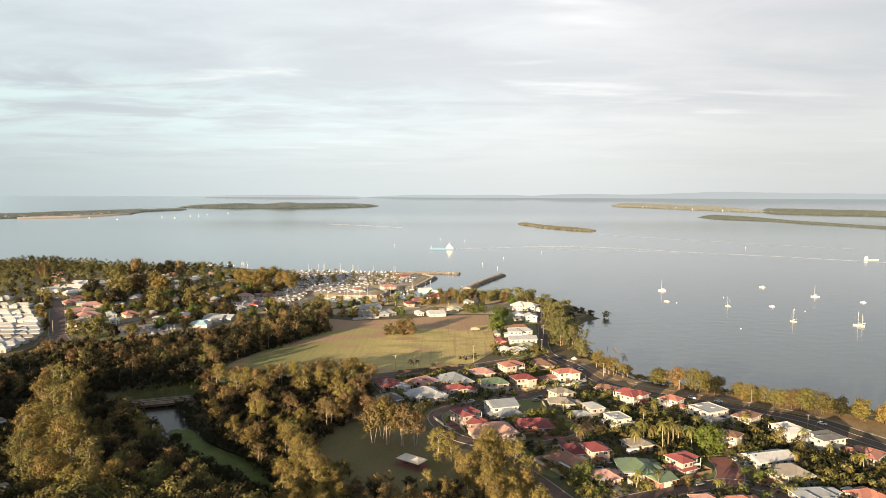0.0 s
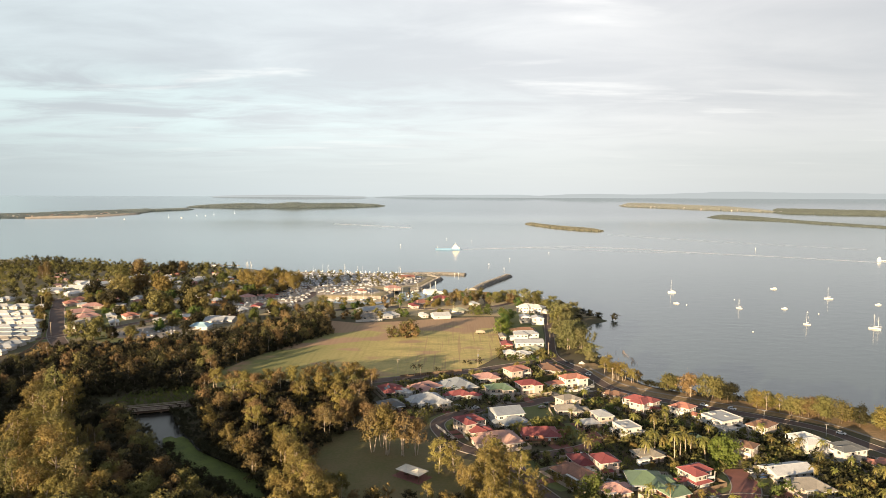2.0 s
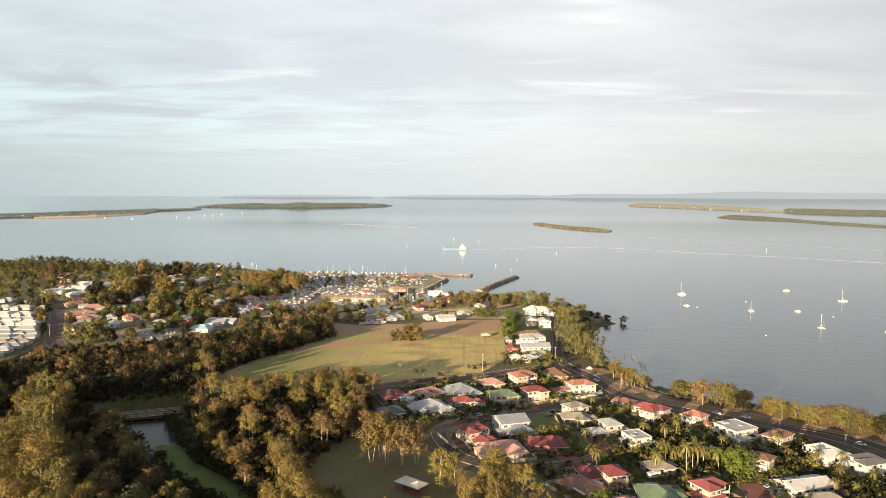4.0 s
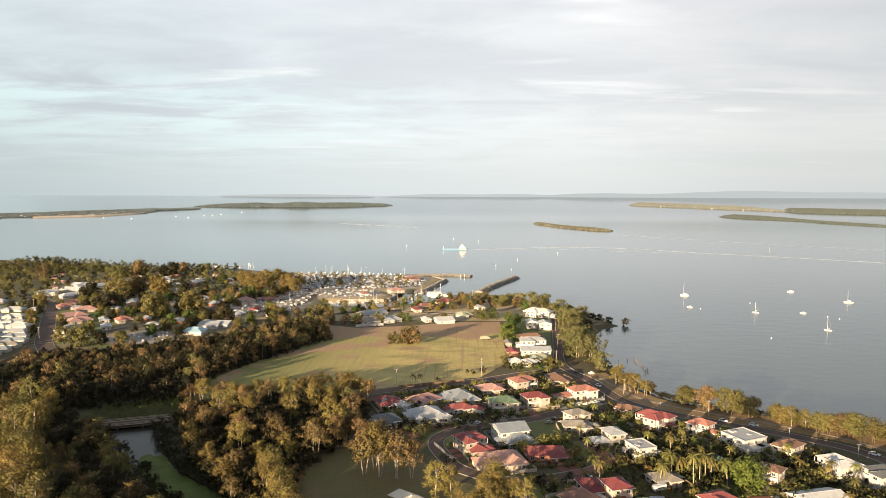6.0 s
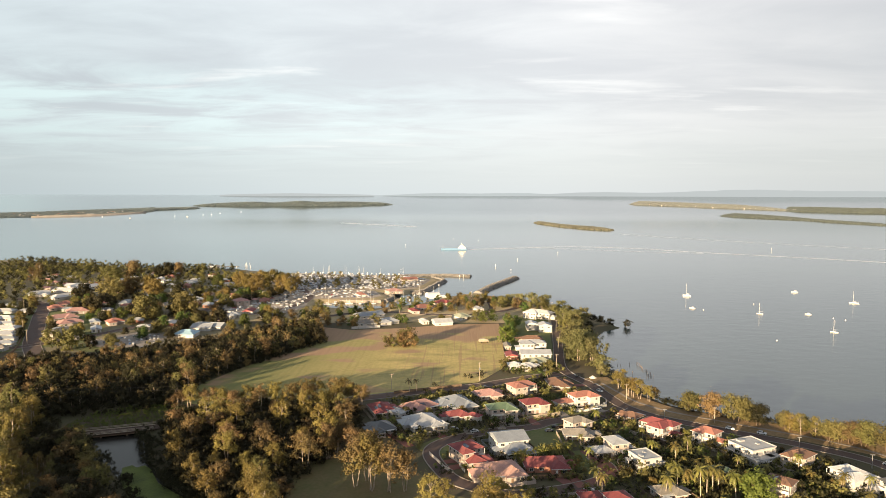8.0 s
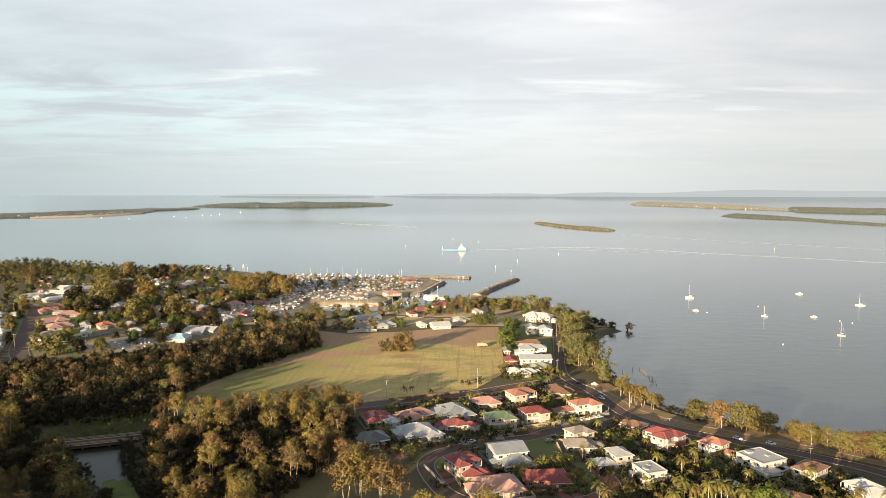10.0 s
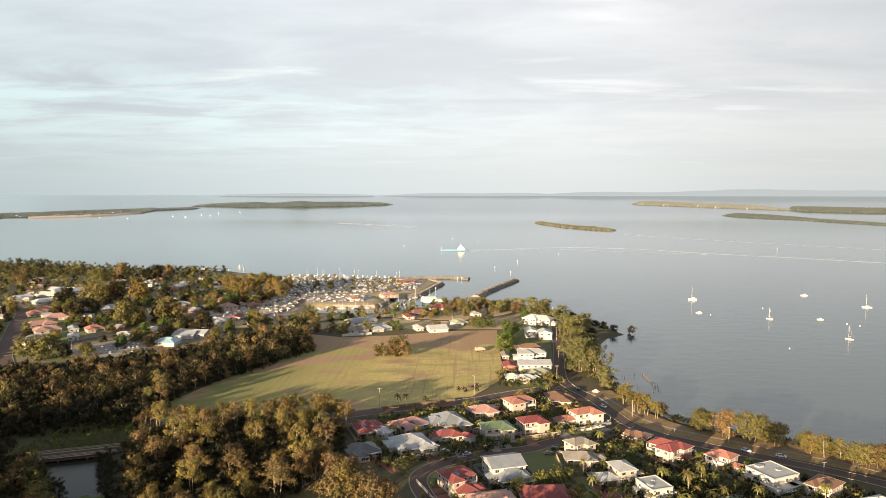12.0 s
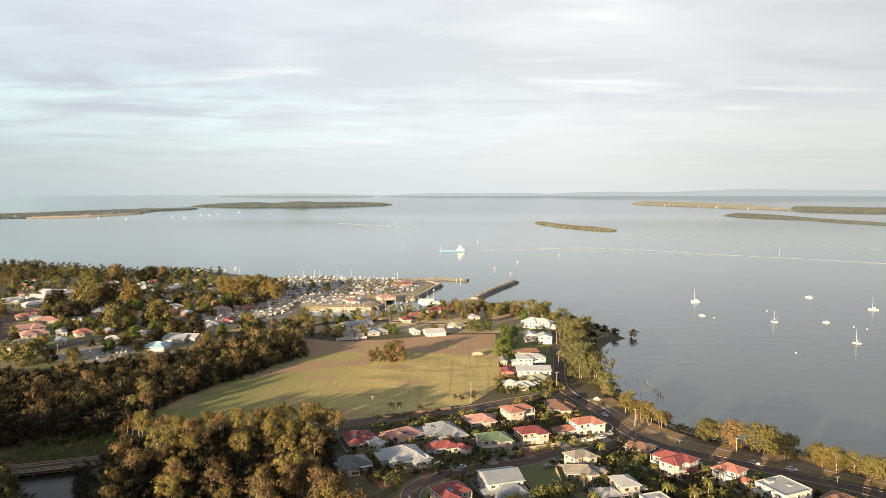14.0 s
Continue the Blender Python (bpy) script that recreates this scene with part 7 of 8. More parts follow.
# ---- boats ----
def hull_geo(L, B, H, draft=0.3):
    rings = []
    for u, w, sheer in ((0.0, 0.78, 0.0), (0.25, 0.98, -0.04), (0.5, 1.0, -0.05), (0.75, 0.78, 0.03), (0.92, 0.36, 0.12), (1.0, 0.04, 0.2)):
        x = -L / 2 + u * L
        b, h = B / 2 * w, H * (1 + sheer)
        rings.append([(x, -b * 0.45, -draft), (x, b * 0.45, -draft), (x, b * 0.92, H * 0.35), (x, b, h), (x, -b, h), (x, -b * 0.92, H * 0.35)])
    return loft(rings)


def cabin_geo(x0, x1, w, z0, h):
    return loft([[(x0, -w / 2, z0), (x0, w / 2, z0), (x0 + 0.1, w * 0.44, z0 + h), (x0 + 0.1, -w * 0.44, z0 + h)], [(x1, -w * 0.4, z0), (x1, w * 0.4, z0), (x1 - h * 0.7, w * 0.34, z0 + h), (x1 - h * 0.7, -w * 0.34, z0 + h)]])


def yacht(x, y, rot, L, mast, group, label="white moored sailing yacht with a bare mast", masts=1, z=0.0):
    ob = thing("sailing_yacht", pose(x, y, z, 0, 0, rot), label, "boat", group)
    L, mast = L * 0.70, mast * 0.80
    B, H = L * 0.3, L * 0.11
    part("hull", hull_geo(L, B, H), "boat_white", ob)
    part("cabin", cabin_geo(-L * 0.22, L * 0.22, B * 0.6, H * 0.95, H * 0.55), "boat_white", ob)
    part("cabin_window", cabin_geo(-L * 0.2, L * 0.205, B * 0.62, H * 1.12, H * 0.2), "glass_dark", ob)
    for k in range(masts):
        mx = L * (0.08 - 0.34 * k)
        mh = mast * (1 - 0.18 * k)
        part("mast", Geo().tube([(mx, 0, H * 0.9), (mx, 0, H + mh)], [0.13, 0.08], 6), "boat_white", ob, "white mast")
        part("boom", Geo().tube([(mx, 0, H + 1.5), (mx - L * 0.3, 0, H + 1.6)], [0.16, 0.14], 6), "boat_white", ob)
        rg = Geo()
        for e in ((L * 0.48, 0), (-L * 0.48, 0), (mx, B * 0.45), (mx, -B * 0.45)):
            rg.tube([(e[0], e[1], H), (mx, 0, H + mh * 0.98)], [0.012, 0.012], 3, cap=False)
        part("rigging", rg, "steel", ob)
    return ob


def catamaran(x, y, rot, L, mast, group):
    ob = thing("catamaran", pose(x, y, 0, 0, 0, rot), "white moored sailing catamaran with a bare mast", "boat", group)
    L, mast = L * 0.68, mast * 0.78
    for s in (-1, 1):
        h = part("hull", hull_geo(L, L * 0.14, L * 0.13), "boat_white", ob)
        h.location = (0, s * L * 0.22, 0)
    part("deck", Geo().box(-L * 0.4, L * 0.25, -L * 0.25, L * 0.25, L * 0.1, L * 0.13), "boat_white", ob)
    part("cabin", cabin_geo(-L * 0.3, L * 0.2, L * 0.42, L * 0.13, L * 0.1), "boat_white", ob)
    part("cabin_window", cabin_geo(-L * 0.28, L * 0.185, L * 0.43, L * 0.15, L * 0.04), "glass_dark", ob)
    part("mast", Geo().tube([(L * 0.1, 0, L * 0.2), (L * 0.1, 0, mast)], [0.16, 0.1], 6), "boat_white", ob, "white mast")
    part("boom", Geo().tube([(L * 0.1, 0, L * 0.3), (-L * 0.3, 0, L * 0.31)], [0.2, 0.18], 6), "boat_white", ob)
    return ob


def motor_boat(x, y, rot, L, group, z=0.0, label="white moored motor cruiser"):
    ob = thing("motor_boat", pose(x, y, z, 0, 0, rot), label, "boat", group)
    L = L * 0.68
    B, H = L * 0.34, L * 0.13
    part("hull", hull_geo(L, B, H), "boat_white", ob)
    part("cabin", cabin_geo(-L * 0.25, L * 0.25, B * 0.75, H * 0.95, H * 0.9), "boat_white", ob)
    part("cabin_window", cabin_geo(-L * 0.23, L * 0.235, B * 0.77, H * 1.3, H * 0.35), "glass_dark", ob)
    part("canopy", Geo().box(-L * 0.28, L * 0.08, -B * 0.36, B * 0.36, H * 2.25, H * 2.36).tube([(-L * 0.26, B * 0.3, H * 1.7), (-L * 0.26, B * 0.3, H * 2.3)], [0.05, 0.05], 4).tube([(-L * 0.26, -B * 0.3, H * 1.7), (-L * 0.26, -B * 0.3, H * 2.3)], [0.05, 0.05], 4), "boat_white", ob)
    return ob


BAY = "boats moored in the bay"
catamaran(277, 838, 165, 13, 19, BAY)
motor_boat(254, 752, 150, 9, BAY)
yacht(311, 722, 140, 9, 12.5, BAY)
motor_boat(420, 873, 160, 11, BAY)
motor_boat(358, 720, 155, 8.5, BAY)
yacht(445, 792, 155, 13.5, 16, BAY)
yacht(336, 633, 140, 9, 13.5, BAY)
motor_boat(476, 750, 155, 9, BAY)
yacht(387, 614, 140, 14, 15.5, BAY, "white moored ketch with two bare masts", 2)
for x, y in ((270, 598), (331, 782), (372, 700), (378, 690), (262, 742)):
    b = thing("mooring_buoy", pose(x, y, 0), "small white mooring buoy", "buoy", "mooring buoys")
    part("float", Geo().tube([(0, 0, -0.3), (0, 0, 0.0), (0, 0, 0.5), (0, 0, 0.8)], [0.3, 0.6, 0.6, 0.15], 8), "boat_white", b)

ferry = thing("vehicle_ferry", pose(-4, 1470, 0, 0, 0, 178), "teal and white vehicle ferry under way on the bay", "ferry")
part("hull", loft([[(-27, -6, -1), (-27, 6, -1), (-27, 6.5, 2.2), (-27, -6.5, 2.2)], [(20, -6, -1), (20, 6, -1), (20, 6.5, 2.2), (20, -6.5, 2.2)], [(27, -4, 0), (27, 4, 0), (28, 5, 3.2), (28, -5, 3.2)]]), "boat_blue", ferry, "teal hull")
part("bulwark", Geo().box(-10, 24, -6.6, -6.2, 2.2, 3.0).box(-10, 24, 6.2, 6.6, 2.2, 3.0), "boat_blue", ferry)
part("deckhouse", Geo().box(-25, -9, -5, 5, 2.2, 5.6).box(-22, -11, -4.4, 4.4, 5.6, 8.0).box(-19.5, -12.5, -3.6, 3.6, 8.0, 10.4), "boat_white", ferry, "white stepped deckhouse")
part("wheelhouse", Geo().box(-18, -14, -2.6, 2.6, 10.4, 12.6), "boat_white", ferry)
part("window_band", Geo().box(-25.1, -8.9, -5.1, 5.1, 3.8, 4.6).box(-18.1, -13.9, -2.7, 2.7, 11.3, 12.0), "glass_dark", ferry)
part("mast", Geo().tube([(-16, 0, 12.5), (-16, 0, 16)], [0.3, 0.15], 6), "boat_white", ferry)
part("bow_mast", Geo().tube([(24, 0, 2.5), (24, 0, 9)], [0.4, 0.25], 6), "boat_white", ferry)
barge = thing("barge", pose(812, 1262, 0, 0, 0, -28), "small white barge under way on the bay", "ferry")
part("hull", hull_geo(24, 6, 1.2), "boat_white", barge)
part("wheelhouse", Geo().box(-11, -5.5, -2.1, 2.1, 1.1, 4.4).box(-10.2, -6.6, -1.6, 1.6, 4.4, 6.8), "boat_white", barge)
part("window_band", Geo().box(-10.3, -6.5, -1.7, 1.7, 5.2, 6.0), "glass_dark", barge)
def creek_bridge():
    """A low timber road bridge: deck with beams, board kerbs, posts and two rails a side, on piers."""
    a, b = Vector((-189, 354.4)), Vector((-143.5, 370.4))
    l, w = (b - a).length, 7.6
    mid = a.lerp(b, 0.5)
    br = thing("road_bridge", pose(mid.x, mid.y, 0, 0, 0, math.degrees(math.atan2(b.y - a.y, b.x - a.x))), "low brown timber road bridge with pale rails across the pond's end", "bridge")
    h, z = l / 2, G + 0.7
    part("deck", Geo().box(-h, h, -w / 2, w / 2, z - 0.35, z), "dirt", br, "dusty brown worn deck")
    for s in (-1, 1):
        part("beam", Geo().box(-h, h, s * (w / 2 - 0.5) - 0.25, s * (w / 2 - 0.5) + 0.25, z - 1.3, z - 0.352), "timber", br)
        part("kerb", Geo().box(-h, h, s * (w / 2 - 0.3) - 0.22, s * (w / 2 - 0.3) + 0.22, z + 0.002, z + 0.26), "pale_timber", br, "pale board kerb")
        for k in (0.75, 1.25):
            part("rail", Geo().box(-h, h, s * (w / 2 - 0.1) - 0.07, s * (w / 2 - 0.1) + 0.07, z + k, z + k + 0.2), "pale_timber", br, "pale weathered rail")
        n = 16
        for i in range(n + 1):
            x = -h + 0.2 + (l - 0.4) * i / n
            part("post", Geo().box(x - 0.1, x + 0.1, s * (w / 2 - 0.1) - 0.07, s * (w / 2 - 0.1) + 0.068, z - 0.3, z + 1.5), "timber", br)
    for i in range(5):
        x = -h + 1 + (l - 2) * i / 4
        part("pier", Geo().box(x - 0.35, x + 0.35, -w / 2 + 0.3, w / 2 - 0.3, -0.2, z - 1.302), "timber", br)


creek_bridge()


def wake(pts, width, seed):
    """A ragged band of broken water, uneven in width along its way."""
    rng = np.random.default_rng(seed)
    line = smooth_line(pts, 14)
    n = len(line)
    left, right = [], []
    for i, p in enumerate(line):
        d = (line[min(i + 1, n - 1)] - line[max(i - 1, 0)]).normalized()
        side = Vector((-d.y, d.x)) * width
        left.append((*(p + side * (0.22 + 0.34 * rng.random())), 0.06))
        right.append((*(p - side * (0.22 + 0.34 * rng.random())), 0.06))
    g = Geo().add(left + right, [(i, i + 1, n + i + 1, n + i) for i in range(n - 1)])
    structure("wake", g, "wrack", "pale broken water of a wake across the bay", "wake")


wake([(26, 1478), (120, 1515), (258, 1564), (402, 1519), (508, 1427), (645, 1337), (767, 1244), (880, 1160)], 15, 1)
wake([(180, 1530), (250, 1502), (350, 1458), (501, 1407)], 7, 2)
wake([(480, 2057), (651, 1824), (802, 1659), (941, 1523)], 9, 3)
wake([(-474, 2720), (-321, 2600), (-148, 2430)], 30, 4)
for k, (x, y) in enumerate(((-1675, 3147), (-1491, 3042), (-1365, 3227), (-1281, 3171), (-1263, 3319), (-1222, 3322), (-1212, 3413), (-1148, 3545))):
    if k in (0, 1, 3):
        motor_boat(x, y, 150, 17, "boats off the headland", sea_height(y))
    else:
        yacht(x, y, 140, 14, 17, "boats off the headland", z=sea_height(y))

# ---- harbour ----
ROCK_RNG = np.random.default_rng(8)


def rock_bank(name, pts, width, height, label, step=1.5, spread=0.9):
    """A bank of tumbled boulders: a core with stones laid over it."""
    line = smooth_line(pts)
    ob = thing(name, Matrix(), label, "breakwater")
    g = Geo()
    rows = []
    for i, p in enumerate(line):
        d = (line[min(i + 1, len(line) - 1)] - line[max(i - 1, 0)]).normalized()
        s = Vector((-d.y, d.x))
        rows.append([(*(p + s * width / 2), -1.0), (*(p + s * width * 0.16), height), (*(p - s * width * 0.16), height), (*(p - s * width / 2), -1.0)])
    k = 4
    for r in rows:
        g.v += [tuple(q) for q in r]
    for i in range(len(rows) - 1):
        for j in range(3):
            g.f.append((i * k + j, i * k + j + 1, (i + 1) * k + j + 1, (i + 1) * k + j))
    g.f += [(0, 1, 2, 3), tuple((len(rows) - 1) * k + j for j in (3, 2, 1, 0))]
    part("core", g, "rock", ob)
    st = Geo()
    length = sum((b - a).length for a, b in zip(line, line[1:]))
    n = int(length * width / (step * step) * spread)
    for _ in range(n):
        t = ROCK_RNG.random() * (len(line) - 1.001)
        i = int(t)
        p = line[i].lerp(line[i + 1], t % 1)
        d = (line[i + 1] - line[i]).normalized()
        u = ROCK_RNG.random() * 2 - 1
        z = -0.2 + (height + 0.1) * min(1, (1 - abs(u)) / 0.68)
        c = Vector((*(p + Vector((-d.y, d.x)) * u * width / 2), z))
        r = step * (0.35 + 0.4 * ROCK_RNG.random())
        q = [c + Vector(v) * r * (0.7 + 0.5 * ROCK_RNG.random()) for v in ((1, 0, 0), (-1, 0, 0), (0, 1, 0), (0, -1, 0), (0, 0, 0.8), (0, 0, -0.8))]
        st.add(q, [(0, 2, 4), (2, 1, 4), (1, 3, 4), (3, 0, 4), (2, 0, 5), (1, 2, 5), (3, 1, 5), (0, 3, 5)])
    tagged(part("boulder_cover", st, "rock", ob), kind="stuff")
    return ob


rock_bank("breakwater", [(30, 842), (48, 896), (68, 946), (87, 993)], 15, 3.6, "straight grey boulder breakwater reaching into the bay")
rock_bank("outer_breakwater", [(-80, 1003), (-45, 1014), (-10, 1018), (24, 1008)], 16, 2.6, "low grey boulder breakwater beyond the harbour")
rock_bank("harbour_spit", [(-50, 842), (-37, 852), (-28, 890), (-19, 932), (-14, 956), (-30, 984)], 10, 3.4, "boulder bank round the harbour yard")
rock_bank("harbour_spit", [(-62, 834), (-80, 836), (-68, 806), (-74, 780)], 7, 3.0, "boulder bank round the inner quay")
structure("quay_wall", Geo().box(-124, -78, 772, 776, -1, 3.2), "concrete", "pale concrete quay wall in the inner harbour", "wall")
jetty = thing("jetty", pose(-372, 1100, 0, 0, 0, 10), "timber jetty with white ferry pontoons", "jetty")
part("deck", Geo().box(-14, 26, -4, 4, 2.0, 2.5).box(-24, -8, -16, 30, 1.2, 1.8), "pale_timber", jetty)
part("shed", Geo().box(-20, -10, -6, 10, 1.8, 4.6), "boat_white", jetty)
for i in range(8):
    part("post", Geo().tube([(-12 + 5 * i, -3.5, -2), (-12 + 5 * i, -3.5, 4.0)], [0.3, 0.3], 6), "boat_white", jetty)
for x, y, h in ((-343, 1127, 7), (-335, 1112, 6), (-338, 1135, 8), (-327, 1105, 6), (-345, 1140, 7)):
    p = thing("mooring_pile", pose(x, y, 0), "white mooring pile standing in the bay", "pile", "mooring piles")
    part("shaft", Geo().tube([(0, 0, -2), (0, 0, h * 0.7)], [0.4, 0.35], 8), "boat_white", p)
MARK_SPOTS = ((14, 998, 8, "white"), (67, 1141, 7, "white"), (88, 1083, 6, "white"), (54, 1718, 7, "white"), (-10, 1813, 6, "white"), (-18, 889, 10, "white"), (-115, 1560, 8, "white"), (112, 1250, 6, "white"), (205, 1390, 6, "white"), (8, 1003, 6, "white"), (680, 1500, 9, "white"))
for x, y, h, c in MARK_SPOTS:
    h = h * 0.72
    p = thing("channel_marker", pose(x, y, 0), "white channel marker pile in the bay", "marker", "channel markers")
    part("post", Geo().tube([(0, 0, -2), (0, 0, h * 0.45)], [0.22, 0.22], 8), "boat_white", p)
    part("top_mark", Geo().tube([(0, 0, h * 0.45), (0, 0, h * 0.75)], [0.55, 0.55], 8), "boat_white", p)
# moored and trailered boats of the harbour
HARBOUR_BOATS = "boats in the harbour"
hr = np.random.default_rng(9)
for x, y, rot, L in ((-134, 758, 10, 14), (-126, 765, 8, 13), (-112, 744, 15, 11), (-100, 738, 80, 10), (-112, 766, 5, 12), (-98, 766, 0, 10), (-86, 768, 5, 9), (-54, 782, 80, 12), (-47, 792, 75, 13), (-58, 800, 70, 9), (-50, 812, 60, 9), (-44, 822, 65, 10), (-30, 842, 20, 9), (-40, 838, 20, 9), (-24, 850, 20, 8)):
    if hr.random() < 0.5:
        motor_boat(x, y, rot, L, HARBOUR_BOATS)
    else:
        yacht(x, y, rot, L, L * 1.3, HARBOUR_BOATS)
for i, (x, y) in enumerate(scatter([(-232, 695), (-163, 678), (-156, 735), (-162, 784), (-94, 790), (-90, 806), (-100, 840), (-202, 840), (-236, 760)], 7.4, hr, 0.5, 6000, 90)):
    if i % 4 == 3:
        car(x, y, 30 + hr.normal() * 6, NAMES[i % 9], "cars in the boat yard", far=True, z=G - 0.08)
    else:
        motor_boat(x, y, 20 + hr.normal() * 8 + 90 * (i % 2), 4.8 + 2.4 * hr.random(), "boats on trailers in the yard", G + 0.6, "white motor boat on a trailer in the yard")
for i, (x, y) in enumerate(scatter([(-200, 1030), (-110, 1012), (-60, 998), (-80, 1030), (-180, 1050), (-240, 1042)], 9.0, hr, 0.0, 3000, 60)):
    (yacht(x, y, 80 + hr.normal() * 8, 10, 13, HARBOUR_BOATS) if i % 4 == 0 else motor_boat(x, y, 80 + hr.normal() * 8, 9, HARBOUR_BOATS))
for i in range(4):
    d = structure("pontoon", Geo().box(-240 + 45 * i, -205 + 45 * i, 1028 - i * 6, 1030 - i * 6, -0.3, 0.7), "pale_timber", "floating timber marina pontoon", "pontoon")
tent = thing("boat_shed", pose(-22, 795, G, 0, 0, 20), "large white arched boat shed by the harbour", "shed")
ring = [[(x, 7.5 * math.cos(a), 6.0 * math.sin(a)) for a in [math.pi * k / 12 for k in range(13)]] for x in (-7, -2.5, 2.5, 7)]
part("canopy", loft([r + [(r[0][0], 0, -0.2)] for r in ring]), "boat_white", tent, "white arched canopy")
part("side_canopy", Geo().add([(7, -6, 0), (17, -6, 0), (17, 5, 0), (7, 5, 0), (7, -6, 3.6), (17, -6, 2.6), (17, 5, 2.6), (7, 5, 3.6)], [(4, 5, 6, 7), (0, 1, 5, 4), (1, 2, 6, 5), (2, 3, 7, 6)]), "boat_white", tent)


# ---- street furniture ----
def pole(x, y, h, label, arms=1, mat="pale_timber", group="power poles", rot=20):
    ob = thing("power_pole", pose(x, y, G, 0, 0, rot), label, "pole", group)
    part("shaft", Geo().tube([(0, 0, -0.3), (0, 0, h)], [0.2, 0.14], 8), mat, ob)
    for k in range(arms):
        part("crossarm", Geo().box(-1.2, 1.2, -0.08, 0.08, h - 0.6 - 1.1 * k, h - 0.42 - 1.1 * k), "timber", ob)
    ins = Geo()
    for u in (-1.0, -0.4, 0.4, 1.0):
        ins.tube([(u, 0, h - 0.42), (u, 0, h - 0.15)], [0.06, 0.08], 6)
    part("insulator", ins, "trim_white", ob)
    return ob


pole(21, 460, 12, "pale timber power pole with transformer by the field", 2)
part("transformer", Geo().box(-0.5, 0.5, -0.7, -0.15, 7.2, 8.6), "steel", bpy.data.objects["power_pole"], "grey transformer")
for x, y, h in ((-32, 439, 10), (73, 487, 11), (82, 541, 11), (90, 608, 11), (99, 700, 11), (78, 713, 10), (-141, 410, 11), (-60, 745, 12), (21, 763, 12), (-413, 677, 13), (-355, 588, 11), (-328, 552, 11), (104, 425, 9), (140, 388, 8)):
    pole(x, y, h, "slim timber power pole beside the road")


def lamp_pole(x, y, h, label, heads=2):
    ob = thing("light_mast", pose(x, y, G), label, "lamp", "light masts")
    part("shaft", Geo().tube([(0, 0, -0.2), (0, 0, h)], [0.16, 0.09], 8), "steel", ob)
    for s in range(heads):
        part("lamp_head", Geo().box(-0.9 if s else 0.1, -0.1 if s else 0.9, -0.2, 0.2, h - 0.1, h + 0.12), "steel", ob)
    return ob


for x, y, h in ((-279, 562, 14), (-86, 747, 16), (-142, 786, 16), (-177, 887, 18), (-120, 930, 18), (-95, 870, 16), (-70, 930, 16), (-150, 960, 17), (-170, 720, 14), (165, 352, 6), (186, 332, 6), (115, 390, 6)):
    lamp_pole(x, y, h, "tall steel light mast with twin heads" if h > 8 else "slim street lamp by the waterfront road")


def wire(a, b, sag, parent):
    pts = [Vector(a).lerp(Vector(b), k / 8) - Vector((0, 0, sag * 4 * (k / 8) * (1 - k / 8))) for k in range(9)]
    part("wire", Geo().tube(pts, [0.05] * 9, 3, cap=False), "rubber", parent)


lines_ = thing("power_line", Matrix(), "black power wires strung between poles", "wire")
for a, b in (((-260, 405, 13), (-141, 410, 13)), ((-260, 400, 12), (-141, 407, 12)), ((73, 487, 13.4), (82, 541, 13.4)), ((82, 541, 13.4), (90, 608, 13.4))):
    wire(a, b, 1.2, lines_)

shelter = thing("picnic_shelter", pose(-13.5, 281, G, 0, 0, -36), "picnic shelter with pale canvas roof over brick paving", "shelter")
sw, sd = 12.5, 7.0
part("paving", Geo().box(-sw / 2 - 1, sw / 2 + 1, -sd / 2 - 1, sd / 2 + 1, 0.02, 0.14), "brick_paving", shelter, "red brick paving")
for s in (-1, 1):
    c = s * sw / 4
    part("roof", Geo().add([(c - sw / 4, -sd / 2, 2.9), (c + sw / 4, -sd / 2, 2.9), (c + sw / 4, sd / 2, 2.9), (c - sw / 4, sd / 2, 2.9), (c, 0, 4.3), (c - sw / 4, -sd / 2, 2.8), (c + sw / 4, -sd / 2, 2.8), (c + sw / 4, sd / 2, 2.8), (c - sw / 4, sd / 2, 2.8)],
                       [(0, 1, 4), (1, 2, 4), (2, 3, 4), (3, 0, 4), (5, 6, 1, 0), (6, 7, 2, 1), (7, 8, 3, 2), (8, 5, 0, 3), (8, 7, 6, 5)]), "canvas", shelter, "pale canvas pyramid roof")
for i in range(3):
    for s in (-1, 1):
        part("post", Geo().tube([(-sw / 2 + 0.3 + i * (sw / 2 - 0.3), s * (sd / 2 - 0.3), 0.1), (-sw / 2 + 0.3 + i * (sw / 2 - 0.3), s * (sd / 2 - 0.3), 2.85)], [0.1, 0.1], 6), "timber", shelter)
for u in (-3, 3):
    t = thing("picnic_table", shelter.matrix_world @ pose(u, 0, 0.14), "red-brown timber picnic table with benches", "table", "picnic tables")
    part("tabletop", Geo().box(-1, 1, -0.4, 0.4, 0.7, 0.77), "brick_paving", t)
    for s in (-1, 1):
        part("bench", Geo().box(-1, 1, s * 0.75 - 0.15, s * 0.75 + 0.15, 0.42, 0.48), "brick_paving", t)
        part("leg", Geo().box(s * 0.7 - 0.05, s * 0.7 + 0.05, -0.8, 0.8, 0.0, 0.7), "timber", t)
kiosk = thing("shelter_hut", pose(92, 461, G), "small hexagonal shelter hut by the roundabout", "shelter")
part("roof", Geo().tube([(0, 0, 2.5), (0, 0, 2.6), (0, 0, 4.0)], [2.4, 2.4, 0.1], 6), "canvas", kiosk, "pale hexagonal roof")
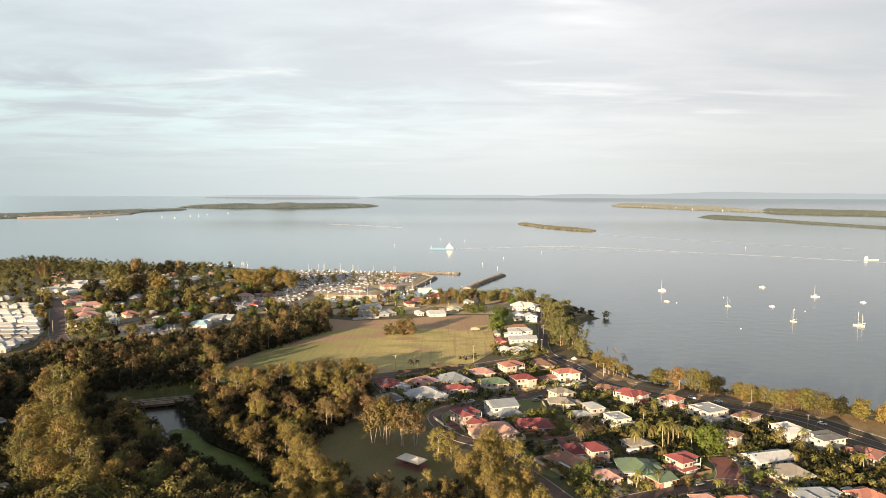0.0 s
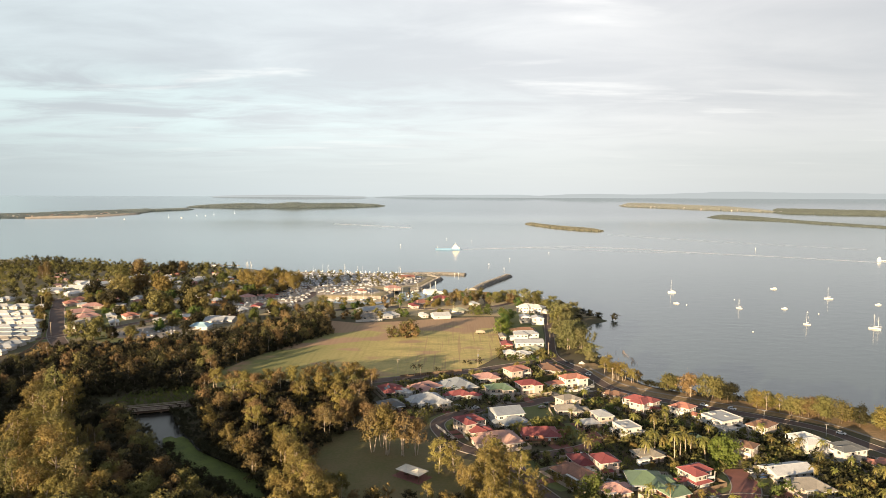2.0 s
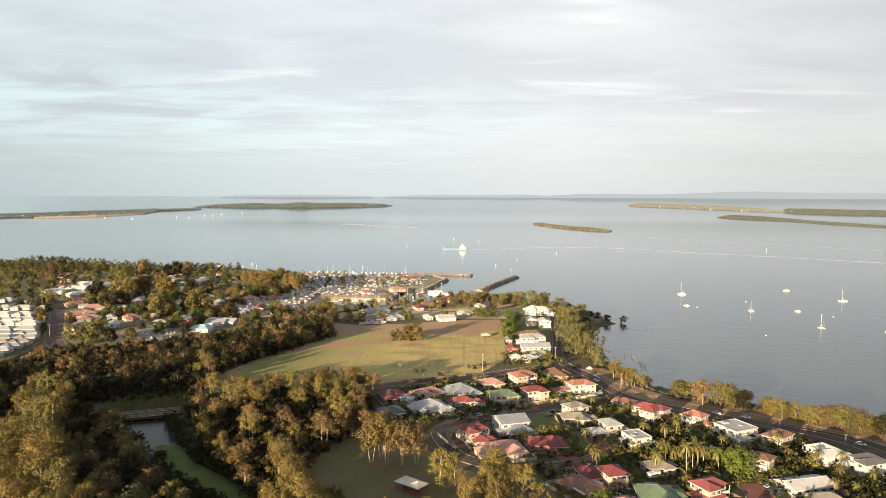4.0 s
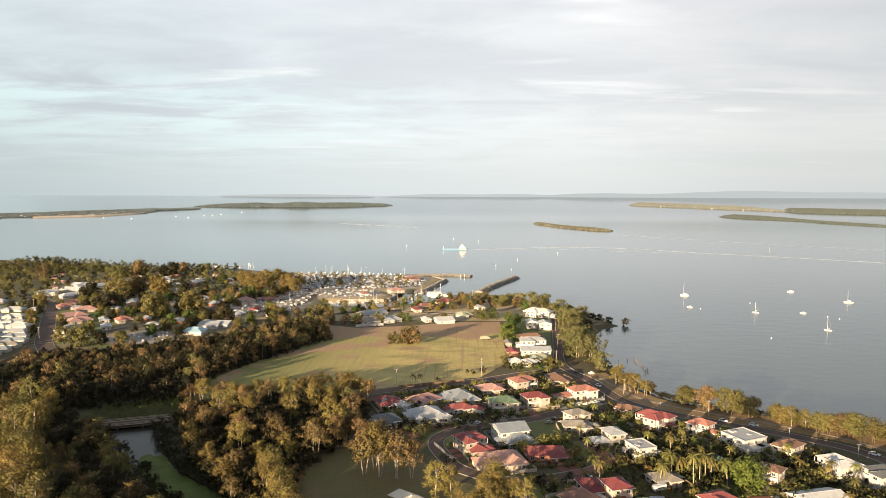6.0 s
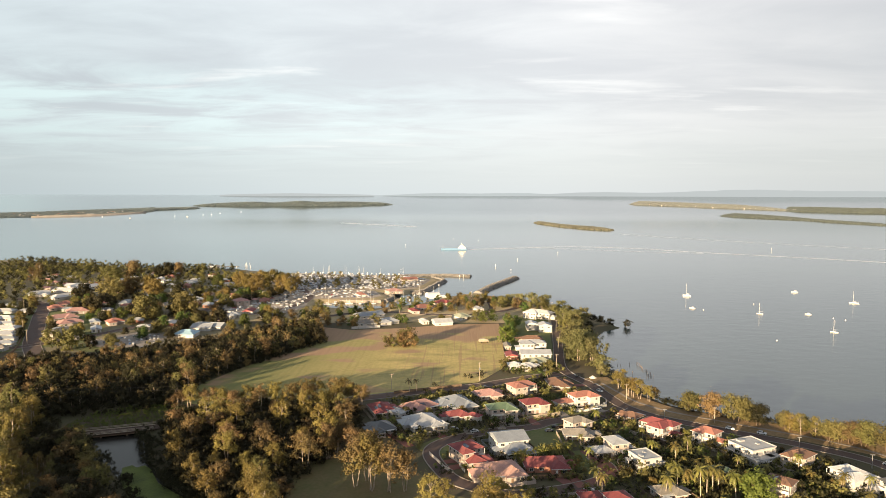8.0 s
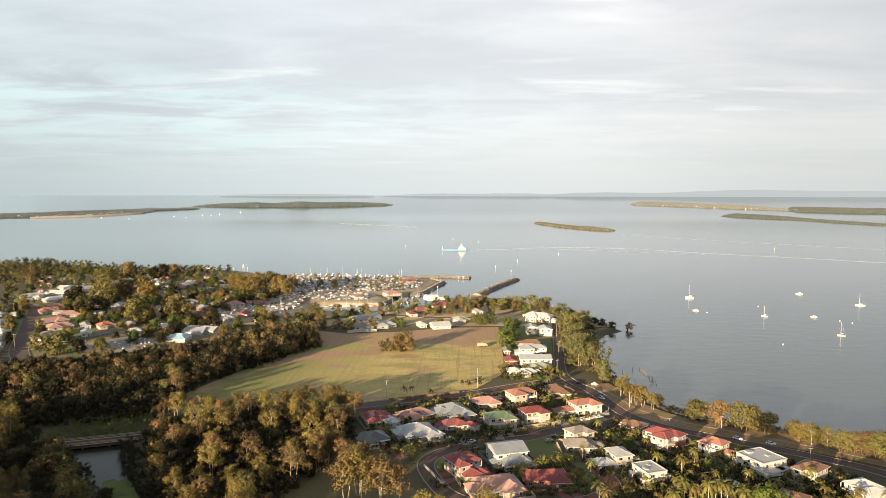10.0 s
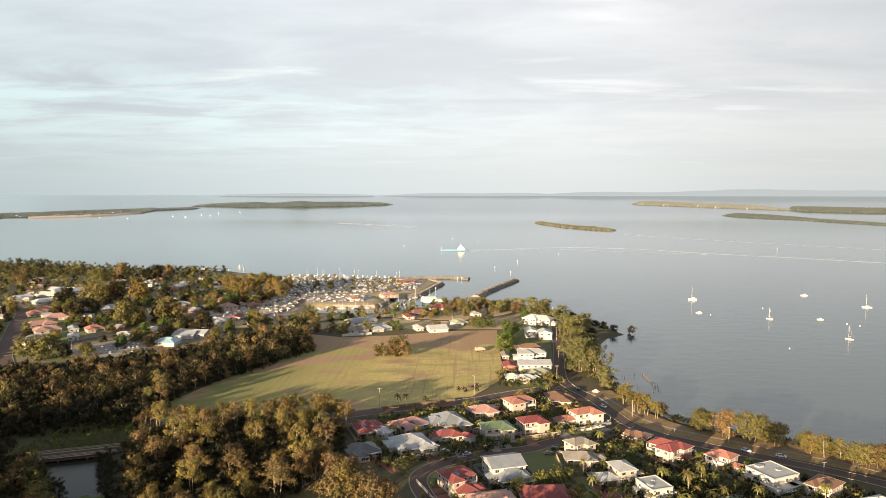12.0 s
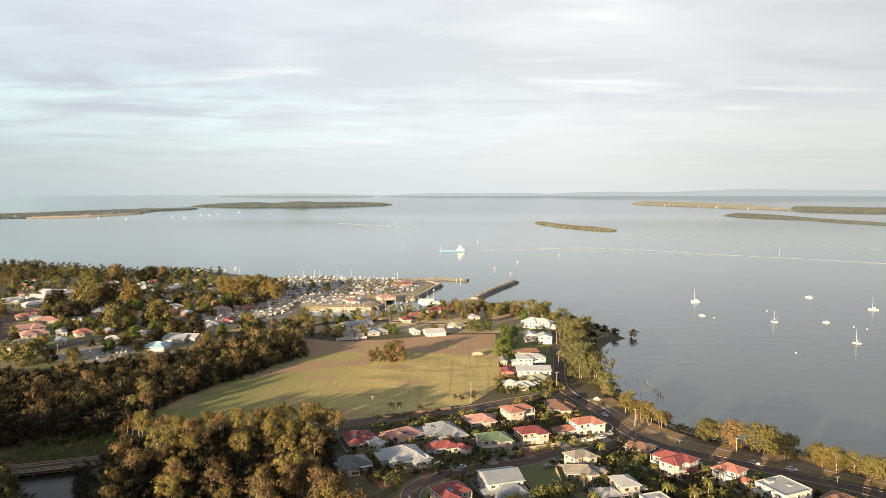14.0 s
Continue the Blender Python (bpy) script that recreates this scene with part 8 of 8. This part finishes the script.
for k in range(6):
    a = math.pi * k / 3
    part("post", Geo().tube([(1.9 * math.cos(a), 1.9 * math.sin(a), 0), (1.9 * math.cos(a), 1.9 * math.sin(a), 2.5)], [0.1, 0.1], 6), "timber", kiosk)
hay = thing("hay_trailer", pose(27.5, 569, G, 0, 0, 15), "old pale farm trailer standing in the field", "trailer")
part("bed", Geo().box(-4, 4, -1.6, 1.6, 0.9, 1.2), "pale_timber", hay)
part("load", loft([[(-3.8, -1.5, 1.2), (-3.8, 1.5, 1.2), (-3.6, 1.2, 3.0), (-3.6, -1.2, 3.0)], [(0.2, -1.5, 1.2), (0.2, 1.5, 1.2), (0.2, 1.2, 3.4), (0.2, -1.2, 3.4)], [(3.8, -1.4, 1.2), (3.8, 1.4, 1.2), (3.4, 1.0, 2.4), (3.4, -1.0, 2.4)]]), "pale_timber", hay)
for sx in (-2.4, 2.4):
    for sy in (-1.5, 1.5):
        w = part("wheel", Geo().tube([(0, -0.15, 0), (0, 0.15, 0)], [0.5, 0.5], 10), "rubber", hay)
        w.location = (sx, sy, 0.5)
posts = [(134.0 + 0.11 * k, 516.8 - 2.7 * k) for k in range(14)] + [(131.5, 482), (133.0, 484), (128.6, 515.2), (119.8, 513.4), (121, 511), (119, 487.6), (124, 490)]
for x, y in posts:
    p = thing("old_pile", pose(x, y, 0), "weathered timber pile standing in shallow water", "pile", "old jetty piles")
    part("shaft", Geo().tube([(0, 0, -1), (0.05, 0, 1.0 + 1.4 * hr.random())], [0.16, 0.12], 5), "timber", p)


def fence(pts, h, mat, label, board=2.4):
    """Posts and boards along a plan line."""
    ob = thing("fence", Matrix(), label, "fence", "garden fences")
    for a, b in zip(pts, pts[1:]):
        a, b = Vector(a), Vector(b)
        n = max(1, round((b - a).length / board))
        d = (b - a) / n
        s = Vector((-d.y, d.x)).normalized() * 0.06
        for k in range(n):
            p, q = a + d * k, a + d * (k + 0.97)
            v = [(*(p + s), G), (*(q + s), G), (*(q - s), G), (*(p - s), G)]
            part("panel", Geo().add(v + [(x, y, G + h) for x, y, _ in v], [(3, 2, 1, 0), (4, 5, 6, 7), (0, 1, 5, 4), (1, 2, 6, 5), (2, 3, 7, 6), (3, 0, 4, 7)]), mat, ob)
    return ob


fence([(72, 403), (79, 406), (87, 411), (91, 417), (92, 424)], 1.5, "wall_white", "white rendered garden wall of the corner house")
fence([(-5, 341), (-1, 333), (2, 326), (6, 321)], 1.5, "wall_white", "white rendered garden wall along the bend")
fence([(-85, 616), (-73, 620), (-61, 623)], 2.2, "wall_white", "long white wall at the field's north end", 6)
fence([(48, 276), (54, 268), (58, 262)], 1.8, "pale_timber", "pale timber garden fence")
fence([(-30, 432), (-10, 440), (10, 448)], 1.6, "timber", "brown timber back fence by the road")
fence([(-36, 420), (-34, 400), (-34, 380)], 1.8, "timber", "brown timber side fence")
fence([(60, 340), (56, 350), (66, 372)], 1.8, "timber", "brown timber fence along the vacant lot")
fence([(40, 502), (41, 530), (42, 560)], 1.4, "timber", "brown timber fence between field and houses")
fence([(58, 500), (76, 496)], 1.8, "wall_cream", "cream garden wall by the corner")
fence([(-414.6, 676.5), (-372.1, 614.9), (-340.4, 563.4), (-322.3, 530.0), (-312.5, 502.0), (-308.3, 480.2), (-305.5, 457.0)], 1.9, "timber", "dark timber fence round the pale houses", 4)
fence([(40, 385), (36, 392), (44, 398)], 1.4, "wall_white", "white garden wall beside the drive")
for a, b, w, mat in (((-8, 365), (-8, 372), 5, "concrete"), ((58, 309), (54, 325), 4, "brick_paving"), ((98, 261), (94, 278), 4.5, "brick_paving"), ((108, 262), (104, 278), 4.5, "brick_paving"), ((48, 381), (44, 394), 4.5, "brick_paving"),
                     ((66, 391), (62, 402), 5, "concrete"), ((125, 262), (138, 268), 4, "brick_paving"), ((30, 374), (29, 383), 4, "concrete"), ((14, 367), (11, 378), 4, "concrete"), ((124, 283), (134, 285), 5, "concrete"), ((-30, 372), (-14, 350), 4, "brick_paving"), ((69, 340), (66, 348), 5, "brick_paving")):
    structure("driveway", ribbon([Vector(a), Vector(b)], w, G + 0.16), mat, "paved driveway beside a house", "driveway")


# ---- front wall of the corner house ----
corner = thing("garden_wall", Matrix(), "white rendered front wall with square piers", "wall")
pts = [Vector(p) for p in ((71.7, 401.8), (78.1, 404.0), (84.0, 409.0), (89.0, 414.4))]
for a, b in zip(pts, pts[1:]):
    part("panel", ribbon([a, b], 0.22, G + 1.15, G - 0.1), "trim_white", corner)
for p in pts:
    part("pier", Geo().box(p.x - 0.3, p.x + 0.3, p.y - 0.3, p.y + 0.3, G - 0.1, G + 1.5), "trim_white", corner)


# ---- swimming pools ----
for x, y, rot, w, d in ((14.5, 338, 30, 6.5, 3.4), (-202, 316, 20, 7, 3.5)):
    pool = thing("swimming_pool", pose(x, y, G, 0, 0, rot), "small turquoise swimming pool with pale stone edge", "pool", "garden pools")
    part("water", Geo().box(-w / 2, w / 2, -d / 2, d / 2, 0.0, 0.16), "pool_water", pool, "turquoise pool water")
    part("coping", Geo().box(-w / 2 - 0.6, w / 2 + 0.6, -d / 2 - 0.6, -d / 2, 0, 0.22).box(-w / 2 - 0.6, w / 2 + 0.6, d / 2, d / 2 + 0.6, 0, 0.22).box(-w / 2 - 0.6, -w / 2, -d / 2, d / 2, 0, 0.22).box(w / 2, w / 2 + 0.6, -d / 2, d / 2, 0, 0.22), "concrete", pool)


# ---- caravan ----
caravan = thing("caravan", pose(86.4, 295.1, G + 0.05, 0, 0, 25), "white touring caravan parked beside a house", "caravan")
body = [[(x, -1.15 * k, 0.5), (x, 1.15 * k, 0.5), (x, 1.15 * k, 2.2), (x, 1.0 * k, 2.55), (x, -1.0 * k, 2.55), (x, -1.15 * k, 2.2)] for x, k in ((-2.9, 0.94), (-2.6, 1.0), (2.4, 1.0), (2.9, 0.9))]
part("body", loft(body), "boat_white", caravan)
part("window_band", Geo().box(-1.9, 1.5, -1.18, 1.18, 1.45, 1.95), "glass_dark", caravan, "dark caravan windows")
part("tow_bar", Geo().tube([(2.8, 0, 0.55), (4.1, 0, 0.5)], [0.07, 0.05], 6), "steel", caravan)
part("roof_vent", Geo().box(-0.4, 0.4, -0.35, 0.35, 2.55, 2.68), "trim_white", caravan)
for side in (-1, 1):
    w = part("wheel", CAR_WHEEL, "rubber", caravan, "black tyre")
    w.location = (-0.2, side * 1.0, 0.32)
